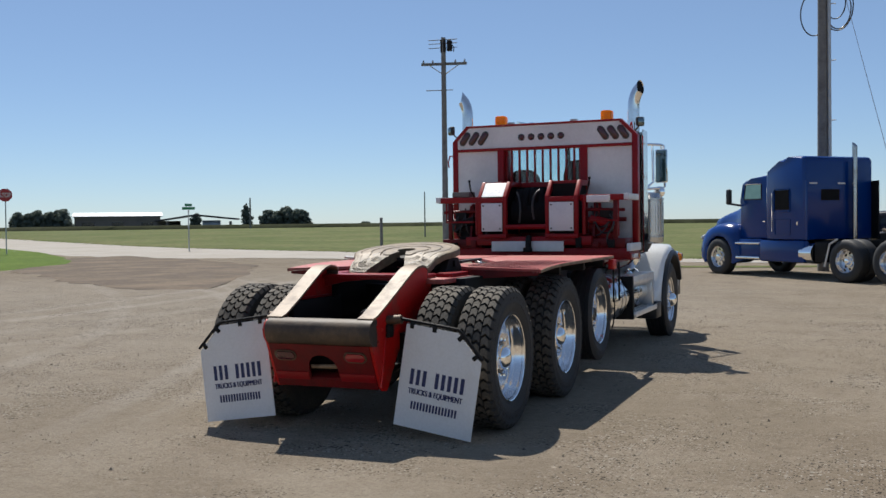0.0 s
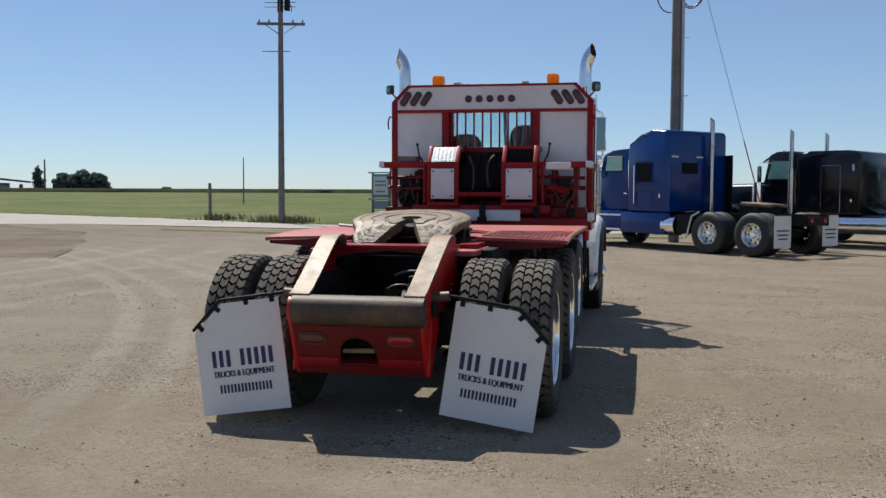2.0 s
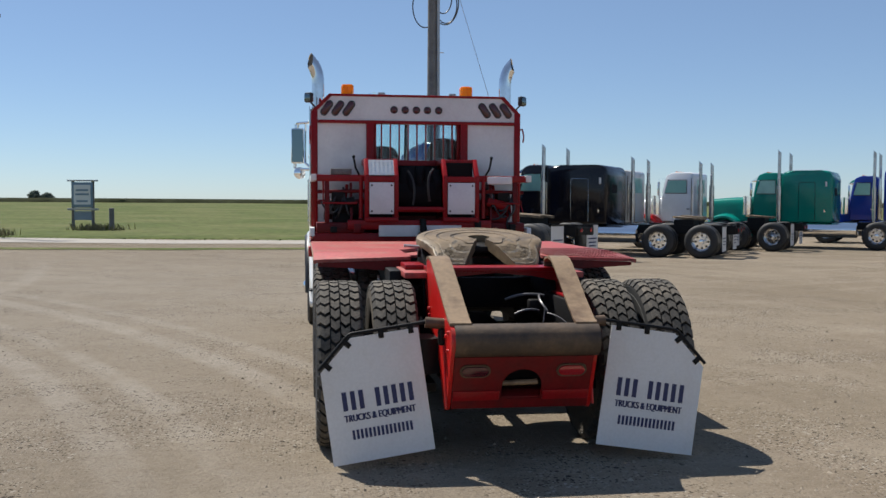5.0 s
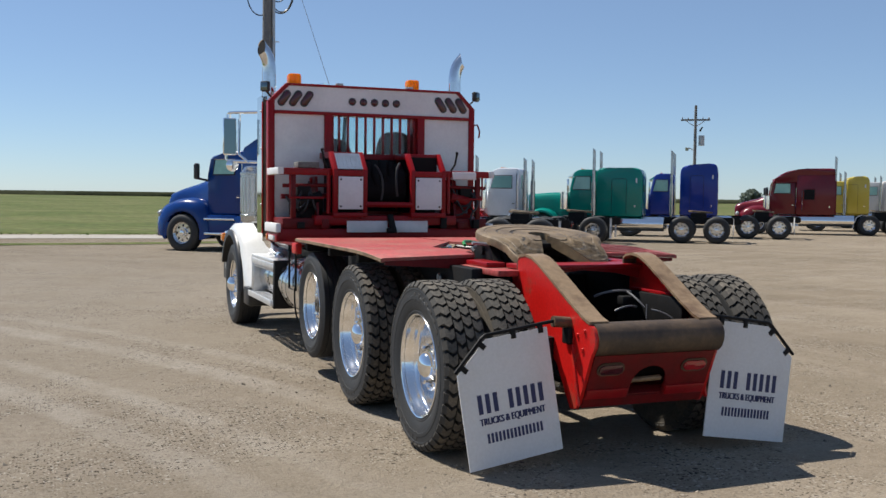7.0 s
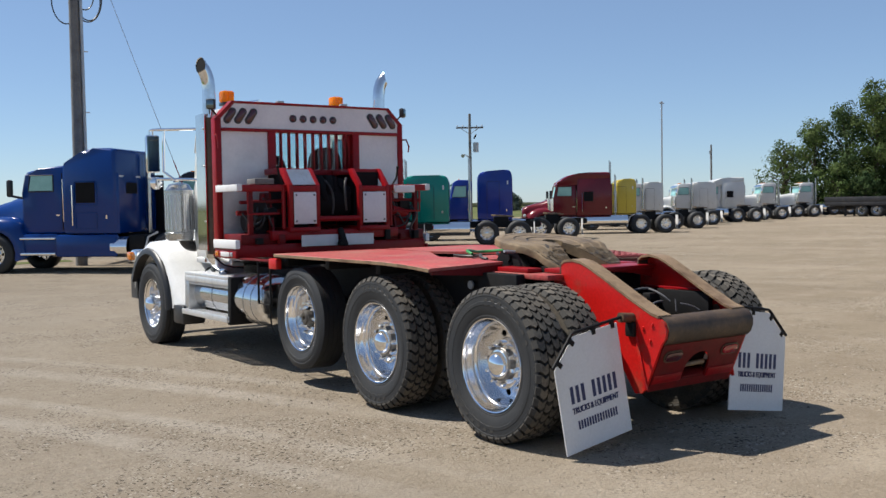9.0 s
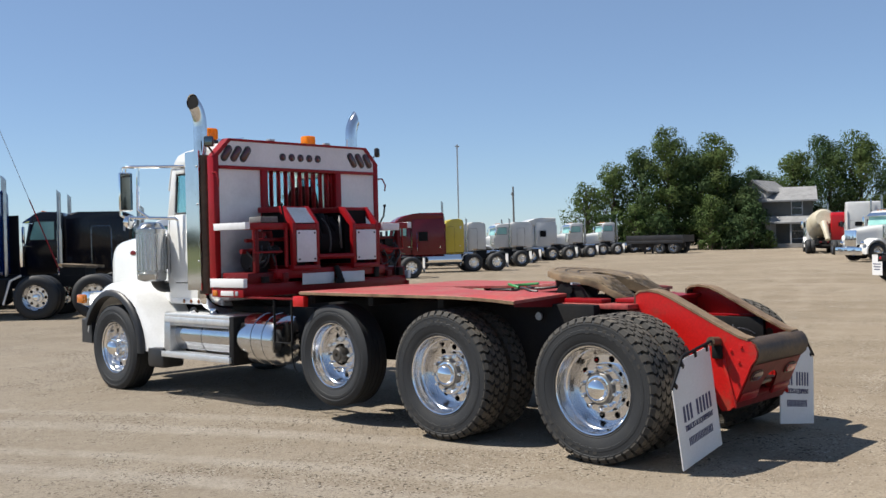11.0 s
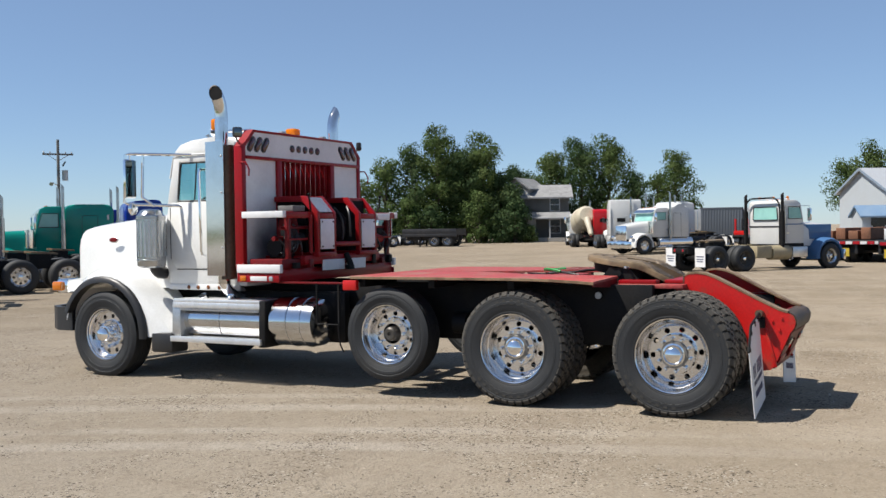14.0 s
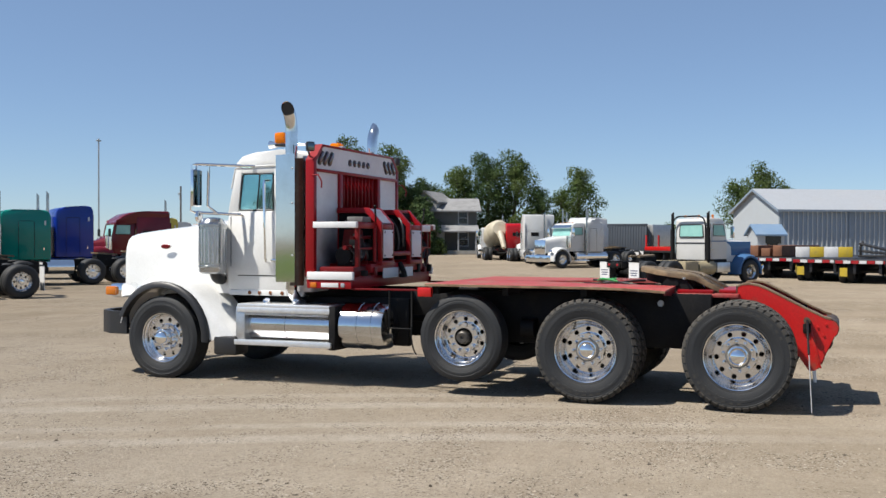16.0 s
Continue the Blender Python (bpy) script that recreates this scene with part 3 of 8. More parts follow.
# ---- wheels ----
def tyre_mesh(name, radius, width, rim_r, blocks, n=56):
    bm, w = B(), width / 2
    base = radius - (0.032 if blocks else 0.0)
    if blocks:
        crown = [(-w * 0.84, base), (w * 0.84, base)]
    else:
        crown = []
        for g in (-0.84, -0.50, -0.17, 0.17, 0.50):
            crown += [(w * g, base - 0.001), (w * (g + 0.30), base - 0.001), (w * (g + 0.305), base - 0.014), (w * (g + 0.33), base - 0.014)]
        crown += [(w * 0.84, base)]
    mid = (rim_r + radius) / 2
    wall = [(0.72, rim_r - 0.012), (0.86, rim_r + 0.012), (0.885, rim_r + 0.020), (0.875, rim_r + 0.026), (0.95, rim_r + 0.055), (0.985, mid - 0.012), (1.0, mid - 0.010), (1.0, mid + 0.012), (0.985, mid + 0.014), (0.975, radius - 0.060), (0.99, radius - 0.057), (0.985, radius - 0.050), (0.92, radius - 0.027)]
    prof = [(-w * a, r) for a, r in wall] + crown + [(w * a, r) for a, r in wall[::-1]]
    lathe(bm, prof, n)
    tyre = mesh_of(name, bm, RUBBER, 32)
    if not blocks:
        return tyre, None
    bm, count = B(), 42
    step = 2 * math.pi / count
    edges = (-0.88, -0.43, 0.0, 0.43, 0.88)
    for col in range(4):
        x0, x1 = edges[col] * w + 0.004, edges[col + 1] * w - 0.004
        for i in range(count):
            a0 = step * (i + 0.42 * (col % 2) + 0.03 * math.sin(5.1 * i + col))
            lines = [(x0, -0.20, 0.0), ((x0 + x1) / 2, 0.20, 0.0), (x1, -0.10, 0.0)]
            if col == 0:
                lines = [(-w * 0.995, -0.20, 0.036)] + lines
                lines[1] = (x0, -0.20, 0.006)
            if col == 3:
                lines = lines[:2] + [(x1, -0.10, 0.006), (w * 0.995, -0.10, 0.036)]
            rows = []
            for x, z, drop in lines:
                a, half = a0 + z * 0.8 * step, step * 0.375
                deep = base - 0.004 if drop < 0.03 else radius - drop - 0.012
                rows.append([bm.verts.new((x * (1 if r == radius else 0.985), (r - drop * (r == radius)) * math.cos(q), (r - drop * (r == radius)) * math.sin(q))) for r, q in ((deep, a - half), (radius, a - half * 0.94), (radius, a + half * 0.94), (deep, a + half))])
            for p, q in zip(rows, rows[1:]):
                for j in range(3):
                    bm.faces.new((p[j], p[j + 1], q[j + 1], q[j]))
            bm.faces.new(rows[0][::-1])
            bm.faces.new(rows[-1])
    # dust lies on the blocks' tops; their flanks stay black
    for face in bm.faces:
        face.material_index = 0 if min(math.hypot(v.co.y, v.co.z) for v in face.verts) > radius - 0.010 else 1
    tread = mesh_of(name + "_tread", bm, TREAD, 30)
    tread.materials.append(FLANK)
    return tyre, tread


def rim_mesh(name, r, depth, hub_r, ring=0.74, holes=10, step=0.045, hole=0.026):
    """A rim that faces -x: rolled flange at x = 0, a deep tapered barrel, and a disc with hand holes."""
    bm = B()
    per = 6
    ring_o, ring_i = r * ring, hub_r * 1.64
    fall = [(depth * a, r * (0.90 + (ring + 0.03 - 0.90) * b)) for a, b in ((0.34, 0.02), (0.40, 0.10), (0.43, 0.24), (0.46, 0.34), (0.58, 0.42), (0.70, 0.52), (0.80, 0.64), (0.88, 0.78), (0.94, 0.90), (0.98, 1.0))]
    lathe(bm, [(0.06, r * 1.01), (-0.004, r), (-0.012, r * 0.985), (-0.008, r * 0.962), (0.010, r * 0.945), (depth * 0.16, r * 0.937), (depth * 0.25, r * 0.912)] + fall + [(depth, ring_o)], holes * per * 2)
    mid, n = ring_i + (ring_o - ring_i) * 0.54, 4 * per
    for s in range(holes):
        a0, half = 2 * math.pi * s / holes, math.pi / holes
        outline = [(ring_i + (ring_o - ring_i) * i / per, a0 - half) for i in range(per)] + [(ring_o, a0 - half + 2 * half * i / per) for i in range(per)]
        outline += [(ring_o - (ring_o - ring_i) * i / per, a0 + half) for i in range(per)] + [(ring_i, a0 + half - 2 * half * i / per) for i in range(per)]
        out = [bm.verts.new((depth, q * math.cos(a), q * math.sin(a))) for q, a in outline]
        cy, cz = mid * math.cos(a0), mid * math.sin(a0)
        inn, back = [], []
        for v in out:
            d = math.atan2(v.co.z - cz, v.co.y - cy)
            at = (cy + hole * math.cos(d), cz + hole * math.sin(d))
            inn.append(bm.verts.new((depth, *at)))
            back.append(bm.verts.new((depth + 0.045, *at)))
        for j in range(n):
            bm.faces.new((out[j], out[(j + 1) % n], inn[(j + 1) % n], inn[j]))
            bm.faces.new((inn[j], inn[(j + 1) % n], back[(j + 1) % n], back[j]))
    lathe(bm, [(depth, ring_i), (depth - step * 0.7, ring_i * 0.97), (depth - step, ring_i * 0.94), (depth - step, hub_r * 0.99), (depth - step + 0.03, hub_r * 0.90)], holes * per)
    bmesh.ops.remove_doubles(bm, verts=bm.verts, dist=0.0005)
    return mesh_of(name, bm, ALU, 30)


DRIVE_TYRE, DRIVE_TREAD = tyre_mesh("tyre", 0.537, 0.285, 0.322, True)
PUSH_TYRE, _ = tyre_mesh("tyre", 0.470, 0.285, 0.294, False)
STEER_TYRE, _ = tyre_mesh("tyre", 0.502, 0.300, 0.294, False)
DRIVE_RIM = rim_mesh("rim", 0.330, 0.185, 0.112, step=0.085, hole=0.025)
PUSH_RIM = rim_mesh("rim", 0.302, 0.160, 0.104, step=0.065, hole=0.024)
STEER_RIM = rim_mesh("rim", 0.302, 0.085, 0.100, 0.83)
NUT = mesh_of("lug_nut", lathe(B(), [(-0.050, 0.0), (-0.048, 0.010), (-0.036, 0.017), (0.004, 0.020)], 8), CHROME)
DRUM = mesh_of("brake_drum", lathe(B(), [(0.23, 0.0), (0.23, 0.20), (0.46, 0.20), (0.46, 0.0)], 28), BLACK)
DOME = mesh_of("hub_cap", lathe(B(), [(-0.004, 0.0), (-0.001, 0.030), (0.008, 0.056), (0.024, 0.077), (0.046, 0.088), (0.060, 0.090), (0.062, 0.100), (0.072, 0.102), (0.076, 0.092), (0.17, 0.094)], 36), CHROME)
# dark flange colour holds the ring of shade round the dome
HUB_RING = mesh_of("hub_ring", lathe(B(), [(0.070, 0.094), (0.070, 0.114), (0.076, 0.120), (0.14, 0.122)], 36), mat("shade_dark_hub", (0.20, 0.19, 0.175), 0.5, 0.6, (0.11, 0.10, 0.09), 14, 0.7))
PLAIN_HUB = mesh_of("hub", lathe(B(), [(0.050, 0.0), (0.050, 0.018), (0.036, 0.022), (0.034, 0.052), (0.044, 0.066), (0.075, 0.074), (0.16, 0.085)], 24), mat("greasy_grey_hub", (0.10, 0.09, 0.078), 0.45, 0.4, (0.05, 0.045, 0.04), 14, 0.7))
INNER_TYRE = DRIVE_TYRE.copy()
INNER_TYRE.materials[0] = mat("dusty_inner_rubber", (0.075, 0.064, 0.05), 0.9, 0, (0.14, 0.115, 0.085), 4, 0.9, 60, 0.25)


bm = B()
for mid, count in ((90, 8), (270, 8)):
    for i in range(count):
        a = radians(mid + (i - (count - 1) / 2) * 9.5)
        box(bm, -0.1424, -0.1390, -0.017, 0.017, -0.024, 0.024, 0, pose(0, 0.437 * math.cos(a), 0.437 * math.sin(a), math.degrees(a) - 90))
WALL_MARKS = mesh_of("sidewall_mark", bm, mat("dusty_sidewall_rubber", (0.045, 0.042, 0.038), 0.8, 0, None, 6, 0.4))


def wheel(parent, side, y, z, kind, x_face=1.185):
    """A wheel on the truck's left (side -1) or right (1); x_face is the outer tyre wall's distance from the middle."""
    m = pose(side * x_face, y, z, 0, 0, 0 if side < 0 else 180)
    tyre, rim, hub = {"drive": (DRIVE_TYRE, DRIVE_RIM, DOME), "push": (PUSH_TYRE, PUSH_RIM, PLAIN_HUB), "steer": (STEER_TYRE, STEER_RIM, DOME)}[kind]
    w = place("wheel", rim, parent, m @ pose(0.028, 0, 0, random.uniform(0, 36)), "polished aluminium wheel rim")
    place("tyre", tyre, w, pose(0.115, 0, 0), "black rubber tyre")
    place("hub_cap", hub, w, pose(0.0 if kind != "steer" else -0.09, 0, 0), "")
    if kind == "drive":
        place("hub_ring", HUB_RING, w, None, "hub flange, dark from shade put into its colour")
    seat = {"drive": 0.100, "push": 0.095, "steer": 0.040}[kind]
    for i in range(10):
        place("lug_nut", NUT, w, pose(seat, 0.143 * math.cos(0.628 * i + 0.3), 0.143 * math.sin(0.628 * i + 0.3)))
    place("brake_drum", DRUM, w, pose(0.02, 0, 0))
    if kind == "drive":
        tagged(place("tread", DRIVE_TREAD, w, pose(0.115, 0, 0)), "dusty tread blocks", kind="stuff")
        tagged(place("sidewall_mark", WALL_MARKS, w, pose(0.115, 0, 0)), "raised marks on the tyre wall", kind="stuff")
        place("inner_tyre", INNER_TYRE, w, pose(0.115 + 0.345, 0, 0), "dusty inner tyre")
        tagged(place("inner_tread", DRIVE_TREAD, w, pose(0.115 + 0.345, 0, 0, 4)), "dusty tread blocks", kind="stuff")
    return w


# ---- the red and white heavy tractor ----
truck = thing("tractor_truck", pose(0, 0, 0), "white heavy-haul tractor truck with red headache rack and deck", "truck")
AXLES = ((0.0, 0.540, "drive"), (1.505, 0.540, "drive"), (2.885, 0.618, "push"), (6.745, 0.487, "steer"))
for y, z, kind in AXLES:
    for side in (-1, 1):
        wheel(truck, side, y, z, kind, 1.205 if kind == "steer" else (1.165 if kind == "push" else 1.195))

# frame
for side in (-1, 1):
    part("frame_rail", box(B(), side * 0.43 - 0.045, side * 0.43 + 0.045, 0.16, 7.35, 0.80, 1.09, 0.008), BLACK, truck, "black chassis rail")
for y, z, kind in AXLES:
    bm = B()
    tube(bm, [(-0.80, y, z), (-0.3, y, z), (-0.2, y, z), (0.2, y, z), (0.3, y, z), (0.80, y, z)], [0.075, 0.08, 0.16, 0.16, 0.08, 0.075] if kind == "drive" else 0.07, 12)
    part("axle", bm, BLACK, truck)
    if kind == "drive":
        for side in (-1, 1):
            bm = B()
            box(bm, side * 0.52 - 0.06, side * 0.52 + 0.06, y - 0.42, y + 0.42, z - 0.13, z - 0.07, 0.01)
            lathe(bm, [(-0.11, 0), (-0.11, 0.13), (0.11, 0.13), (0.11, 0)], 16, pose(side * 0.52, y - 0.33, z + 0.10, 0, 90))
            part("suspension_arm", bm, BLACK, truck)
            bm = B()
            tube(bm, [(side * 0.55, y + 0.25, z - 0.05), (side * 0.50, y + 0.25, 1.02)], 0.035, 8)
            part("shock_absorber", bm, BLACK, truck)
bm = B()
tube(bm, [(0, 0.2, 0.60), (0, 1.35, 0.58)], 0.05)
tube(bm, [(0, 1.7, 0.62), (0, 5.2, 0.80)], 0.055)
part("drive_shaft", bm, BLACK, truck)
for y in (0.72, 2.1, 3.5, 4.9, 7.0):
    part("cross_member", box(B(), -0.40, 0.40, y - 0.06, y + 0.06, 0.82, 1.04, 0.01), BLACK, truck)
for side in (-1, 1):
    part("air_tank", tube(B(), [(side * 0.76, 2.15, 0.72), (side * 0.76, 2.3, 0.72)], 0.11, 14), BLACK, truck)
# black panels that close the gaps between deck, wheels and frame
for side in (-1, 1):
    part("gap_panel", box(B(), side * 0.64 - 0.05, side * 0.64 + 0.05, 0.30, 3.3, 0.55, 1.12, 0.01), BLACK, truck)
part("reflector", lathe(B(), [(-0.008, 0), (-0.008, 0.032), (0.0, 0.034), (0.004, 0.034)], 20, pose(-0.725, 0.81, 1.02)), GALV, truck, "round grey plate on the frame")

# deck plates
for side in (-1, 1):
    bm = B()
    rings = []
    for y, drop in ((3.28, 0.0), (2.4, 0.0), (1.55, 0.0), (1.30, 0.002), (1.10, 0.007), (0.90, 0.016), (0.69, 0.030)):
        inner, z = (0.50 if y < 1.9 else 0.02), 1.205 - drop * 0.3
        zo = 1.205 - drop
        rings.append([(side * inner, y, z), (side * 1.19, y, zo), (side * 1.20, y, zo - 0.008), (side * 1.20, y, zo - 0.030), (side * 1.188, y, zo - 0.030), (side * 1.18, y, zo - 0.022), (side * inner, y, z - 0.022)])
    loft(bm, rings)
    part("deck_plate", bm, RED_WORN, truck, "worn faded red steel deck plate")
    bm = B()
    loft(bm, [[(side * 1.200, y, 1.201 - d), (side * 1.2045, y, 1.200 - d), (side * 1.2045, y, 1.177 - d), (side * 1.200, y, 1.176 - d)] for y, d in ((3.28, 0.0), (1.55, 0.0), (1.30, 0.002), (1.10, 0.007), (0.90, 0.016), (0.69, 0.030))])
    part("deck_edge", bm, RAMP, truck, "deck edge worn to bare steel")
    bm = B()
    loft(bm, [[(side * 0.50, 0.70, 1.172), (side * 0.50, 0.70, 1.085), (side * 0.50, 0.715, 1.085), (side * 0.50, 0.715, 1.172)], [(side * 1.17, 0.70, 1.150), (side * 1.17, 0.70, 1.125), (side * 1.17, 0.715, 1.125), (side * 1.17, 0.715, 1.150)]])
    part("deck_flange", bm, RED_DIRTY_SHADED, truck, "bent down rear flange of the deck")
    for y in (1.5, 2.35, 3.15):
        part("deck_support", box(B(), min(side * 0.48, side * 1.12), max(side * 0.48, side * 1.12), y, y + 0.07, 1.09, 1.18, 0.006), BLACK, truck)
    part("frame_angle", box(B(), side * 0.52 - 0.09, side * 0.52 + 0.09, 0.04, 0.70, 1.085, 1.125, 0.006), RED_WORN, truck, "bright red steel angle along the frame")
    bm = B()
    box(bm, side * 0.51 - 0.07, side * 0.51 + 0.07, 0.30, 0.66, 1.125, 1.160, 0.006)
    part("fifth_wheel_rail", bm, RED, truck)
    part("deck_tab", box(B(), side * 1.19 - 0.03, side * 1.19 + 0.03, 3.20, 3.36, 1.06, 1.16, 0.008), RED_BRIGHT, truck)
bm = B()
for i in range(19):
    for j in range(30):
        x, y = 0.55 + 0.034 * i, 0.74 + 0.034 * j
        z = 1.2055 - 0.030 * smooth(1.30, 0.69, y) * (x - 0.5) / 0.7
        box(bm, -0.013, 0.013, -0.0045, 0.0045, -0.004, 0.004, 0, pose(x, y, z, 0, 0, 45 if (i + j) % 2 else -45))
tagged(part("tread_pattern", bm, mat("worn_pink_ribs", (0.50, 0.17, 0.15), 0.5, 0, (0.55, 0.33, 0.27), 4, 0.8), truck), "worn raised ribs on the deck", kind="stuff")
part("deck_cover", box(B(), -0.48, 0.48, 1.30, 1.86, 1.155, 1.175, 0.004), RED_WORN, truck)
part("frame_cover", box(B(), -0.46, 0.46, -0.02, 0.25, 1.13, 1.16, 0.004), RED, truck)
bm = B()
for s, z in ((-0.20, 1.20), (0.22, 1.205)):
    pts = []
    for i in range(14):
        t = i / 13
        pts.append((s + 0.10 * math.sin(5 * t + s * 9), 1.15 + 0.60 * t, z + 0.012 * math.sin(7 * t + s * 5)))
    tube(bm, pts, 0.014, 6)
part("air_hose", bm, BLACK_PLASTIC, truck, "black air hoses on the deck")
bm = B()
tube(bm, arc((-0.30, 1.35, 1.225), (-0.28, 1.55, 1.27), (-0.05, 1.62, 1.225)) + arc((-0.05, 1.62, 1.225), (0.1, 1.7, 1.22), (0.12, 1.45, 1.24)), 0.013, 6)
part("green_air_hose", bm, GREEN_HOSE, truck, "bright green air hose")

# fifth wheel: a tilted disc with grooves, an open throat and two ramped tails
RIMLINE = ((-69.4, 0.513), (-63.0, 0.540), (-56.3, 0.577), (-45.0, 0.520), (-34.0, 0.455), (-24.0, 0.457), (-10.0, 0.460), (90.0, 0.460))


def plate_radius(deg):
    deg = deg if deg <= 90 else 180 - deg
    for (a, p), (b, q) in zip(RIMLINE, RIMLINE[1:]):
        if a <= deg <= b:
            return p + (q - p) * (deg - a) / (b - a)
    return RIMLINE[0][1]


def plate_section(deg, steps):
    """One cut of the plate from its middle to its edge, as (share of the radius, height)."""
    out, a = [], radians(deg)
    for share, z in steps:
        r = share * plate_radius(deg)
        x, y = r * math.cos(a), r * math.sin(a)
        drop = max(0.0, -0.17 - y) * 0.36
        if y < -0.17:
            z = min(z, -0.002) if z > -0.02 else z
        out.append((x, y, z - drop))
    return out


FW = pose(0, 0.68, 1.340, 7.5, 0, 0)
angles = [-69.4 + (180 + 2 * 69.4) * i / 64 for i in range(65)]
top = ((0.17, 0.0), (0.40, 0.0), (0.41, -0.009), (0.45, -0.009), (0.46, 0.0), (0.64, 0.0), (0.648, -0.007), (0.675, -0.007), (0.683, 0.0), (0.84, 0.0), (0.846, -0.004), (0.862, -0.004), (0.868, 0.0), (0.95, -0.001), (0.99, -0.010), (1.0, -0.022), (0.995, -0.060), (0.90, -0.066), (0.17, -0.066))
fifth = part("fifth_wheel", loft(B(), [plate_section(a, top) for a in angles]), GREASE, truck, "worn tan fifth wheel coupling plate with open throat", FW, 28)
groove = ((0.412, -0.0085), (0.412, -0.0070), (0.449, -0.0070), (0.449, -0.0085))
part("grease_groove", loft(B(), [plate_section(a, groove) for a in angles[6:59]]), GREASE_DARK, fifth)
groove = ((0.649, -0.0068), (0.649, -0.0052), (0.674, -0.0052), (0.674, -0.0068))
part("grease_groove", loft(B(), [plate_section(a, groove) for a in angles[8:57]]), GREASE_DARK, fifth)
for lo, hi in ((0, 9), (56, 65)):
    skin = ((0.50, -0.004), (0.50, 0.0015), (0.97, 0.0015), (0.97, -0.006))
    part("tail_grease", loft(B(), [plate_section(a, skin) for a in angles[lo:hi]]), GREASE_DARK, fifth, "caked grease on the plate's tail")
part("jaw", box(B(), -0.09, 0.09, -0.12, 0.16, -0.10, -0.05, 0.01), BLACK, fifth)
skirt = ((0.20, -0.064), (0.86, -0.064), (0.82, -0.15), (0.20, -0.15))
part("plate_skirt", loft(B(), [plate_section(a, skirt) for a in angles[8:57]]), BLACK, fifth)
bm = B()
for side in (-1, 1):
    prism(bm, [(0.45, 1.08), (0.95, 1.08), (0.80, 1.27), (0.60, 1.27)], side * 0.40 - 0.03, side * 0.40 + 0.03)
tube(bm, [(-0.45, 0.70, 1.22), (0.45, 0.70, 1.22)], 0.03)
part("mount_bracket", bm, BLACK, truck)
part("release_handle", tube(B(), [(-0.12, 0.62, 1.25), (-0.50, 0.60, 1.275), (-0.56, 0.60, 1.28)], 0.012, 6), GALV, truck)

# tail: sloped side plates with runners, roller nose and rear plate
CREST = ((0.06, 1.190), (0.03, 1.212), (-0.05, 1.222), (-0.14, 1.208), (-0.22, 1.176), (-0.36, 1.105), (-0.58, 0.990), (-0.78, 0.893), (-0.85, 0.874))


def tail_half(y):
    """Half the tail's width, which narrows a little towards the rear."""
    return 0.436 + 0.026 * smooth(-0.9, 0.05, y)


for side in (-1, 1):
    outline = list(CREST) + [(-0.895, 0.850), (-0.918, 0.800), (-0.908, 0.745), (-0.872, 0.700), (-0.735, 0.395), (-0.70, 0.358), (-0.64, 0.350), (-0.47, 0.60), (-0.16, 0.78), (0.14, 0.84), (0.14, 1.08), (0.06, 1.10)]
    bm = B()
    prism(bm, outline, side * 1.0, side * 1.0 + 0.02)
    for v in bm.verts:
        v.co.x = side * (tail_half(v.co.y) - (0.022 if abs(v.co.x - side) > 0.01 else 0.0))
    plate = part("tail_side_plate", bm, RED_BRIGHT, truck, "bright red tail side plate with chipped paint")
    bm = B()
    loft(bm, [[(side * (tail_half(y) + 0.004), y, z + 0.001), (side * (tail_half(y) - 0.125), y, z + 0.001), (side * (tail_half(y) - 0.125), y, z + 0.018), (side * (tail_half(y) + 0.004), y, z + 0.018)] for y, z in CREST])
    part("tail_runner", bm, RAMP, truck, "bare worn steel ramp runner")
    part("runner_front_lip", box(B(), min(side * 0.34, side * 0.462), max(side * 0.34, side * 0.462), 0.062, 0.078, 1.09, 1.205, 0.003), RUST, truck)
    part("inner_flange", box(B(), min(side * 0.385, side * 0.418), max(side * 0.385, side * 0.418), -0.52, 0.05, 0.985, 0.999, 0.002), RED, truck, "red flange along the inside of the tail")
    part("tail_rail", box(B(), min(side * 0.36, side * 0.408), max(side * 0.36, side * 0.408), -0.60, 0.16, 0.72, 0.98, 0.006), BLACK, truck)
    part("flap_socket", tube(B(), [(side * 0.42, -0.62, 0.860), (side * 0.555, -0.62, 0.872)], 0.034, 14), RUST, truck)
    part("flap_spring", box(B(), min(side * 0.437, side * 0.475), max(side * 0.437, side * 0.475), -0.66, -0.58, 0.735, 0.835, 0.012), BLACK, truck, "black spring bracket below the flap socket")
    for y, z in ((-0.72, 0.80), (-0.80, 0.83), (-0.78, 0.72), (-0.12, 0.86), (-0.10, 0.90)):
        part("plate_bolt", lathe(B(), [(-0.014, 0), (-0.014, 0.011), (0.0, 0.013)], 8, pose(side * tail_half(y), y, z, 0, 0, 0 if side < 0 else 180)), RED_BRIGHT, plate)
    part("plate_rib", box(B(), min(side * 0.439, side * 0.452), max(side * 0.439, side * 0.452), -0.012, 0.012, -0.20, 0.16, 0.003, pose(0, -0.70, 0.58, -14)), RED_BRIGHT, plate)
bm = B()
nose = [(-0.80, 0.882), (-0.862, 0.880), (-0.903, 0.857), (-0.925, 0.815), (-0.924, 0.77), (-0.905, 0.723), (-0.872, 0.695), (-0.80, 0.69)]
prism(bm, nose, -0.414, 0.444)
part("roller_nose", bm, NOSE, truck, "rounded oily brown steel rear nose")
bm = B()
TAIL = Matrix.Translation((0, -0.866, 0.70)) @ pose(0, 0, 0, 25)
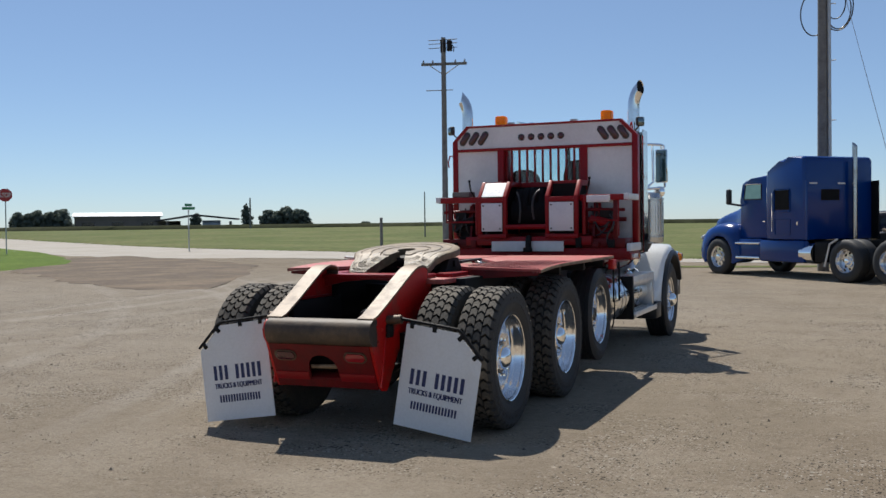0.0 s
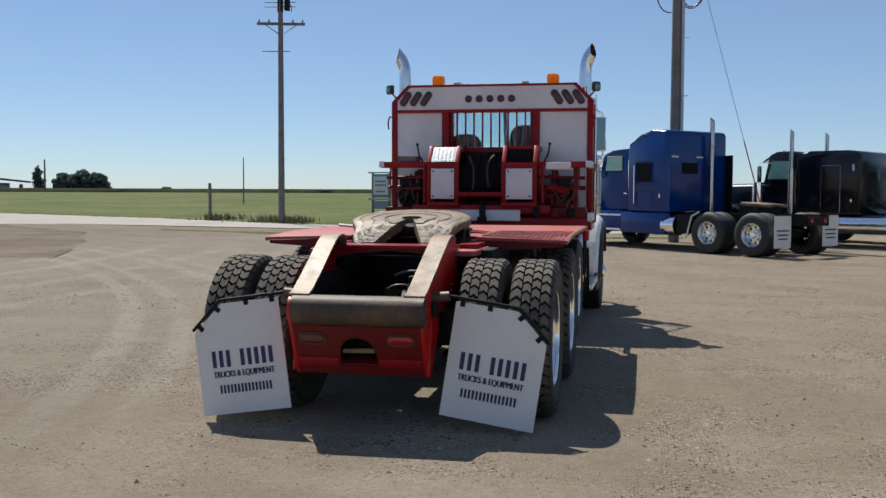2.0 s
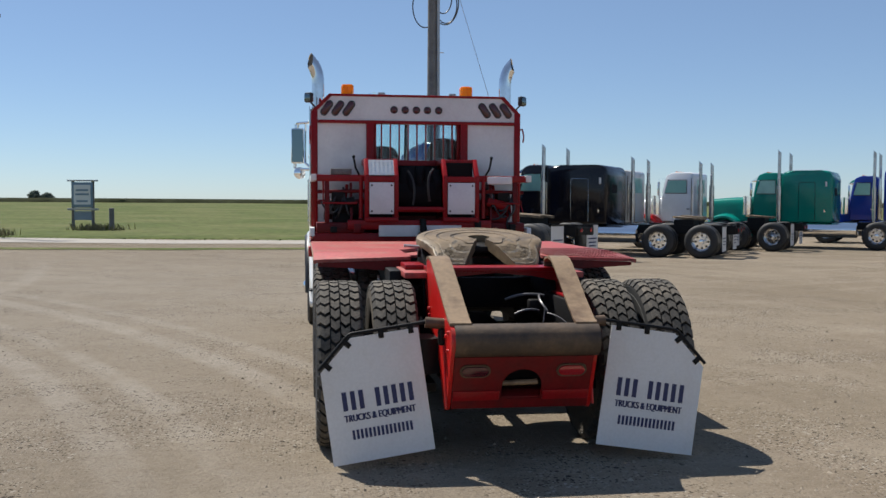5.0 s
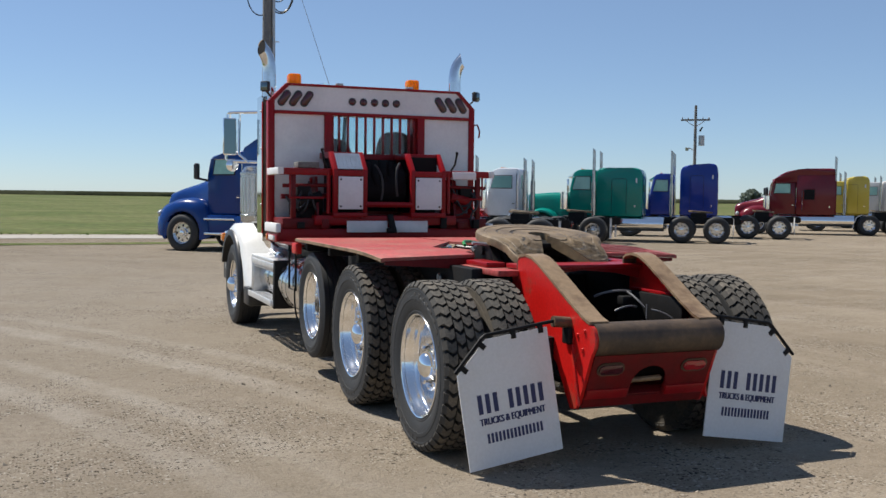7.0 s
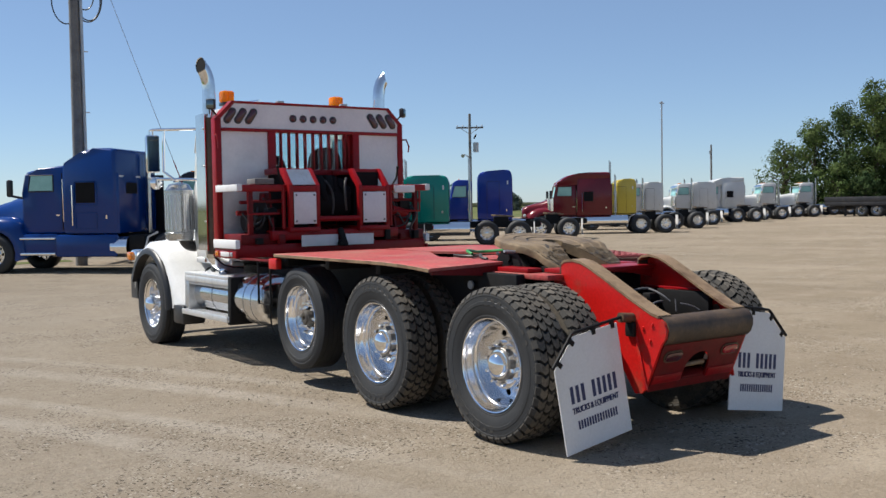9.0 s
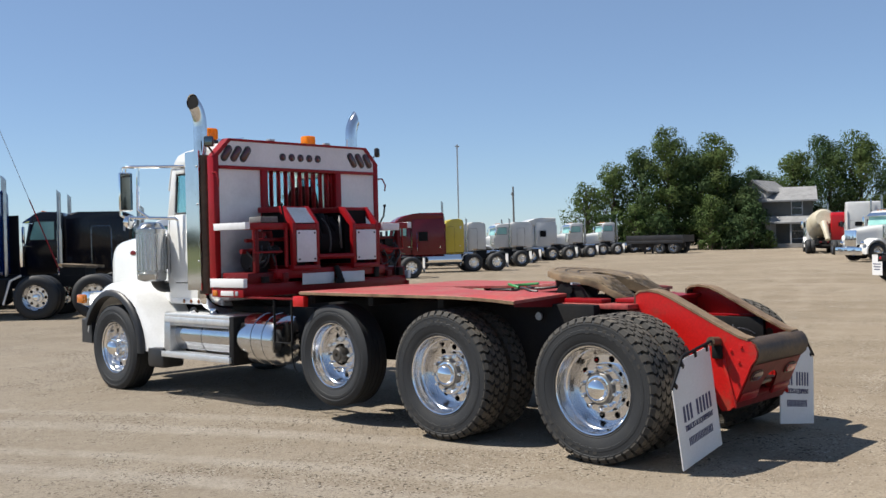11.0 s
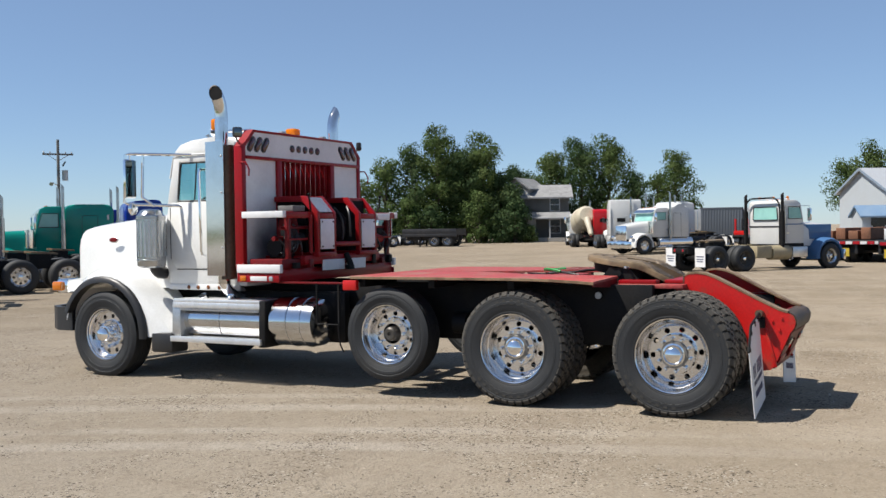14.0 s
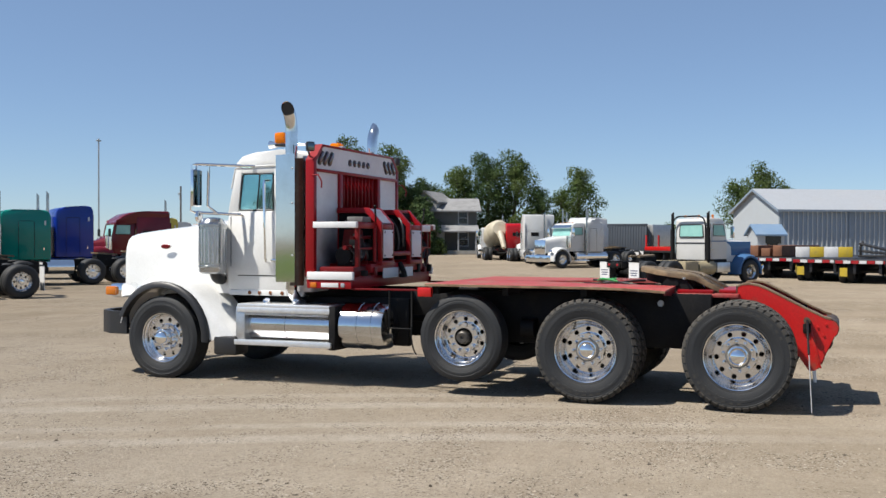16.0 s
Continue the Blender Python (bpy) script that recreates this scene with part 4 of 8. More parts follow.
# one plate with an arched coupling hole: hole outline and plate edge, matched by direction
hole = [(-0.12, -0.295), (-0.12, -0.25), (-0.12, -0.205)] + [(-0.12 * math.cos(math.pi * i / 12), -0.205 + 0.12 * math.sin(math.pi * i / 12)) for i in range(1, 12)]
hole += [(0.12, -0.205), (0.12, -0.25), (0.12, -0.295), (0.07, -0.295), (0.0, -0.295), (-0.07, -0.295)]
rim_pts = []
for x, z in hole:
    dx, dz = x, z + 0.19
    reach = min((0.413 / abs(dx)) if abs(dx) > 1e-6 else 9, (0.19 / dz) if dz > 1e-6 else ((0.17 / -dz) if dz < -1e-6 else 9))
    rim_pts.append([dx * reach, dz * reach - 0.19])
for cx, cz in ((-0.413, 0.0), (0.413, 0.0), (-0.413, -0.36), (0.413, -0.36)):
    near = min(rim_pts, key=lambda p: (p[0] - cx) ** 2 + (p[1] - cz) ** 2)
    near[0], near[1] = cx, cz
loft(bm, [[(x, -0.014, z), (u, -0.014, w), (u, 0.0, w), (x, 0.0, z)] for (x, z), (u, w) in zip(hole + hole[:1], rim_pts + rim_pts[:1])], False)
bmesh.ops.remove_doubles(bm, verts=bm.verts, dist=0.0002)
# the under-tilted plate's shade is in its darker red
rear_plate = part("rear_plate", bm, RED_DIRTY_SHADED, truck, "red rear plate with an arched coupling hole", TAIL)
for side in (-1, 1):
    def oval(w, h, n=10):
        c = w - h
        return [(c * (1 if math.cos(a) > 0 else -1) + h * math.cos(a), h * math.sin(a)) for a in (2 * math.pi * (i + 0.5) / (2 * n) for i in range(2 * n))]
    part("lamp_ring", prism(B(), oval(0.092, 0.045), -0.008, 0.0, "y"), RUST, rear_plate, "", pose(side * 0.288, -0.014, -0.092))
    part("tail_lamp", prism(B(), oval(0.078, 0.033), -0.016, -0.006, "y", 0.003), RED_LENS_B if side > 0 else RED_LENS, rear_plate, "oval red tail lamp", pose(side * 0.288, -0.014, -0.092))
for x in (-0.27, 0.27):
    part("tail_step", box(B(), x - 0.14, x + 0.14, -0.024, -0.010, -0.300, -0.232, 0.006), RED, rear_plate)
part("coupling_box", box(B(), -0.19, 0.19, -0.006, 0.10, -0.345, -0.285, 0.004), RED_DIRTY_SHADED, rear_plate, "dirty red box below the coupling hole, shade in its colour")
bm = B()
tube(bm, [(-0.11, 0.02, -0.205), (0.10, 0.02, -0.198)], 0.017, 10)
part("tow_pin", bm, RAMP, rear_plate, "worn tan tow pin")
# black sheet added for the shade seen through the coupling hole
part("coupling_shade_sheet", box(B(), -0.22, 0.22, 0.105, 0.118, -0.30, 0.0, 0.0), HOLE, rear_plate, "black sheet standing for the shade behind the coupling hole")
part("inner_panel", box(B(), -0.44, 0.44, -0.70, -0.30, 0.50, 0.52, 0.0), BLACK, truck)
part("tail_cross_plate", prism(B(), [(-0.44, 1.06), (-0.44, 1.13), (0.44, 1.13), (0.44, 1.06), (0.25, 1.10), (0, 1.12), (-0.25, 1.10)], 0.02, 0.04, "y"), RED, truck)
part("tail_lip", box(B(), -0.405, 0.405, -0.80, -0.765, 0.80, 0.874, 0.004), RED, truck)
bm = B()
tube(bm, arc((0.30, -0.10, 0.98), (0.16, -0.12, 1.01), (0.05, -0.05, 0.95)), 0.009, 6)
tube(bm, arc((0.27, -0.32, 0.90), (0.20, -0.25, 1.00), (0.30, -0.02, 0.98)), 0.007, 6)
tube(bm, arc((0.06, -0.30, 0.88), (0.14, -0.34, 0.93), (0.22, -0.30, 0.90)), 0.007, 8)
tube(bm, [(0.22, -0.42, 0.84), (0.235, -0.40, 0.93)], 0.004, 6)
tube(bm, arc((0.24, -0.44, 0.90), (0.30, -0.50, 0.89), (0.335, -0.54, 0.85)), 0.005, 6)
part("brake_line", bm, LINE_GREY, truck, "grey air lines inside the tail")
part("valve", box(B(), 0.18, 0.27, -0.20, -0.12, 0.90, 0.96, 0.012), BLACK, truck)

# mud flaps
def letters(text, height, width):
    cu = bpy.data.curves.new("print", "FONT")
    cu.body, cu.align_x, cu.size, cu.offset = text, "CENTER", 1.0, 0.0
    ob = bpy.data.objects.new("print", cu)
    scene.collection.objects.link(ob)
    bpy.context.view_layer.update()
    me = bpy.data.meshes.new_from_object(ob.evaluated_get(bpy.context.evaluated_depsgraph_get()))
    bpy.data.objects.remove(ob)
    xs, ys = [v.co.x for v in me.vertices], [v.co.y for v in me.vertices]
    w, h, x0, y0 = max(xs) - min(xs), max(ys) - min(ys), min(xs), min(ys)
    for v in me.vertices:
        v.co = Vector(((v.co.x - x0) / w * width - width / 2, -0.003, (v.co.y - y0) / h * height))
    # struck three times side by side for bold print
    pts, faces = [], []
    for i, dx in enumerate((-0.0030, -0.0015, 0.0, 0.0015, 0.0030)):
        base = len(pts)
        pts += [(v.co.x + dx, v.co.y - 0.0004 * i, v.co.z) for v in me.vertices]
        faces += [tuple(base + k for k in f.vertices) for f in me.polygons]
    bold = bpy.data.meshes.new("print_line")
    bold.from_pydata(pts, [], faces)
    bold.materials.append(INK)
    return bold


TALL_BAR = mesh_of("print_bar", box(B(), -0.0140, 0.0140, -0.0062, -0.0044, 0.0, 0.112), INK)
SMALL_BAR = mesh_of("print_bar", box(B(), -0.0074, 0.0074, -0.0062, -0.0044, 0.0, 0.056), INK)
MID_LINE = letters("TRUCKS & EQUIPMENT", 0.048, 0.425)
for side in (-1, 1):
    # outline seen from behind, the inner edge towards the truck's middle
    c = [(-0.305, 0.0), (0.305, 0.0), (0.305, 0.555), (0.10, 0.735), (-0.305, 0.735)]
    c = [(side * x, z) for x, z in c]
    m = pose(side * 0.798, -0.672, 0.074, -3, side * 8.0, side * -2)
    bm = B()
    prism(bm, c, -0.004, 0.004, "y")
    flap = part("mud_flap", bm, FLAP, truck, "white mud flap with dark blue print", m)
    off = side * -0.01
    for i in range(9):
        if i != 3:
            place("print_bar", TALL_BAR, flap, pose(-0.198 + 0.0495 * i + off, 0, 0.312), "dark blue print bar")
    place("print_line", MID_LINE, flap, pose(off, -0.002, 0.238))
    for i in range(15):
        place("print_bar", SMALL_BAR, flap, pose(-0.172 + 0.0247 * i + off, 0, 0.138), "dark blue print bar")
    bm = B()
    tube(bm, [(side * -0.36, 0.0, 0.76), (side * 0.09, 0.0, 0.758)] + arc((side * 0.09, 0, 0.758), (side * 0.12, 0, 0.752), (side * 0.15, 0, 0.72)) + [(side * 0.315, 0, 0.575)], 0.011, 8)
    part("flap_rod", bm, BLACK, flap, "black steel flap hanger rod")
    for x, z, a in ((-0.26, 0.735, 0), (-0.08, 0.735, 0), (0.13, 0.705, 41), (0.26, 0.59, 41)):
        bm = B()
        box(bm, -0.016, 0.016, -0.010, 0.010, -0.028, 0.022, 0.002)
        part("flap_clamp", bm, BLACK, flap, "", pose(side * x, 0, z, 0, side * a, 0))

# headache rack
part("rack_sill", box(B(), -1.17, 1.17, 4.20, 4.76, 1.125, 1.262, 0.008), RED, truck, "red rack base channel")
for side in (-1, 1):
    part("rack_post", box(B(), side * 1.145 - 0.035, side * 1.145 + 0.035, 4.66, 4.77, 1.26, 2.60, 0.006), RED, truck)
    bm = B()
    prism(bm, [(side * 1.18, 2.59), (side * 0.985, 2.79), (side * 0.955, 2.765), (side * 1.115, 2.60)], 4.655, 4.77, "y")
    part("rack_corner", bm, RED, truck)
    part("rack_inner_post", box(B(), side * 0.53 - 0.042, side * 0.53 + 0.042, 4.645, 4.75, 1.26, 2.475, 0.006), RED, truck)
    part("rack_panel", box(B(), min(side * 0.572, side * 1.112), max(side * 0.572, side * 1.112), 4.675, 4.69, 1.262, 2.465), darkened_sheet("darkened_white_sheet", (0.69, 0.69, 0.69), (side * 0.66, 4.68, 1.44), 0.86), truck, "white sheet panel, darker near the bottom")
part("rack_top_rail", box(B(), -0.985, 0.985, 4.655, 4.77, 2.765, 2.79, 0.005), RED, truck)
part("rack_mid_rail", box(B(), -1.11, 1.11, 4.645, 4.75, 2.465, 2.50, 0.005), RED, truck)
part("window_lower_rail", box(B(), -0.49, 0.49, 4.65, 4.74, 1.98, 2.06, 0.005), RED, truck)
part("rack_back_panel", box(B(), -0.49, 0.49, 4.70, 4.715, 1.262, 1.98), RED, truck)
light_bar = part("light_panel", prism(B(), [(-1.112, 2.50), (1.112, 2.50), (1.112, 2.607), (0.965, 2.763), (-0.965, 2.763), (-1.112, 2.607)], 4.668, 4.682, "y"), RACK_WHITE, truck, "white light panel with red oval and round lamps")
for side in (-1, 1):
    for i in range(3):
        x = side * (0.765 + 0.122 * i)
        m = pose(x, 4.664, 2.630, 0, side * -34, 0)
        part("lamp_gasket", prism(B(), [(a, b) for b, a in oval(0.096, 0.042)], -0.006, 0.006, "y"), BLACK_PLASTIC, light_bar, "", m)
        part("oval_lamp", prism(B(), [(a, b) for b, a in oval(0.080, 0.030)], -0.014, -0.005, "y", 0.003), RED_LENS, light_bar, "dark red oval lamp", m)
for i in range(5):
    m = pose(-0.262 + 0.126 * i, 4.664, 2.622, 0, 0, 90)
    part("lamp_gasket", lathe(B(), [(-0.004, 0), (-0.004, 0.042), (0.006, 0.044)], 20), BLACK_PLASTIC, light_bar, "", m)
    part("round_lamp", lathe(B(), [(-0.012, 0), (-0.011, 0.022), (-0.004, 0.031)], 20), RED_LENS, light_bar, "round red lamp", m)
for i in range(9):
    x = -0.40 + 0.10 * i
    part("window_bar", box(B(), x - 0.007, x + 0.007, 4.675, 4.735, 2.05, 2.47, 0.002), RED, truck)
for side in (-1, 1):
    part("window_jamb", box(B(), side * 0.472 - 0.015, side * 0.472 + 0.015, 4.70, 4.825, 2.06, 2.465, 0.003), RED, truck, "red window jamb plate")
for side in (-1, 1):
    bm = B()
    aim = pose(side * 1.20, 4.70, 2.745, 0, 0, side * 40)
    box(bm, -0.050, 0.050, -0.035, 0.022, -0.055, 0.055, 0.018, aim)
    tube(bm, [(side * 1.19, 4.73, 2.70), (side * 1.13, 4.74, 2.64)], 0.010, 6)
    lamp = part("work_lamp", bm, BLACK_PLASTIC, truck, "small black work lamp")
    part("lens", box(B(), -0.038, 0.038, -0.041, -0.034, -0.042, 0.042, 0.003, aim), MIRROR, lamp)
    part("marker_lamp", box(B(), side * 0.40 - 0.04, side * 0.40 + 0.04, 4.67, 4.73, 2.79, 2.815, 0.006), CLEAR_LENS, truck)
    bm = B()
    tube(bm, [(side * 1.18, 4.68, 2.42), (side * 1.19, 4.60, 2.42), (side * 1.195, 4.55, 2.34), (side * 1.19, 4.56, 2.27)], 0.009, 6)
    part("chain_hook", bm, RED, truck)

# twin winch towers on the rack
RIB = mesh_of("tread_rib", box(B(), -0.012, 0.012, -0.003, 0.003, -0.004, 0.004), DULL_ALU)
for side in (-1, 1):
    x0, x1 = (-0.625, -0.265) if side < 0 else (0.215, 0.605)
    prof = [(4.07, 1.42), (4.07, 1.875), (4.24, 2.06), (4.66, 2.06), (4.66, 2.00), (4.27, 2.00), (4.12, 1.85), (4.12, 1.42)]
    tower = part("winch_tower", prism(B(), prof, x0, x0 + 0.045, "x", 0.004), RED, truck, "red steel winch tower")
    part("tower_cheek", prism(B(), prof, x1 - 0.045, x1, "x", 0.004), RED, tower)
    part("tower_beam", box(B(), x0 + 0.045, x1 - 0.045, 4.072, 4.12, 1.805, 1.865, 0.004), RED, tower)
    part("tower_beam", box(B(), x0, x1, 4.06, 4.66, 1.38, 1.43, 0.006), RED, tower)
    part("tower_beam", box(B(), x0 + 0.045, x1 - 0.045, 4.24, 4.30, 2.00, 2.055, 0.004), RED, tower)
    panel = part("tower_panel", box(B(), x0 + 0.05, x1 - 0.05, 4.060, 4.072, 1.465, 1.80, 0.003), RACK_WHITE, tower, "white cover plate with four bolts")
    for bx in (x0 + 0.075, x1 - 0.075):
        for bz in (1.495, 1.77):
            part("bolt", lathe(B(), [(-0.006, 0), (-0.006, 0.009), (0.002, 0.011)], 8, pose(bx, 4.058, bz, 0, 0, 90)), BLACK, panel)
    if side < 0:
        part("tread_plate", prism(B(), [(4.082, 1.88), (4.235, 2.045), (4.243, 2.037), (4.09, 1.872)], x0 + 0.03, x1 - 0.02, "x"), DULL_ALU, tower, "bright diamond tread plate")
        for i in range(6):
            for j in range(5):
                c = Vector((x0 + 0.07 + 0.045 * i, 4.10 + 0.028 * j, 1.90 + 0.030 * j))
                place("tread_rib", RIB, tower, Matrix.Translation(c) @ pose(0, 0, 0, 47, 0, 0) @ pose(0, 0, 0, 0, 0, 45 if (i + j) % 2 else -45))
    else:
        # black sheet put in for the shade between the tower's cheeks
        part("tower_shade_sheet", box(B(), x0 + 0.05, x1 - 0.05, 4.22, 4.24, 1.87, 2.02), HOLE, tower)
    # black block fills the hollow tower where only shade lies
    part("tower_shade_fill", box(B(), x0 + 0.05, x1 - 0.05, 4.26, 4.655, 1.43, 2.0), HOLE, tower)
bm = B()
rnd = random.Random(3)
for k in range(5):
    x0 = -0.235 + 0.092 * k
    rings = []
    for i in range(9):
        t = i / 8
        z = 1.97 - 0.46 * t + 0.02 * math.sin(9 * t + k)
        y = 4.42 - 0.10 * math.sin(math.pi * min(1.0, t * 1.15)) + 0.03 * math.sin(5 * t + 2.1 * k)
        w = 0.056 + 0.010 * math.sin(7 * t + 1.7 * k)
        rings.append([(x0 + 0.045 + w * math.cos(a) + 0.012 * math.sin(11 * t + k), y + 0.06 * math.sin(a), z) for a in (6.283 * q / 8 for q in range(8))])
    loft(bm, rings)
part("winch_cover", bm, HOLE, truck, "crumpled black tarpaulin over the winch", sharp=70)
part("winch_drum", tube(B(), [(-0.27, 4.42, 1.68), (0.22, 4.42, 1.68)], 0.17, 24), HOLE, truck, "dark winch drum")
# black sheet added as the shade behind the drum
part("drum_shade_sheet", box(B(), -0.27, 0.22, 4.60, 4.64, 1.44, 2.0), HOLE, truck)
bm = B()
tube(bm, arc((-0.16, 4.16, 1.93), (-0.06, 4.06, 1.80), (-0.11, 4.09, 1.56)), 0.011, 6)
tube(bm, arc((0.12, 4.18, 1.95), (0.02, 4.06, 1.88), (0.07, 4.10, 1.60)), 0.013, 6)
part("hydraulic_hose", bm, BLACK_PLASTIC, truck, "black hydraulic hoses")
part("cross_bar", tube(B(), [(-0.28, 4.09, 1.515), (0.23, 4.09, 1.515)], 0.030, 12), RED, truck)
part("winch_bed", box(B(), -0.80, 0.75, 4.12, 4.66, 1.30, 1.40, 0.01), RED, truck)
for x0, x1 in ((-0.47, -0.03), (0.02, 0.42)):
    part("apron_plate", box(B(), x0, x1, 4.115, 4.127, 1.225, 1.345, 0.003, None), RACK_WHITE, truck, "white apron plate on the rack base")
bm = B()
tube(bm, arc((0.0, 4.12, 1.40), (0.0, 4.05, 1.30), (0.02, 4.06, 1.23)), 0.035, 10)
box(bm, -0.05, 0.05, 4.03, 4.10, 1.22, 1.27, 0.01)
part("cable_hook", bm, BLACK, truck, "black cable hook")
# shelf arms and side lockers
for side in (-1, 1):
    part("shelf_arm", box(B(), min(side * 0.61, side * 1.16), max(side * 0.61, side * 1.16), 4.13, 4.20, 1.81, 1.88, 0.006), RED, truck)
    part("shelf_rail", box(B(), side * 1.16 - 0.03, side * 1.16 + 0.03, 4.12, 4.67, 1.815, 1.885, 0.005), RACK_WHITE, truck, "white painted shelf rail")
    part("step_rail", box(B(), side * 1.175 - 0.025, side * 1.175 + 0.025, 4.16, 4.74, 1.225, 1.315, 0.005), RACK_WHITE, truck, "white painted step rail")
    part("side_lamp_strip", box(B(), side * 1.18 - 0.012, side * 1.18 + 0.012, 4.18, 4.72, 1.125, 1.20, 0.003), RED, truck)
    part("side_marker", box(B(), side * 1.192 - 0.01, side * 1.192 + 0.01, 4.62, 4.70, 1.135, 1.195, 0.008), AMBER, truck, "amber side marker lamp")
    part("side_plate", box(B(), side * 1.194 - 0.003, side * 1.194 + 0.003, 4.34, 4.56, 1.14, 1.19, 0.001), FLAP, truck)
    part("side_marker", box(B(), side * 1.192 - 0.01, side * 1.192 + 0.01, 4.26, 4.31, 1.14, 1.19, 0.008), CLEAR_LENS, truck)
    bm = B()
    tube(bm, [(side * 1.06, 4.15, 1.82), (side * 1.06, 4.15, 1.58), (side * 0.70, 4.16, 1.58)], 0.012, 6)
    tube(bm, [(side * 0.85, 4.3, 1.42), (side * 0.80, 4.32, 1.78)], 0.018, 8)
    tube(bm, [(side * 0.66, 4.14, 1.42), (side * 0.66, 4.14, 1.85)], 0.022, 8)
    part("shelf_brace", bm, RED, truck)
    bm = B()
    tube(bm, [(side * 0.68, 4.38, 1.50), (side * 1.0, 4.38, 1.50)], 0.10, 16)
    tube(bm, [(side * 0.72, 4.22, 1.60), (side * 0.95, 4.22, 1.54)], 0.055, 10)
    box(bm, side * 0.86 - 0.10, side * 0.86 + 0.10, 4.28, 4.48, 1.36, 1.47, 0.012)
    tube(bm, arc((side * 0.9, 4.3, 1.62), (side * 1.05, 4.2, 1.62), (side * 1.04, 4.22, 1.40)), 0.016, 6)
    part("hydraulic_motor", bm, RED if side > 0 else BLACK, truck, "greasy hydraulic winch motor")
    bm = B()
    tube(bm, [(side * 0.68, 4.12, 1.88), (side * 0.72, 4.10, 1.95), (side * 0.74, 4.10, 2.06)], 0.011, 6)
    ball(bm, (side * 0.74, 4.10, 2.07), 0.018, 8)
    part("control_lever", bm, BLACK, truck, "black winch control lever")
# pipes, brackets and hoses in the bays beside the towers
for side in (-1, 1):
    for y, z, r in ((4.30, 1.60, 0.026), (4.22, 1.71, 0.020)):
        part("bay_pipe", tube(B(), [(side * 0.62, y, z), (side * 1.12, y, z - 0.01)], r, 10), RED_DIRTY_SHADED, truck)
    part("bay_plate", prism(B(), [(4.18, 1.40), (4.55, 1.40), (4.48, 1.80), (4.26, 1.80)], side * 0.76 - 0.012, side * 0.76 + 0.012), RED_DIRTY_SHADED, truck)
    # bay floor takes the red that has shade mixed in
    part("bay_floor", box(B(), min(side * 0.62, side * 1.13), max(side * 0.62, side * 1.13), 4.18, 4.62, 1.262, 1.372, 0.012), RED_DIRTY_SHADED, truck, "grimy red bay floor, darkened by shade in its colour")
    part("bay_post", box(B(), side * 1.02 - 0.025, side * 1.02 + 0.025, 4.16, 4.21, 1.37, 1.82, 0.005), RED_DIRTY_SHADED, truck)
    part("valve_block", box(B(), side * 0.90 - 0.07, side * 0.90 + 0.07, 4.20, 4.32, 1.60, 1.70, 0.01), BLACK, truck)
    rnd = random.Random(21 + side)
    for i in range(5):
        x0, x1 = side * rnd.uniform(0.68, 1.05), side * rnd.uniform(0.66, 1.08)
        drop = rnd.uniform(1.30, 1.48)
        part("bay_hose", tube(B(), arc((x0, 4.24, rnd.uniform(1.62, 1.76)), ((x0 + x1) / 2, 4.08, drop), (x1, 4.26, rnd.uniform(1.40, 1.60)), 8), 0.011, 6), BLACK_PLASTIC, truck)
for i, x in enumerate((-0.95, -0.70, 0.60, 0.80, 0.98)):
    part("bed_bracket", box(B(), x - 0.035, x + 0.035, 4.10, 4.16, 1.265, 1.33 + 0.03 * (i % 3), 0.006), RED_DIRTY_SHADED if i % 2 else BLACK, truck)
part("shelf_board", box(B(), -0.98, -0.76, 4.14, 4.34, 1.885, 1.945, 0.006), WOOD, truck, "weathered board on the shelf")
part("tool_box", box(B(), 0.70, 0.97, 4.10, 4.40, 1.79, 1.87, 0.006), RACK_WHITE, truck, "white tool box on the shelf")
bm = B()
tube(bm, arc((0.95, 4.2, 1.65), (1.06, 4.12, 1.55), (0.96, 4.14, 1.45)) + arc((0.96, 4.14, 1.45), (0.9, 4.14, 1.38), (0.95, 4.16, 1.28)), 0.012, 6)
part("air_hose", bm, BLACK_PLASTIC, truck)
for side in (-1, 1):
    part("hand_rail", tube(B(), [(side * 1.16, 3.45, 1.12), (side * 1.16, 3.45, 0.70), (side * 1.16, 3.72, 0.70), (side * 1.16, 3.72, 1.12)], 0.012, 6), BLACK, truck)
    part("hanging_strap", tube(B(), arc((side * 1.17, 3.45, 0.72), (side * 1.17, 3.46, 0.5), (side * 1.15, 3.40, 0.42)), 0.008, 6), BLACK, truck)
    part("deck_front_bar", box(B(), side * 1.13 - 0.03, side * 1.13 + 0.03, 3.35, 4.20, 1.115, 1.135, 0.004), RED_DIRTY_SHADED, truck)

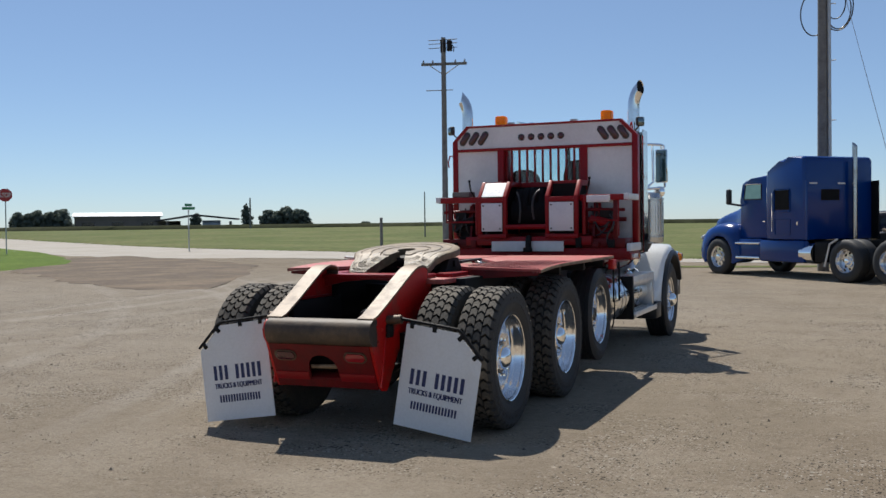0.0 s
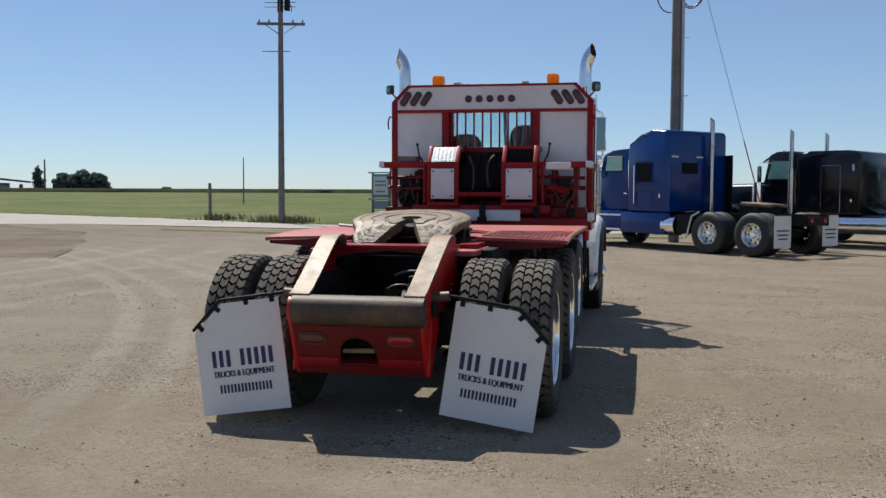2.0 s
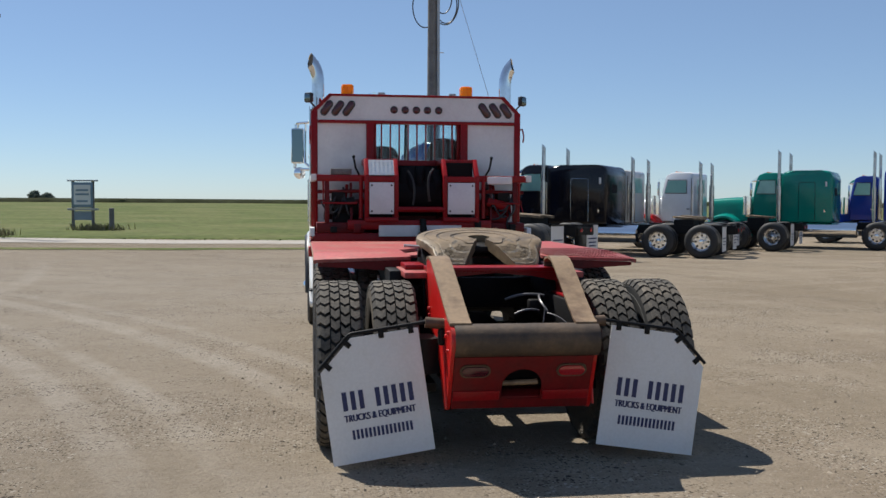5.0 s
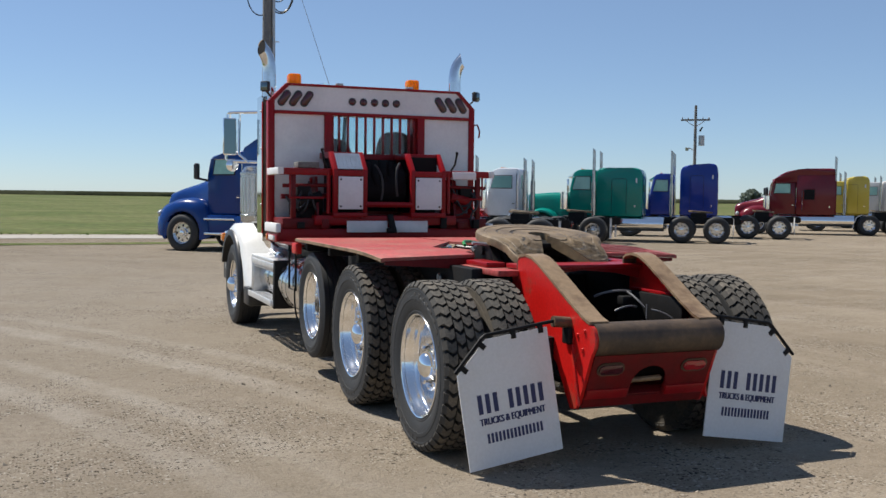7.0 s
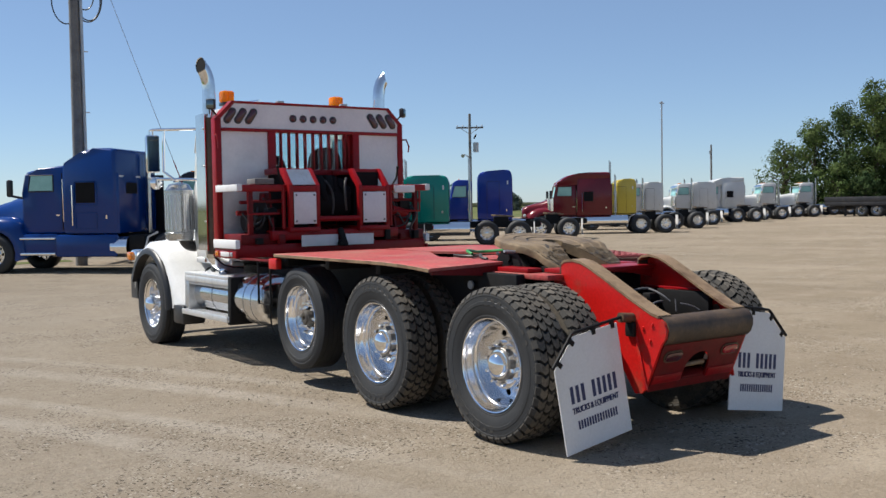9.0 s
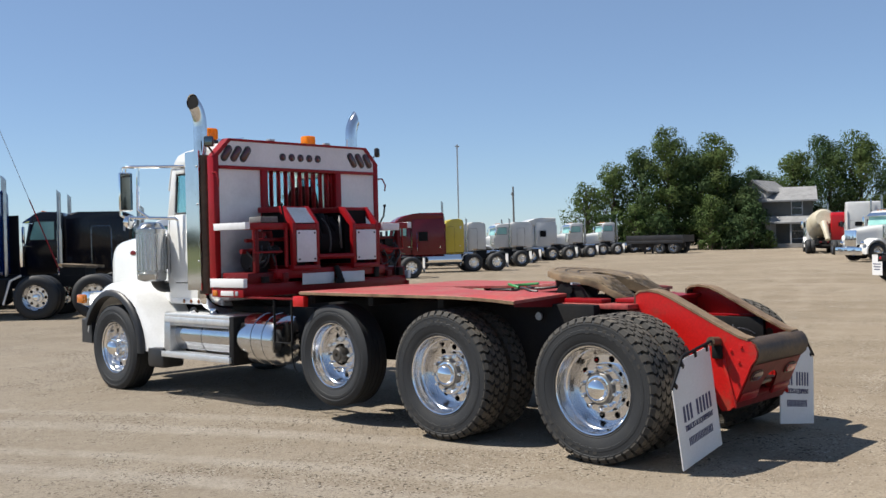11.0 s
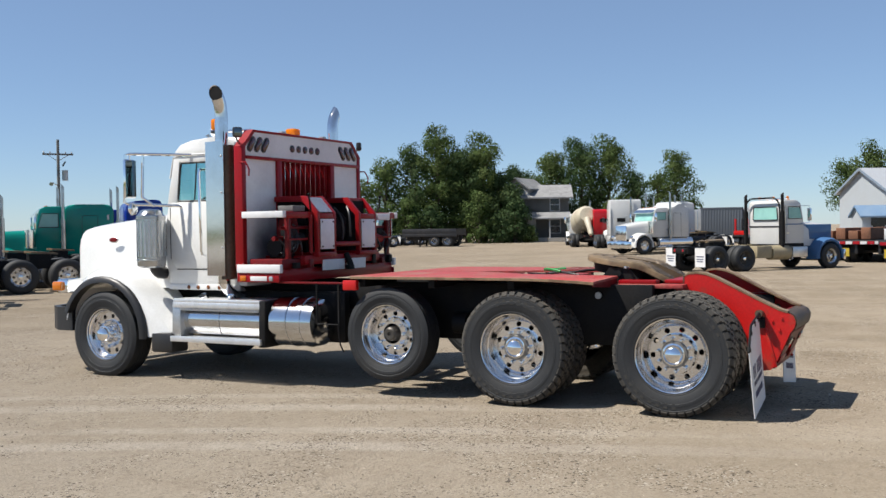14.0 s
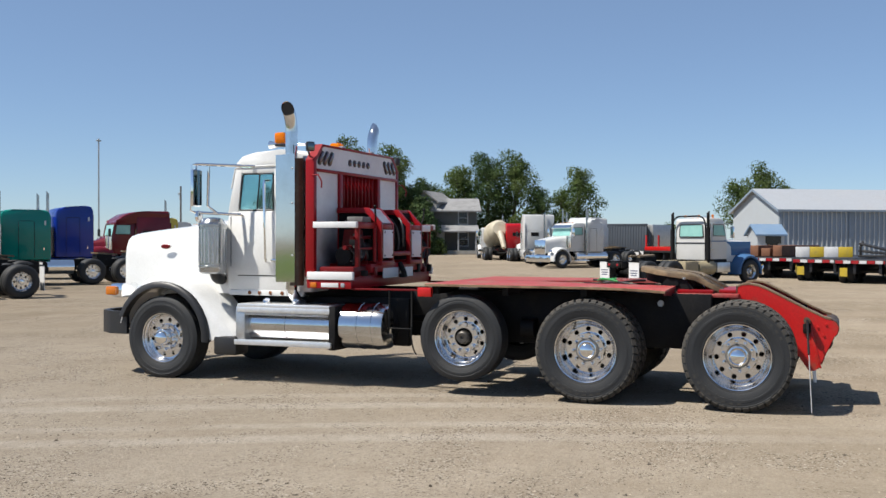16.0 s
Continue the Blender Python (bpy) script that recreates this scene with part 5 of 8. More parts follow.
# exhaust stacks
for side in (-1, 1):
    x = side * (1.10 if side < 0 else 1.065)
    way = Vector((side * 0.66, 0, 0.75)).normalized()
    pts = [Vector((x, 5.0, 1.10)), Vector((x, 5.0, 2.93))] + arc((x, 5.0, 2.93), (x, 5.0, 3.09), Vector((x, 5.0, 3.09)) + way * 0.11, 7)
    bm = tube(B(), pts, 0.072, 20, False)
    # the tip is cut upright, so that its mouth looks outwards
    bm.verts.ensure_lookup_table()
    last, cut = bm.verts[-20:], Vector((side * 0.87, -0.36, 0.18)).normalized()
    heart = pts[-1] + way * 0.02
    for v in last:
        v.co += way * ((heart - v.co).dot(cut) / way.dot(cut))
    mouth = [v.co - way * 0.010 for v in last]
    stack = part("exhaust_pipe", bm, STACK_CHROME, truck, "chrome exhaust stack with a curved tip")
    # black disc fills the mouth in place of the pipe's dark hollow
    bm = B()
    bm.faces.new([bm.verts.new(p) for p in mouth])
    part("stack_mouth", bm, HOLE, stack, "black disc in place of the stack's dark hollow")
    bm = B()
    prism(bm, [(5.15, 1.19), (5.15, 2.66), (4.90, 2.67), (4.90, 1.19)], side * 1.195 - 0.006, side * 1.195 + 0.006, "x")
    prism(bm, [(5.15, 1.19), (5.15, 2.66), (5.138, 2.66), (5.138, 1.19)], min(side * 1.02, side * 1.195), max(side * 1.02, side * 1.195), "x")
    part("stack_shield", bm, SHIELD, truck, "tall polished stack heat shield")
    bm = B()
    tube(bm, [(x, 4.93, 1.15), (x, 4.93, 2.62)], 0.085, 16)
    part("muffler", bm, RUST, truck, "rusty brown muffler behind the shield")
    bm = B()
    tube(bm, arc((x, 5.0, 1.16), (x, 5.0, 0.98), (x - side * 0.35, 5.05, 0.98)), 0.065, 14)
    part("exhaust_elbow", bm, CHROME, truck)
    for z in (1.5, 2.1, 2.5):
        part("shield_bolt", ball(B(), (side * 1.203, 4.93, z), 0.012, 8), GALV, truck)
    part("cab_side_shield", box(B(), side * 1.00 - 0.01, side * 1.00 + 0.01, 4.78, 4.90, 1.25, 2.66, 0.003), DULL_ALU, truck)

# cab
def arch_ring(y, half, top, low, n=12, power=0.42):
    pts = []
    for i in range(n + 1):
        a = math.pi * i / n
        c, s = math.cos(a), math.sin(a)
        pts.append((half * math.copysign(abs(c) ** power, c), y, low + (top - low) * abs(s) ** power))
    return pts


W = 0.90
cab = part("cab_body", prism(B(), [(4.84, 1.06), (5.99, 1.06), (6.02, 1.30), (6.02, 1.80), (5.99, 2.03), (4.84, 2.03)], -W, W, "x", 0.03), WHITE, truck, "white painted cab body")
bm = B()
prism(bm, [(4.84, 2.54), (5.83, 2.545), (5.905, 2.555), (5.915, 2.605), (5.82, 2.695), (5.66, 2.735), (5.30, 2.76), (4.95, 2.73), (4.84, 2.66)], -W * 0.97, W * 0.97, "x", 0.035)
part("cab_roof", bm, WHITE, truck)
for side in (-1, 1):
    bm = B()
    prism(bm, [(5.855, 2.02), (6.00, 1.99), (5.885, 2.555), (5.80, 2.555)], side * 0.875 - 0.025, side * 0.875 + 0.025, "x", 0.006)
    part("front_pillar", bm, WHITE, truck)
    part("rear_pillar", box(B(), side * 0.875 - 0.025, side * 0.875 + 0.025, 4.845, 5.355, 2.02, 2.55, 0.008), WHITE, truck)
    part("door_header", box(B(), side * 0.875 - 0.024, side * 0.875 + 0.024, 5.355, 5.84, 2.480, 2.55, 0.006), WHITE, truck)
    pane = part("door_glass", prism(B(), [(5.355, 2.022), (5.862, 2.022), (5.805, 2.482), (5.355, 2.482)], side * 0.868 - 0.004, side * 0.868 + 0.004), DOOR_GLASS, truck, "teal tinted door window")
    pane.visible_shadow = False
    ring = [(5.375, 2.040), (5.372, 2.465), (5.40, 2.472), (5.77, 2.472), (5.795, 2.455), (5.842, 2.060), (5.825, 2.036), (5.40, 2.034), (5.375, 2.040)]
    part("window_gasket", tube(B(), [(side * 0.885, y, z) for y, z in ring], 0.011, 6), BLACK_PLASTIC, truck, "black rubber window gasket")
    part("vent_bar", tube(B(), [(side * 0.882, 5.60, 2.04), (side * 0.882, 5.56, 2.475)], 0.009, 6), BLACK_PLASTIC, truck)
    part("drip_rail", tube(B(), [(side * 0.90, 4.90, 2.555), (side * 0.905, 5.40, 2.565), (side * 0.905, 5.80, 2.560), (side * 0.895, 5.895, 2.54), (side * 0.90, 5.95, 2.30)], 0.010, 6), WHITE, truck)
    door = part("door_skin", prism(B(), [(5.25, 1.255), (5.86, 1.255), (5.935, 1.33), (5.95, 1.80), (5.94, 2.015), (5.25, 2.015)], side * W - 0.008, side * W + 0.008, "x", 0.006), WHITE, truck, "white door with a grab handle")
    for seam in ((5.238, 5.248, 1.25, 2.50), (5.25, 5.86, 1.243, 1.252), (5.952, 5.960, 1.36, 1.96)):
        part("door_seam", box(B(), side * W - 0.004, side * W + 0.004, seam[0], seam[1], seam[2], seam[3]), BLACK, door)
    part("door_handle", box(B(), side * 0.925 - 0.012, side * 0.925 + 0.012, 5.29, 5.38, 1.42, 1.45, 0.006), CHROME, door)
    part("grab_bar", tube(B(), [(side * 0.89, 5.42, 1.40), (side * 0.97, 5.42, 1.42), (side * 0.98, 5.425, 1.46), (side * 0.98, 5.445, 2.34), (side * 0.97, 5.445, 2.38), (side * 0.87, 5.445, 2.39)], 0.016, 8), CHROME, truck)
    part("sill_panel", box(B(), side * 0.89 - 0.015, side * 0.89 + 0.015, 4.95, 5.98, 1.01, 1.075, 0.006), WHITE, truck)
    for y in (5.24, 5.40, 5.55, 5.69):
        part("sill_lamp", ball(B(), (side * 0.905, y, 1.042), 0.026, 10, (0.5, 1, 1)), SILL_AMBER, truck)
bm = B()
prism(bm, [(4.84, 2.02), (4.88, 2.02), (4.88, 2.56), (4.84, 2.56)], -0.87, -0.50, "x")
prism(bm, [(4.84, 2.02), (4.88, 2.02), (4.88, 2.56), (4.84, 2.56)], 0.50, 0.87, "x")
box(bm, -0.50, 0.50, 4.84, 4.88, 2.475, 2.56)
box(bm, -0.50, 0.50, 4.84, 4.88, 2.02, 2.07)
part("cab_back", bm, WHITE, truck)
pane = part("rear_glass", box(B(), -0.50, 0.50, 4.858, 4.864, 2.07, 2.475), GLASS, truck, "teal rear window")
pane.visible_shadow = False
pane = part("windshield", prism(B(), [(5.985, 2.0), (5.995, 2.0), (5.880, 2.56), (5.870, 2.56)], -0.85, 0.85), GLASS, truck, "windshield")
pane.visible_shadow = False
part("windshield_post", prism(B(), [(5.98, 2.0), (6.002, 2.0), (5.888, 2.56), (5.865, 2.56)], -0.02, 0.02), BLACK_PLASTIC, truck)
for side in (-1, 1):
    bm = B()
    loft(bm, [arch_ring(5.02, 0.18, 2.25 + 0.05 * side, 1.75, power=0.5), arch_ring(5.05, 0.21, 2.29 + 0.05 * side, 1.70, power=0.5), arch_ring(5.16, 0.21, 2.27 + 0.05 * side, 1.70, power=0.5), arch_ring(5.20, 0.17, 2.22 + 0.05 * side, 1.75, power=0.5)])
    part("seat_back", bm, SEAT, truck, "dark red cloth seat back", pose(side * 0.36, 0, 0), 50)
part("steering_wheel", tube(B(), [(-0.42 + 0.2 * math.cos(a), 5.70 + 0.10 * math.sin(a), 1.94 + 0.15 * math.sin(a)) for a in (2 * math.pi * i / 20 for i in range(21))], 0.014, 6), BLACK_PLASTIC, truck)
for i, x in enumerate((-0.5, -0.25, 0.0, 0.25, 0.5)):
    part("roof_marker", ball(B(), (x, 5.76, 2.725), 0.034, 10, (1.3, 1, 0.7)), AMBER, truck)
for x in (-0.752, 0.658):
    bm = B()
    box(bm, x - 0.072, x + 0.072, 5.26, 5.40, 2.835, 2.97, 0.028)
    for dx in (-0.045, 0.0, 0.045):
        box(bm, x + dx - 0.008, x + dx + 0.008, 5.256, 5.404, 2.85, 2.955, 0.003)
    beacon = part("beacon", bm, BEACON, truck, "amber flashing beacon on the cab roof")
    part("beacon_base", box(B(), x - 0.068, x + 0.068, 5.265, 5.395, 2.80, 2.836, 0.006), BLACK_PLASTIC, beacon)
    part("beacon_stem", tube(B(), [(x, 5.33, 2.66), (x, 5.33, 2.81)], 0.02, 8), CHROME, beacon)
part("air_horn", tube(B(), [(-0.45, 5.1, 2.85), (-0.45, 5.50, 2.86), (-0.45, 5.68, 2.86)], [0.018, 0.020, 0.052], 12), CHROME, truck)

# hood and front
bm = B()
loft(bm, [arch_ring(5.96, 0.83, 1.93, 1.02), arch_ring(6.3, 0.78, 1.925, 1.02), arch_ring(6.9, 0.72, 1.865, 1.0), arch_ring(7.4, 0.68, 1.81, 0.96, power=0.36), arch_ring(7.66, 0.65, 1.775, 0.94, power=0.32), arch_ring(7.74, 0.64, 1.755, 0.93, power=0.3), arch_ring(7.78, 0.60, 1.715, 0.93, power=0.3)])
part("hood", bm, WHITE, truck, "white sloping hood", sharp=50)
grille = part("grille", box(B(), -0.52, 0.52, 7.74, 7.80, 0.85, 1.66, 0.02), CHROME, truck, "chrome grille")
for i in range(12):
    part("grille_bar", box(B(), -0.46 + 0.08 * i, -0.43 + 0.08 * i, 7.795, 7.815, 0.92, 1.58), BLACK, grille)
for side in (-1, 1):
    bm = B()
    rings = []
    for i in range(13):
        t = i / 12
        a = radians(12 + 170 * t)
        y, z = 6.745 + 0.63 * math.cos(a), 0.50 + 0.62 * math.sin(a)
        lift = 1.0 + 0.04 * math.sin(math.pi * t)
        yo, zo = 6.745 + (0.66 + 0.05 * (1 if a > 1.2 else 0)) * math.cos(a) * lift, 0.50 + 0.71 * math.sin(a) * lift + 0.01
        if t > 0.80:
            yo -= 0.31 * (t - 0.80) / 0.20
        inn, out = 0.60, 1.215 - 0.03 * abs(math.cos(a))
        rings.append([(side * inn, y, z), (side * out, y, z), (side * (out + 0.008), (y + yo) / 2, (z + zo) / 2), (side * (out - 0.05), yo, zo), (side * inn, yo, zo + 0.05)])
    loft(bm, rings)
    part("fender", bm, WHITE, truck, "white flared front fender", sharp=55)
    bm = B()
    rings = []
    for i in range(15):
        a = radians(22 + 162 * i / 14)
        c, s = math.cos(a), math.sin(a)
        rings.append([(side * 1.13, 6.745 + 0.60 * c, 0.50 + 0.60 * s), (side * 1.245, 6.745 + 0.60 * c, 0.50 + 0.60 * s), (side * 1.245, 6.745 + 0.655 * c, 0.50 + 0.655 * s), (side * 1.20, 6.745 + 0.685 * c, 0.50 + 0.685 * s), (side * 1.13, 6.745 + 0.66 * c, 0.50 + 0.66 * s)])
    loft(bm, rings)
    part("fender_lip", bm, BLACK_PLASTIC, truck, "black rubber fender lip", sharp=60)
    part("splash_apron", box(B(), side * 1.06 - 0.14, side * 1.06 + 0.14, 5.69, 6.01, 0.31, 0.535, 0.03), BLACK_PLASTIC, truck, "black rubber splash apron")
    bm = B()
    box(bm, side * 1.01 - 0.17, side * 1.01 + 0.17, 7.36, 7.55, 0.96, 1.13, 0.03)
    pod = part("headlamp_pod", bm, CHROME, truck, "chrome headlamp pod")
    part("headlamp", box(B(), side * 0.99 - 0.13, side * 0.99 + 0.13, 7.545, 7.57, 0.98, 1.11, 0.01), CLEAR_LENS, pod)
    part("turn_lamp", box(B(), side * 1.19 - 0.035, side * 1.19 + 0.035, 7.42, 7.58, 0.99, 1.10, 0.02), AMBER, pod, "amber turn signal")
    bm = B()
    ball(bm, (side * 0.752, 7.02, 1.595), 0.088, 16, (0.12, 1.0, 0.44))
    badge = part("hood_badge", bm, STEP_ALU, truck, "oval metal hood badge with a dark red field")
    part("badge_field", ball(B(), (side * 0.757, 7.02, 1.595), 0.072, 16, (0.13, 1.0, 0.42)), RED_DIRTY_SHADED, badge)
    # air cleaner
    bm = B()
    lathe(bm, [(1.27, 0.0), (1.27, 0.14), (1.29, 0.162), (1.345, 0.165), (1.35, 0.171), (1.365, 0.171), (1.37, 0.165), (1.84, 0.165), (1.845, 0.171), (1.865, 0.171), (1.88, 0.150), (1.91, 0.13), (1.93, 0.12), (1.945, 0.08), (1.95, 0.0)], 30, pose(side * 1.045, 6.12, 0, 0, -90))
    can = part("air_cleaner", bm, CLEANER, truck, "dull steel air cleaner canister with ribs")
    for i in range(20):
        a = 2 * math.pi * i / 20
        part("cleaner_slot", box(B(), -0.002, 0.002, -0.010, 0.010, 1.40, 1.81, 0, Matrix.Translation((side * 1.045 + 0.1655 * math.cos(a), 6.12 + 0.1655 * math.sin(a), 0)) @ pose(0, 0, 0, 0, 0, math.degrees(a))), DULL_ALU, can)
    part("cleaner_pipe", tube(B(), arc((side * 1.0, 6.12, 1.32), (side * 0.98, 6.12, 1.18), (side * 0.80, 6.15, 1.20)), 0.07, 12), BLACK_PLASTIC, can)
    part("cleaner_bracket", box(B(), min(side * 0.86, side * 1.0), max(side * 0.80, side * 1.0), 6.07, 6.15, 1.40, 1.78, 0.004), BLACK, can)
    # mirror
    o = 0.0 if side < 0 else 0.15
    bm = B()
    tilt = Matrix.Translation((side * (1.335 - o), 6.155, 0)) @ pose(0, 0, 0, 0, 0, side * 4) @ Matrix.Translation((side * -(1.335 - o), -6.155, 0))
    box(bm, side * (1.335 - o) - 0.080, side * (1.335 - o) + 0.080, 6.13, 6.175, 2.07, 2.51, 0.02, tilt)
    mirror = part("side_mirror", bm, CHROME, truck, "chrome side mirror on a tube arm")
    part("mirror_glass", box(B(), side * (1.335 - o) - 0.070, side * (1.335 - o) + 0.070, 6.124, 6.131, 2.085, 2.495, 0, tilt), MIRROR, mirror)
    bm = B()
    tube(bm, [(side * 0.90, 5.62, 2.56), (side * (1.30 - o), 6.10, 2.57), (side * (1.33 - o), 6.15, 2.57), (side * (1.36 - o), 6.19, 2.56), (side * (1.37 - o), 6.20, 2.02), (side * (1.34 - o), 6.16, 2.00), (side * 0.93, 5.80, 1.98), (side * 0.90, 5.78, 1.96)], 0.018, 8)
    tube(bm, [(side * (1.24 - o), 6.04, 2.57), (side * (1.245 - o), 6.05, 2.08), (side * (1.14 - o), 5.97, 1.98)], 0.017, 8)
    tube(bm, [(side * (1.33 - o), 6.15, 2.57), (side * (1.335 - o), 6.155, 2.50)], 0.012, 8)
    part("mirror_arm", bm, CHROME, mirror)
    bm = B()
    ball(bm, (side * (1.31 - o), 6.13, 1.95), 0.075, 14, (1, 0.35, 1.0))
    part("spot_mirror", bm, CHROME, mirror, "round convex spot mirror")
bm = B()
prism(bm, [(-1.19, 7.28), (-1.19, 7.52), (-1.02, 7.78), (-0.75, 7.90), (0.75, 7.90), (1.02, 7.78), (1.19, 7.52), (1.19, 7.28), (1.14, 7.28), (1.13, 7.50), (0.98, 7.72), (0.73, 7.82), (-0.73, 7.82), (-0.98, 7.72), (-1.13, 7.50), (-1.14, 7.28)], 0.51, 0.79, "z")
part("front_bumper", bm, BLACK_PLASTIC, truck, "black front bumper", sharp=50)

# tanks and steps
for side in (-1, 1):
    bm = B()
    tube(bm, [(side * 0.86, 5.66, 0.68), (side * 0.86, 5.64, 0.68), (side * 0.86, 4.50, 0.68), (side * 0.86, 4.48, 0.68)], [0.20, 0.23, 0.23, 0.20], 36)
    tank = part("fuel_tank", bm, TANK_ALU, truck, "satin aluminium fuel tank")
    for y in (5.10,):
        part("tank_strap", tube(B(), [(side * 0.86 + 0.236 * math.cos(a), y, 0.68 + 0.236 * math.sin(a)) for a in (2 * math.pi * i / 30 for i in range(31))], 0.004, 6), TANK_ALU, tank)
    steps = part("step_box", box(B(), min(side * 0.70, side * 1.16), max(side * 0.70, side * 1.16), 4.47, 5.70, 0.885, 0.925, 0.008), STEP_ALU, truck, "aluminium cab steps round the tank")
    bm = B()
    for i in range(60):
        box(bm, side * 1.145 - 0.008, side * 1.145 + 0.008, 4.50 + 0.0185 * i, 4.509 + 0.0185 * i, 0.795, 0.826)
    part("step_teeth", bm, STEP_ALU, steps, "row of punched step teeth")
    part("step_edge", box(B(), side * 1.15 - 0.012, side * 1.15 + 0.012, 4.47, 5.70, 0.825, 0.887, 0.004), STEP_ALU, steps)
    bm = B()
    for x in (1.035, 1.11, 1.185):
        box(bm, side * x - 0.006, side * x + 0.006, 4.45, 5.72, 0.455, 0.500)
    for i in range(46):
        box(bm, side * 1.11 - 0.075, side * 1.11 + 0.075, 4.462 + 0.0275 * i, 4.470 + 0.0275 * i, 0.470, 0.500)
    box(bm, side * 1.11 - 0.08, side * 1.11 + 0.08, 4.44, 4.456, 0.445, 0.505, 0.003)
    box(bm, side * 1.11 - 0.08, side * 1.11 + 0.08, 5.714, 5.73, 0.445, 0.505, 0.003)
    box(bm, side * 1.192 - 0.006, side * 1.192 + 0.006, 4.44, 5.73, 0.445, 0.507, 0.003)
    part("lower_step", bm, STEP_ALU, steps, "open aluminium grating step")
    bm = B()
    prism(bm, [(0.98, 0.45), (1.16, 0.45), (1.15, 0.89), (0.88, 0.89)] if side > 0 else [(-0.98, 0.45), (-1.16, 0.45), (-1.15, 0.89), (-0.88, 0.89)], 5.60, 5.72, "y", 0.006)
    part("step_end", bm, DULL_ALU, steps)
    bm = B()
    prism(bm, [(0.70, 0.42), (1.17, 0.42), (1.16, 0.92), (0.70, 0.92)] if side > 0 else [(-0.70, 0.42), (-1.17, 0.42), (-1.16, 0.92), (-0.70, 0.92)], 4.40, 4.48, "y", 0.006)
    part("step_end", bm, BLACK, steps)
    for y in (5.40, 5.0):
        part("tank_cap", tube(B(), [(side * 0.95, y, 0.90), (side * 1.0, y, 0.96)], 0.045, 14), CHROME, tank)
    bm = B()
    tube(bm, [(side * 0.88, 4.39, 0.69), (side * 0.88, 4.37, 0.69), (side * 0.88, 3.93, 0.69), (side * 0.88, 3.84, 0.69), (side * 0.88, 3.80, 0.69)], [0.235, 0.262, 0.262, 0.245, 0.16], 36)
    tank = part("round_tank", bm, TANK_ALU, truck, "satin round tank")
    for y in (3.97, 4.15):
        part("tank_strap", tube(B(), [(side * 0.88 + 0.267 * math.cos(a), y, 0.69 + 0.267 * math.sin(a)) for a in (2 * math.pi * i / 30 for i in range(31))], 0.004, 6), TANK_ALU, tank)
    part("tank_bracket", box(B(), side * 0.62 - 0.05, side * 0.62 + 0.05, 3.7, 5.6, 0.45, 1.0, 0.01), BLACK, truck)
part("engine_block", box(B(), -0.36, 0.36, 5.3, 7.3, 0.62, 1.06, 0.03), BLACK, truck)


# ---- the other trucks in the lot ----
BG_TYRE = mesh_of("tyre", lathe(B(), [(-0.0, 0.29), (-0.02, 0.32), (-0.02, 0.42), (0.01, 0.495), (0.04, 0.512), (0.24, 0.512), (0.27, 0.495), (0.30, 0.42), (0.30, 0.32), (0.28, 0.29)], 30), RUBBER, 40)
BG_RIM = rim_mesh("rim", 0.305, 0.15, 0.085, 0.76, 8, 0.05, 0.034)
BG_FRONT_RIM = rim_mesh("rim", 0.305, 0.06, 0.085, 0.83, 8, 0.05, 0.034)
BG_HUB = mesh_of("hub_cap", lathe(B(), [(0.02, 0.0), (0.03, 0.06), (0.06, 0.085), (0.15, 0.09)], 16), CHROME)
# opaque panes: the bright sky seen through glass is put into this teal
BG_GLASS = mat("sky_teal_pane", (0.34, 0.66, 0.60), 0.06, 0, (0.20, 0.42, 0.40), 1.5, 0.6, 20, 0.05, rvar=0.02)
BG_CHROME = mat("dusty_chrome_rim", (0.74, 0.75, 0.77), 0.14, 1.0, (0.55, 0.55, 0.55), 6, 0.5)
for worn_rim in (BG_RIM, BG_FRONT_RIM):
    worn_rim.materials[0] = BG_CHROME
BG_STACK = mat("road_worn_chrome", (0.42, 0.42, 0.43), 0.16, 1.0, (0.26, 0.25, 0.24), 5, 0.7)


DARK_RIM = BG_RIM.copy()
DARK_RIM.materials[0] = mat("dusty_steel_rim", (0.10, 0.095, 0.085), 0.6, 0.2, (0.18, 0.16, 0.13), 6, 0.7)


def paint(name, rgb, rough=0.22, colour_scale=0.76):
    m = mat(name, rgb, rough, 0, [c * 0.75 for c in rgb], 0.8, 0.4, 30, 0.04, rvar=0.06, coat=0.25, colour_scale=colour_scale)
    m.node_tree.nodes["Principled BSDF"].inputs["Specular IOR Level"].default_value = 0.28
    return m


P_BLUE = paint("deep_blue_paint", (0.0012, 0.040, 0.22))
P_ROYAL = paint("royal_blue_paint", (0.010, 0.038, 0.30))
P_BLACK = paint("black_truck_paint", (0.008, 0.008, 0.012))
P_TEAL = paint("teal_green_paint", (0.002, 0.25, 0.20))
P_MAROON = paint("maroon_paint", (0.16, 0.010, 0.018))
P_YELLOW = paint("yellow_paint", (0.66, 0.52, 0.08))
P_WHITE = paint("white_truck_paint", (0.74, 0.74, 0.72))
P_GREY = paint("pale_grey_paint", (0.78, 0.81, 0.85), colour_scale=0.9)
P_RED = paint("red_truck_paint", (0.50, 0.012, 0.018))
P_SKY = paint("light_blue_paint", (0.07, 0.165, 0.34))


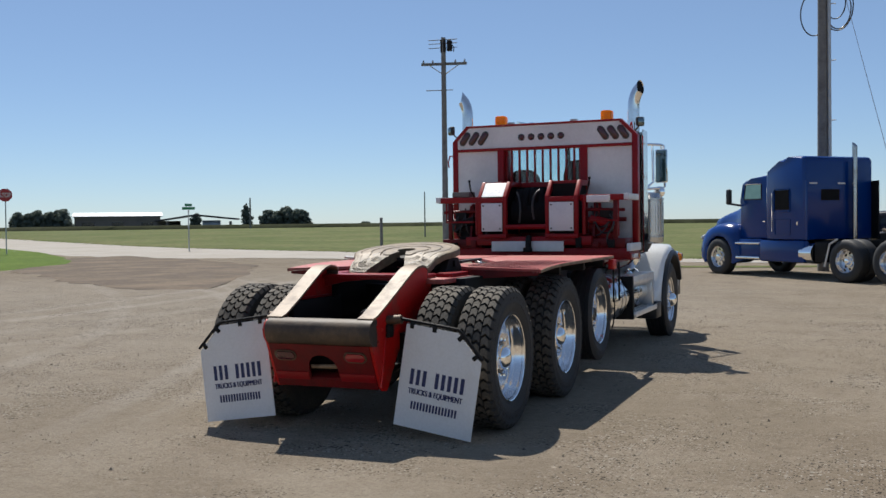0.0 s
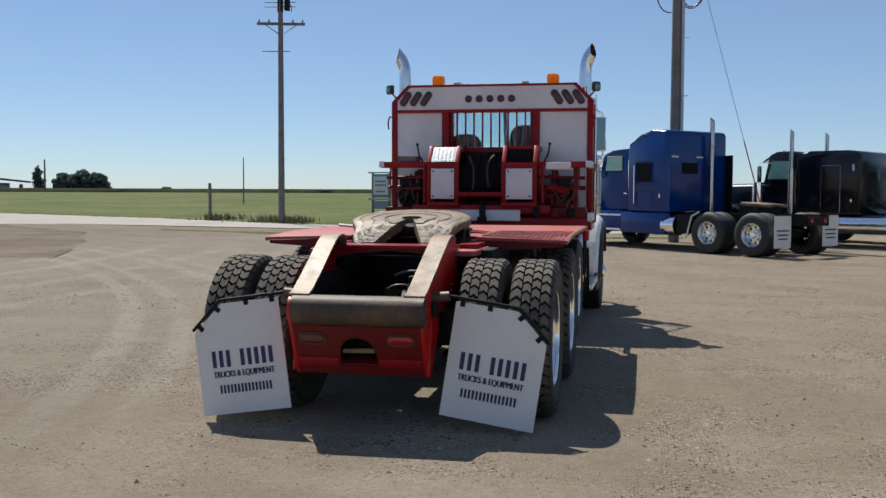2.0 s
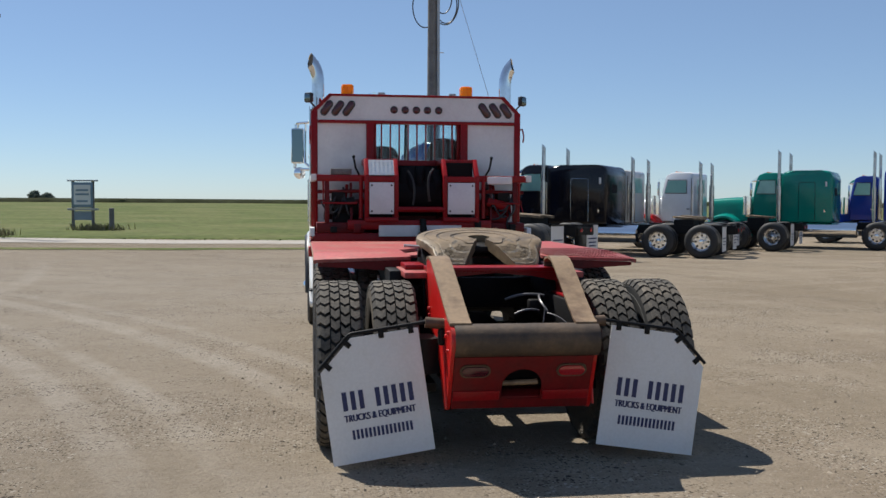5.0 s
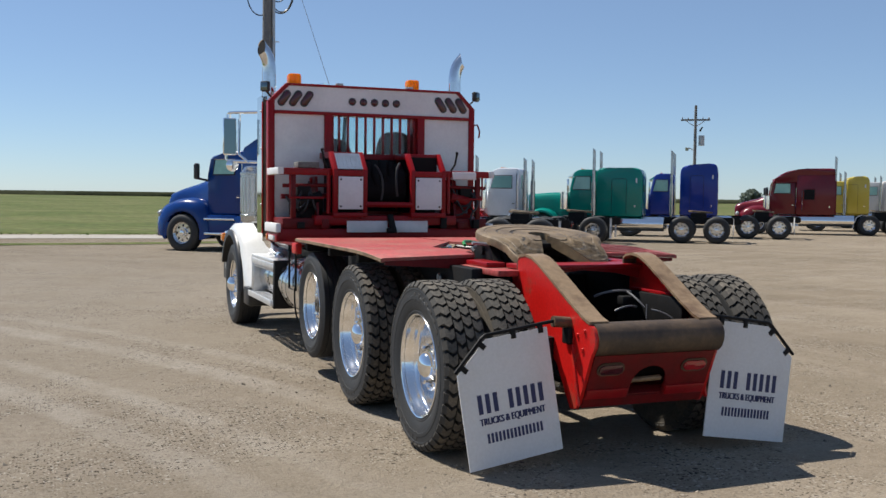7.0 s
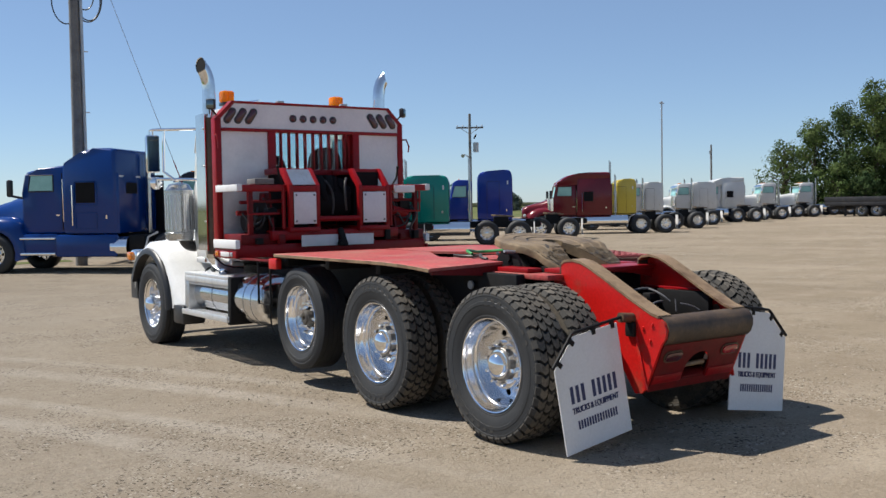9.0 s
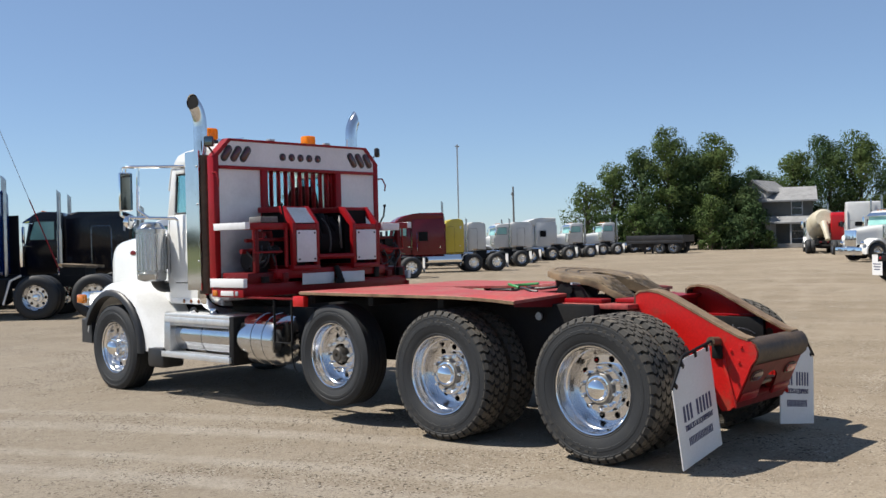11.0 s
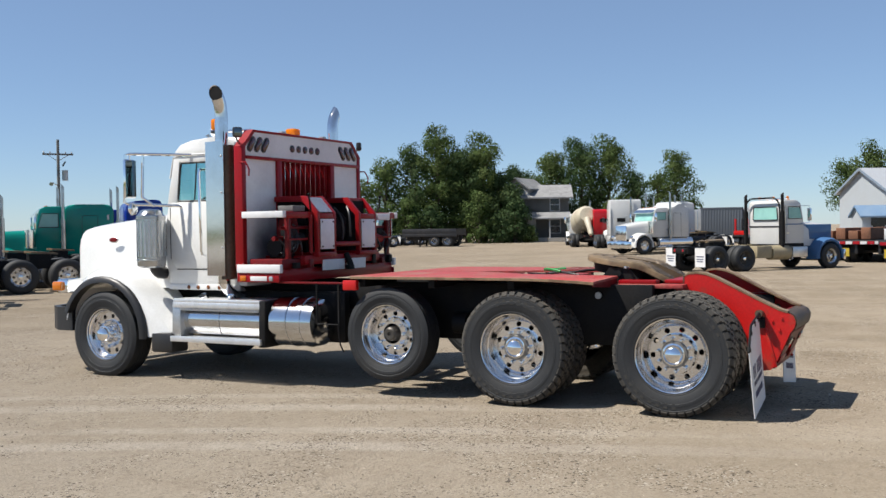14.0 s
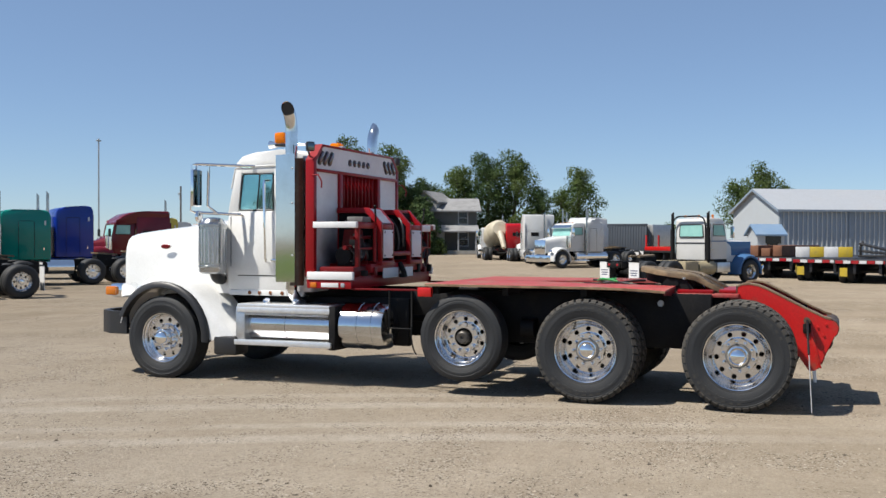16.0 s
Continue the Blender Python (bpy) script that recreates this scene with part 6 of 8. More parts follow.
def bg_wheels(root, y, front=False, dual=True, rim=None):
    for side in (-1, 1):
        w = place("wheel", rim or (BG_FRONT_RIM if front else BG_RIM), root, pose(side * 1.20, y, 0.505, 0, 0, 0 if side < 0 else 180), "")
        place("tyre", BG_TYRE, w, pose(-0.012, 0, 0))
        place("hub_cap", BG_HUB, w, pose(-0.05 if front else 0, 0, 0))
        if dual and not front:
            place("inner_tyre", BG_TYRE, w, pose(0.31, 0, 0))


def semi(name, at, head, colour, label, wb=5.6, cab=(3.3, 4.6), roof=2.85, sleeper=None, sleeper_roof=3.0, hood_front=6.3, hood_top=(2.0, 1.75), aero=False, stacks=1, flaps=True, tanks=True, fairing=False, s=0.9, fender=None, rim=None, visor=True, stack_top=3.7, fifth=True, stack_mat=None, skirts=True, slant=0.0):
    """A parked highway tractor: at is the ground under the middle of its left rear wheel faces, head its heading."""
    hx, hy = Vector(head).normalized()
    rx, ry = hy, -hx
    x, y = at[0] + rx * 1.2 * s, at[1] + ry * 1.2 * s
    root = thing(name, Matrix.Translation((x, y, land(x, y))) @ pose(0, 0, 0, 0, 0, math.degrees(math.atan2(-hx, hy))) @ Matrix.Diagonal((s, s, s, 1)), label, "truck", "trucks parked in the lot")
    fender = fender or colour
    for side in (-1, 1):
        part("frame_rail", box(B(), side * 0.43 - 0.04, side * 0.43 + 0.04, -1.55, hood_front - 0.1, 0.72, 0.98), BLACK, root)
    for y0 in (-1.45, 0.0, 1.3):
        part("cross_member", box(B(), -0.4, 0.4, y0, y0 + 0.12, 0.76, 0.95), BLACK, root)
    for y0 in (-0.66, 0.66):
        bg_wheels(root, y0, rim=rim)
        part("axle", tube(B(), [(-0.75, y0, 0.505), (-0.2, y0, 0.505), (0.2, y0, 0.505), (0.75, y0, 0.505)], [0.08, 0.15, 0.15, 0.08], 10), BLACK, root)
    bg_wheels(root, wb, True)
    part("axle", tube(B(), [(-0.95, wb, 0.5), (0.95, wb, 0.5)], 0.07, 8), BLACK, root)
    if fifth:
        bm = B()
        prism(bm, [(-0.44, 0.1), (-0.42, 0.35), (-0.25, 0.5), (0.25, 0.5), (0.42, 0.35), (0.44, 0.1), (0.36, -0.42), (0.2, -0.42), (0.05, 0.0), (-0.05, 0.0), (-0.2, -0.42), (-0.36, -0.42)], 1.17, 1.23, "z", 0, pose(0, 0.02, 0, 4))
        part("fifth_wheel", bm, GREASE, root)
        part("fifth_wheel_base", box(B(), -0.42, 0.42, -0.25, 0.35, 0.98, 1.16), BLACK, root)
    part("light_bar", box(B(), -0.40, 0.40, -1.60, -1.54, 0.74, 0.92, 0.01), BLACK, root)
    for side in (-1, 1):
        part("tail_lamp", lathe(B(), [(-0.02, 0), (-0.015, 0.05), (0.0, 0.055)], 12, pose(side * 0.25, -1.60, 0.85, 0, 0, 90)), RED_LENS_B, root)
        if flaps:
            f = part("mud_flap", box(B(), side * 0.90 - 0.30, side * 0.90 + 0.30, -1.30, -1.288, 0.22, 0.98), FLAP, root, "white mud flap with dark print")
            for z0, w in ((0.60, 0.22), (0.50, 0.20), (0.41, 0.17)):
                part("print_bar", box(B(), side * 0.90 - w, side * 0.90 + w, -1.305, -1.301, z0, z0 + 0.035), INK, f)
            part("flap_rod", box(B(), min(side * 0.5, side * 1.2), max(side * 0.5, side * 1.2), -1.31, -1.28, 0.96, 1.0), BLACK, root)
    cy0, cy1 = cab
    wtop = 0.94
    if aero:
        prof = [(cy0, 1.0), (cy1 + 0.05, 1.0), (cy1 + 0.06, 1.85), (cy1 - 0.02, 1.99), (cy1 - 0.13, roof - 0.22), (cy1 - 0.06, roof - 0.17), (cy1 - 0.40, roof - 0.09), (cy0, roof)]
    else:
        prof = [(cy0, 1.0), (cy1, 1.0), (cy1, 1.95), (cy1 - 0.12, roof - 0.25), (cy1 - 0.18, roof - 0.10), (cy1 - 0.40, roof), (cy0 + 0.1, roof), (cy0, roof - 0.08)]
    body = part("cab", prism(B(), prof, -0.98, 0.98, "x", 0.06), colour, root)
    for side in (-1, 1):
        x1 = side * 0.985
        part("door_window", prism(B(), [(cy0 + 0.28, 2.06), (cy1 - 0.12, 2.06), (cy1 - 0.27, roof - 0.30), (cy0 + 0.28, roof - 0.30)] if not aero else [(cy0 + 0.34, 2.08), (cy1 - 0.16, 2.08), (cy1 - 0.23, roof - 0.26), (cy0 + 0.34, roof - 0.26)], x1 - 0.012, x1 + 0.012), BG_GLASS, body, "teal door window")
        part("door_handle", box(B(), x1 - 0.03, x1 + 0.03, cy0 + 0.15, cy0 + 0.25, 1.45, 1.48), CHROME, body)
        part("door_gap", box(B(), x1 - 0.008, x1 + 0.008, cy0 + 0.08, cy0 + 0.10, 1.1, roof - 0.2), BLACK, body)
        part("grab_bar", tube(B(), [(side * 1.03, cy0 + 0.04, 1.30), (side * 1.04, cy0 + 0.05, 2.35)], 0.013, 6), CHROME, root)
        glass = (cy0 + 0.32, cy1 - 0.14, 2.06, roof - 0.25) if aero else (cy0 + 0.26, cy1 - 0.12, 2.04, roof - 0.28)
        part("window_frame", tube(B(), [(x1 + side * 0.006, a, b) for a, b in ((glass[0], glass[2]), (glass[1], glass[2]), (glass[1] - (0.05 if aero else 0.12), glass[3]), (glass[0], glass[3]), (glass[0], glass[2]))], 0.014, 5), BLACK_PLASTIC, body)
        bm = B()
        if aero:
            box(bm, side * 1.22 - 0.07, side * 1.22 + 0.07, cy1 + 0.14, cy1 + 0.28, 1.93, 2.36, 0.05)
            part("side_mirror", bm, BLACK_PLASTIC, root)
            part("mirror_arm", tube(B(), [(side * 0.92, cy1 + 0.02, 1.9), (side * 1.2, cy1 + 0.2, 1.96)], 0.03, 6), BLACK_PLASTIC, root)
        else:
            box(bm, side * 1.26 - 0.09, side * 1.26 + 0.09, cy1 - 0.02, cy1 + 0.05, 1.95, 2.45, 0.02)
            part("side_mirror", bm, CHROME, root)
            part("mirror_arm", tube(B(), [(side * 0.95, cy1 - 0.3, 2.55), (side * 1.26, cy1 + 0.02, 2.55), (side * 1.26, cy1 + 0.02, 1.88), (side * 0.95, cy1 - 0.2, 1.85)], 0.014, 6), CHROME, root)
    part("windshield", prism(B(), [(prof[2][0] - 0.0, 2.0), (prof[2][0] + 0.012, 2.0), (prof[3][0] + 0.012, roof - 0.22), (prof[3][0] - 0.0, roof - 0.22)], -0.88, 0.88) if not aero else prism(B(), [(cy1 - 0.02, 2.0), (cy1 - 0.005, 2.0), (cy1 - 0.115, roof - 0.23), (cy1 - 0.13, roof - 0.23)], -0.90, 0.90), BG_GLASS, body)
    if visor and not aero:
        part("sun_visor", prism(B(), [(cy1 - 0.18, roof - 0.22), (cy1 + 0.08, roof - 0.34), (cy1 + 0.08, roof - 0.30), (cy1 - 0.18, roof - 0.12)], -0.92, 0.92), CHROME, root)
    for i in range(0 if aero else 5):
        part("roof_marker", ball(B(), (-0.6 + 0.3 * i, cy1 - 0.45, roof + 0.02), 0.045, 8, (1.2, 1, 0.6)), AMBER, root)
    if not sleeper:
        part("rear_window", box(B(), -0.55, 0.55, cy0 - 0.012, cy0 + 0.012, 2.02, roof - 0.25), BG_GLASS, body)
    else:
        s0, s1, sr = sleeper[0], sleeper[1], sleeper_roof
        if aero:
            prof = [(s0, 0.98), (s1, 0.98), (s1, roof - 0.02), (s1 - 0.08, roof + 0.04), (s1 - 0.52, sr - 0.09), (s1 - 0.66, sr - 0.03), (s1 - 0.85, sr), (s0 + 0.10, sr), (s0, sr - 0.06)]
            if fairing:
                prof = [(s0, 0.98), (s1, 0.98), (s1, sr - 0.30), (s0, sr - 0.30)]
        else:
            prof = [(s0, 0.98), (s1, 0.98), (s1 - 0.01, sr - 0.26), (s1 - 0.06, sr - 0.12), (s1 - 0.16, sr - 0.03), (s1 - 0.45, sr + slant * 0.4), (s0 + 0.40, sr + slant), (s0 + 0.16, sr - 0.02 + slant), (s0 + 0.05, sr - 0.11 + slant), (s0, sr - 0.26)]
        box_ = part("sleeper", prism(B(), prof, -1.12, 1.12, "x", 0.09), colour, root, "boxy sleeper cabin")
        for side in (-1, 1):
            x1 = side * 1.125
            if aero:
                part("sleeper_window", box(B(), x1 - 0.008, x1 + 0.008, s1 - 0.87, s1 - 0.37, 1.76, 2.26, 0.0), HOLE, box_, "black sleeper window")
                part("window_frame", tube(B(), [(x1 + side * 0.008, s1 - a, b) for a, b in ((0.92, 1.74), (0.92, 2.24), (0.88, 2.29), (0.36, 2.29), (0.32, 2.24), (0.32, 1.74), (0.36, 1.70), (0.88, 1.70), (0.92, 1.74))], 0.014, 5), colour, box_)
                part("locker_seam", tube(B(), [(x1 + side * 0.002, s1 - a, b) for a, b in ((0.92, 1.12), (0.92, 1.52), (0.36, 1.52), (0.36, 1.12), (0.92, 1.12))], 0.008, 5), colour, box_)
                part("grab_bar", tube(B(), [(x1 + side * 0.03, s1 - 0.28, 1.2), (x1 + side * 0.03, s1 - 0.28, 2.2)], 0.012, 5), CHROME, box_)
            else:
                part("sleeper_seam", tube(B(), [(x1 + side * 0.001, a, b) for a, b in ((s0 + 0.62, 1.05), (s0 + 0.62, sr - 0.5), (s0 + 0.66, sr - 0.44), (s0 + 1.16, sr - 0.44), (s0 + 1.2, sr - 0.5), (s0 + 1.2, 1.05))], 0.007, 5), BG_STACK if colour is P_BLACK else BLACK, box_)
            if not aero:
                part("sleeper_lamp", box(B(), x1 - 0.015, x1 + 0.015, s0 + 0.2, s0 + 0.26, sr - 0.6, sr - 0.42), FLAP, box_)
            part("sleeper_latch", box(B(), x1 - 0.012, x1 + 0.012, s0 + 0.26, s0 + 0.30, 1.36, 1.45), CHROME, box_)
        part("rear_window", box(B(), -0.62, -0.02, s0 - 0.008, s0 + 0.008, 1.98, 2.26), HOLE, box_)
        if aero:
            for side in (-1, 1):
                part("rear_marker", box(B(), side * 0.46 - 0.53, side * 0.46 - 0.29, s0 - 0.012, s0 + 0.01, 2.39, 2.43), FLAP, box_)
                part("side_extender", box(B(), side * 1.09 - 0.02, side * 1.09 + 0.02, s0 - (0.05 if side < 0 else 0.22), s0 + 0.02, 1.0, sr - 0.62, 0.01), colour if side < 0 else BLACK, box_)
        if fairing:
            part("roof_fairing", prism(B(), [(s0 + 0.02, sr - 0.32), (s0 + 0.02, sr - 0.05), (s0 + 0.12, sr), (s1 - 0.50, sr - 0.005), (s1 - 0.05, sr - 0.05), (cy1 - 0.75, sr - 0.16), (cy1 - 0.42, sr - 0.34), (cy1 - 0.20, roof - 0.06), (cy1 - 0.08, roof - 0.15), (cy1 - 0.30, roof - 0.17), (cy0, roof - 0.15)], -1.10, 1.10, "x", 0.07), colour, root, "smooth domed roof fairing")
    # hood
    ht0, ht1 = hood_top
    bm = B()
    if aero:
        loft(bm, [arch_ring(cy1 - 0.02, 0.94, ht0 - 0.02, 0.95), arch_ring(cy1 + 0.35, 0.80, ht0 - 0.06, 0.95), arch_ring(wb, 0.66, ht0 - 0.17, 0.92), arch_ring(hood_front - 0.40, 0.60, ht1 - 0.03, 0.85, power=0.34), arch_ring(hood_front - 0.10, 0.58, ht1 - 0.14, 0.75, power=0.32), arch_ring(hood_front - 0.02, 0.54, ht1 - 0.26, 0.75, power=0.32)])
    else:
        loft(bm, [arch_ring(cy1 - 0.02, 0.80, ht0, 0.95, power=0.3), arch_ring((cy1 + hood_front) / 2, 0.68, (ht0 + ht1) / 2 + 0.02, 0.92, power=0.3), arch_ring(hood_front - 0.08, 0.56, ht1, 0.90, power=0.3)])
    part("hood", bm, colour, root, sharp=50)
    if aero:
        part("bumper", prism(B(), [(-1.19, hood_front - 0.55), (-1.19, hood_front - 0.30), (-1.02, hood_front - 0.02), (-0.75, hood_front + 0.10), (0.75, hood_front + 0.10), (1.02, hood_front - 0.02), (1.19, hood_front - 0.30), (1.19, hood_front - 0.55)], 0.40, 0.80, "z", 0.04), colour, root)
        part("grille", box(B(), -0.45, 0.45, hood_front - 0.1, hood_front - 0.02, 0.8, 1.40, 0.03), CHROME, root)
    else:
        part("grille", box(B(), -0.52, 0.52, hood_front - 0.09, hood_front, 0.80, ht1 - 0.03, 0.03), CHROME, root)
        part("bumper", box(B(), -1.2, 1.2, hood_front + 0.05, hood_front + 0.17, 0.35, 0.78, 0.03), CHROME, root)
    for side in (-1, 1):
        bm = B()
        rings = []
        lo_a, hi_a = (-10, 190) if not aero else (-18, 198)
        for i in range(11):
            a = radians(lo_a + (hi_a - lo_a) * i / 10)
            c, q = math.cos(a), math.sin(a)
            if aero:
                oy, oz = ((0.93, 0.78), (0.93, 0.86), (0.86, 1.05), (0.66, 1.24), (0.32, 1.37), (-0.05, 1.41), (-0.40, 1.39), (-0.62, 1.28), (-0.74, 1.02), (-0.78, 0.70), (-0.80, 0.42))[i]
                rings.append([(side * 0.55, wb + 0.57 * c, 0.52 + 0.57 * q), (side * 1.19, wb + 0.57 * c, 0.52 + 0.57 * q), (side * 1.20, wb + 0.62 * c, 0.52 + 0.62 * q), (side * 1.16, wb + (0.60 * c + oy) / 2 + 0.03 * c, (0.52 + 0.60 * q + oz) / 2 + 0.06 * q), (side * 1.02, wb + oy, oz), (side * 0.80, wb + oy, oz + 0.05), (side * 0.50, wb + oy, oz + 0.04)])
                continue
            rings.append([(side * 0.62, wb + 0.60 * c, 0.52 + 0.60 * q), (side * 1.20, wb + 0.60 * c, 0.52 + 0.60 * q), (side * 1.20, wb + 0.68 * c, 0.52 + 0.68 * q), (side * 1.1, wb + 0.74 * c, 0.52 + 0.74 * q), (side * 0.62, wb + 0.80 * c, 0.52 + 0.78 * q)])
        loft(bm, rings)
        part("fender", bm, fender, root, sharp=55)
        part("headlamp", ball(B(), (side * 0.96, hood_front - (0.12 if not aero else 0.14), 1.02), 0.13, 12, (1.2, 0.8, 0.8)), CLEAR_LENS if aero else CHROME, root)
        if tanks:
            if aero and skirts:
                part("side_fairing", box(B(), side * 1.06 - 0.10, side * 1.06 + 0.10, s0 + 0.03, cy1 - 0.92, 0.42, 0.98, 0.06), colour, root)
                part("step_panel", box(B(), side * 0.98 - 0.10, side * 0.98 + 0.10, cy1 - 0.94, cy1 + 0.20, 0.46, 1.0, 0.03), colour, root)
                part("cab_step", box(B(), side * 1.10 - 0.07, side * 1.10 + 0.07, cy1 - 0.92, cy1 + 0.12, 0.47, 0.54, 0.02), ALU, root)
                part("cab_step", box(B(), side * 1.10 - 0.06, side * 1.10 + 0.06, cy1 - 0.92, cy1 + 0.10, 0.86, 0.92, 0.02), ALU, root)
                part("fuel_tank", tube(B(), [(side * 0.92, 1.80, 0.66), (side * 0.92, s0 + 0.2, 0.66)], 0.26, 20), ALU, root)
                part("battery_box", box(B(), side * 0.86 - 0.22, side * 0.86 + 0.22, 1.36, 1.78, 0.45, 0.95, 0.03), BLACK, root)
            else:
                t1 = cy1 - 0.35
                part("fuel_tank", tube(B(), [(side * 0.92, 1.34, 0.70), (side * 0.92, 1.36, 0.70), (side * 0.92, t1 - 0.02, 0.70), (side * 0.92, t1, 0.70)], [0.25, 0.28, 0.28, 0.25], 20), ALU, root)
                part("cab_step", box(B(), side * 1.12 - 0.06, side * 1.12 + 0.06, t1 - 1.0, t1 + 0.15, 0.40, 0.46, 0.01), ALU, root)
                part("air_cleaner", tube(B(), [(side * 0.98, cy1 + 0.20, 1.25), (side * 0.98, cy1 + 0.20, 1.95)], 0.18, 16), CHROME, root)
        if stacks and (stacks > 1 or side < 0 or stacks == 1):
            sy = cy0 - 0.10 if not sleeper else (sleeper[0] - 0.14 if aero else cy0 + 0.10)
            sx = side * (1.05 if not sleeper else 1.20) if not aero else 0.36
            if stacks == 2 and not sleeper:
                sx, sy = sx * 0.8, sy - 0.1
            if not aero or side > 0:
                bm = tube(B(), [(sx, sy, 0.8), (sx, sy, stack_top - 0.14), (sx, sy, stack_top)], 0.064, 12)
                bm.verts.ensure_lookup_table()
                for v in bm.verts[-12:]:
                    v.co.z += v.co.y - sy
                part("exhaust_pipe", bm, stack_mat or BG_STACK, root, "tall exhaust pipe with a slanted tip")
                if not aero:
                    part("pipe_guard", tube(B(), [(sx, sy, 1.05), (sx, sy, 2.35)], 0.095, 12), stack_mat or BG_STACK, root)
    if aero:
        part("quarter_fender", tube(B(), [(-1.1, 1.42, 0.35), (-1.1, 1.25, 0.9), (-1.1, 1.0, 1.02)], 0.025, 6), FLAP, root)
    return root


H_ROW = (-0.80, 0.60)
semi("highway_truck", (3.73, 17.82), (-0.717, 0.697), P_BLUE, "deep blue aerodynamic sleeper truck parked on gravel", wb=5.31, cab=(3.46, 4.60), roof=2.71, sleeper=(2.03, 3.48), sleeper_roof=3.10, hood_front=6.28, hood_top=(2.02, 1.72), aero=True, stack_top=3.38, s=1.0)
semi("highway_truck", (8.96, 19.70), (-0.83, 0.56), P_BLACK, "black long-nose sleeper truck parked on gravel", wb=6.5, cab=(4.3, 5.4), roof=2.9, sleeper=(2.3, 4.3), sleeper_roof=2.88, hood_front=7.7, hood_top=(1.95, 1.85), stack_top=3.5)
semi("highway_truck", (12.85, 23.45), H_ROW, P_GREY, "pale grey day cab truck with red fenders", wb=3.95, cab=(2.15, 3.35), roof=2.8, hood_front=4.75, hood_top=(1.95, 1.7), stacks=2, stack_top=3.15, fender=P_RED, visor=False)
semi("highway_truck", (10.12, 22.05), (-0.83, 0.56), P_WHITE, "white truck with red front fenders behind the others", wb=4.7, cab=(2.0, 3.3), roof=2.8, hood_front=5.4, hood_top=(1.95, 1.7), stack_top=3.2, fender=P_RED, visor=False)
semi("highway_truck", (17.75, 23.40), H_ROW, P_TEAL, "teal green long-nose sleeper truck", wb=6.2, cab=(4.0, 5.1), roof=2.85, sleeper=(2.2, 4.05), sleeper_roof=2.92, hood_front=6.9, hood_top=(1.95, 1.85), stack_top=3.65)
semi("highway_truck", (22.75, 26.15), H_ROW, P_ROYAL, "royal blue sleeper truck with a tall roof", wb=5.8, cab=(3.85, 4.9), roof=2.85, sleeper=(1.95, 3.6), sleeper_roof=3.2, hood_front=6.4, hood_top=(1.95, 1.75), stack_top=3.85, slant=0.10)
semi("highway_truck", (30.95, 28.2), H_ROW, P_MAROON, "maroon sleeper truck with a sloping roof", wb=5.9, cab=(4.05, 5.3), roof=2.8, sleeper=(2.25, 4.1), sleeper_roof=3.32, hood_front=7.05, hood_top=(1.95, 1.62), aero=True, stack_top=3.95, fairing=True, skirts=False)
semi("highway_truck", (36.9, 31.3), H_ROW, P_YELLOW, "yellow sleeper truck with chrome stacks", wb=5.7, cab=(4.2, 5.3), roof=2.8, sleeper=(3.0, 4.2), sleeper_roof=3.05, hood_front=6.6, hood_top=(1.95, 1.7), stack_top=3.3, slant=0.04)
for at, sleeper_, top, aero_ in (((42.15, 34.6), (2.6, 4.0), 2.95, False), ((48.45, 36.25), (2.2, 3.6), 2.95, False), ((53.45, 37.9), (2.2, 4.2), 3.3, True), ((59.6, 39.55), None, 0, False), ((65.15, 40.2), None, 0, False)):
    semi("highway_truck", at, H_ROW, P_WHITE, "white highway truck in the far row", wb=5.8, cab=(3.9, 5.1) if sleeper_ else (2.4, 3.7), roof=2.85, sleeper=(sleeper_[0], 3.95) if sleeper_ else None, sleeper_roof=top, hood_front=6.6 if sleeper_ else 5.6, hood_top=(1.95, 1.75), aero=aero_, fairing=aero_, stack_top=3.2, stacks=1 if sleeper_ else 2)


# the trucks on the far side of the lot
old = semi("old_cab_truck", (25.5, 6.44), (0.793, -0.609), P_WHITE, "old white day cab truck with a light blue hood", wb=5.1, cab=(2.78, 3.88), roof=2.80, hood_front=5.75, hood_top=(1.95, 1.80), stacks=1, stack_top=3.02, fender=P_SKY, visor=False, tanks=False, s=0.865, stack_mat=BLACK, rim=DARK_RIM)
for side in (-1, 1):
    part("hood_side", box(B(), side * 0.70 - 0.03, side * 0.70 + 0.03, 3.93, 5.60, 1.2, 1.80, 0.02), P_SKY, old, "light blue hood side")
for side in (-1, 1):
    part("door_frame", tube(B(), [(side * 0.995, 2.96, 1.15), (side * 0.995, 2.96, 2.50), (side * 0.995, 3.60, 2.50)], 0.012, 6), DULL_ALU, old)
    part("roof_rim", box(B(), side * 0.975 - 0.02, side * 0.975 + 0.02, 2.80, 3.58, 2.56, 2.60), DULL_ALU, old)
    part("cab_stripe", box(B(), side * 0.99 - 0.004, side * 0.99 + 0.004, 2.88, 3.80, 1.80, 1.84), P_SKY, old)
part("wide_rear_window", box(B(), -0.68, 0.68, 2.752, 2.766, 2.02, 2.50), BG_GLASS, old, "wide rear window of the cab")
part("window_gasket", tube(B(), [(x, 2.75, z) for x, z in ((-0.70, 2.02), (-0.66, 2.50), (-0.60, 2.53), (0.60, 2.53), (0.66, 2.50), (0.70, 2.02), (0.64, 1.99), (-0.64, 1.99), (-0.70, 2.02))], 0.022, 6), BLACK_PLASTIC, old)
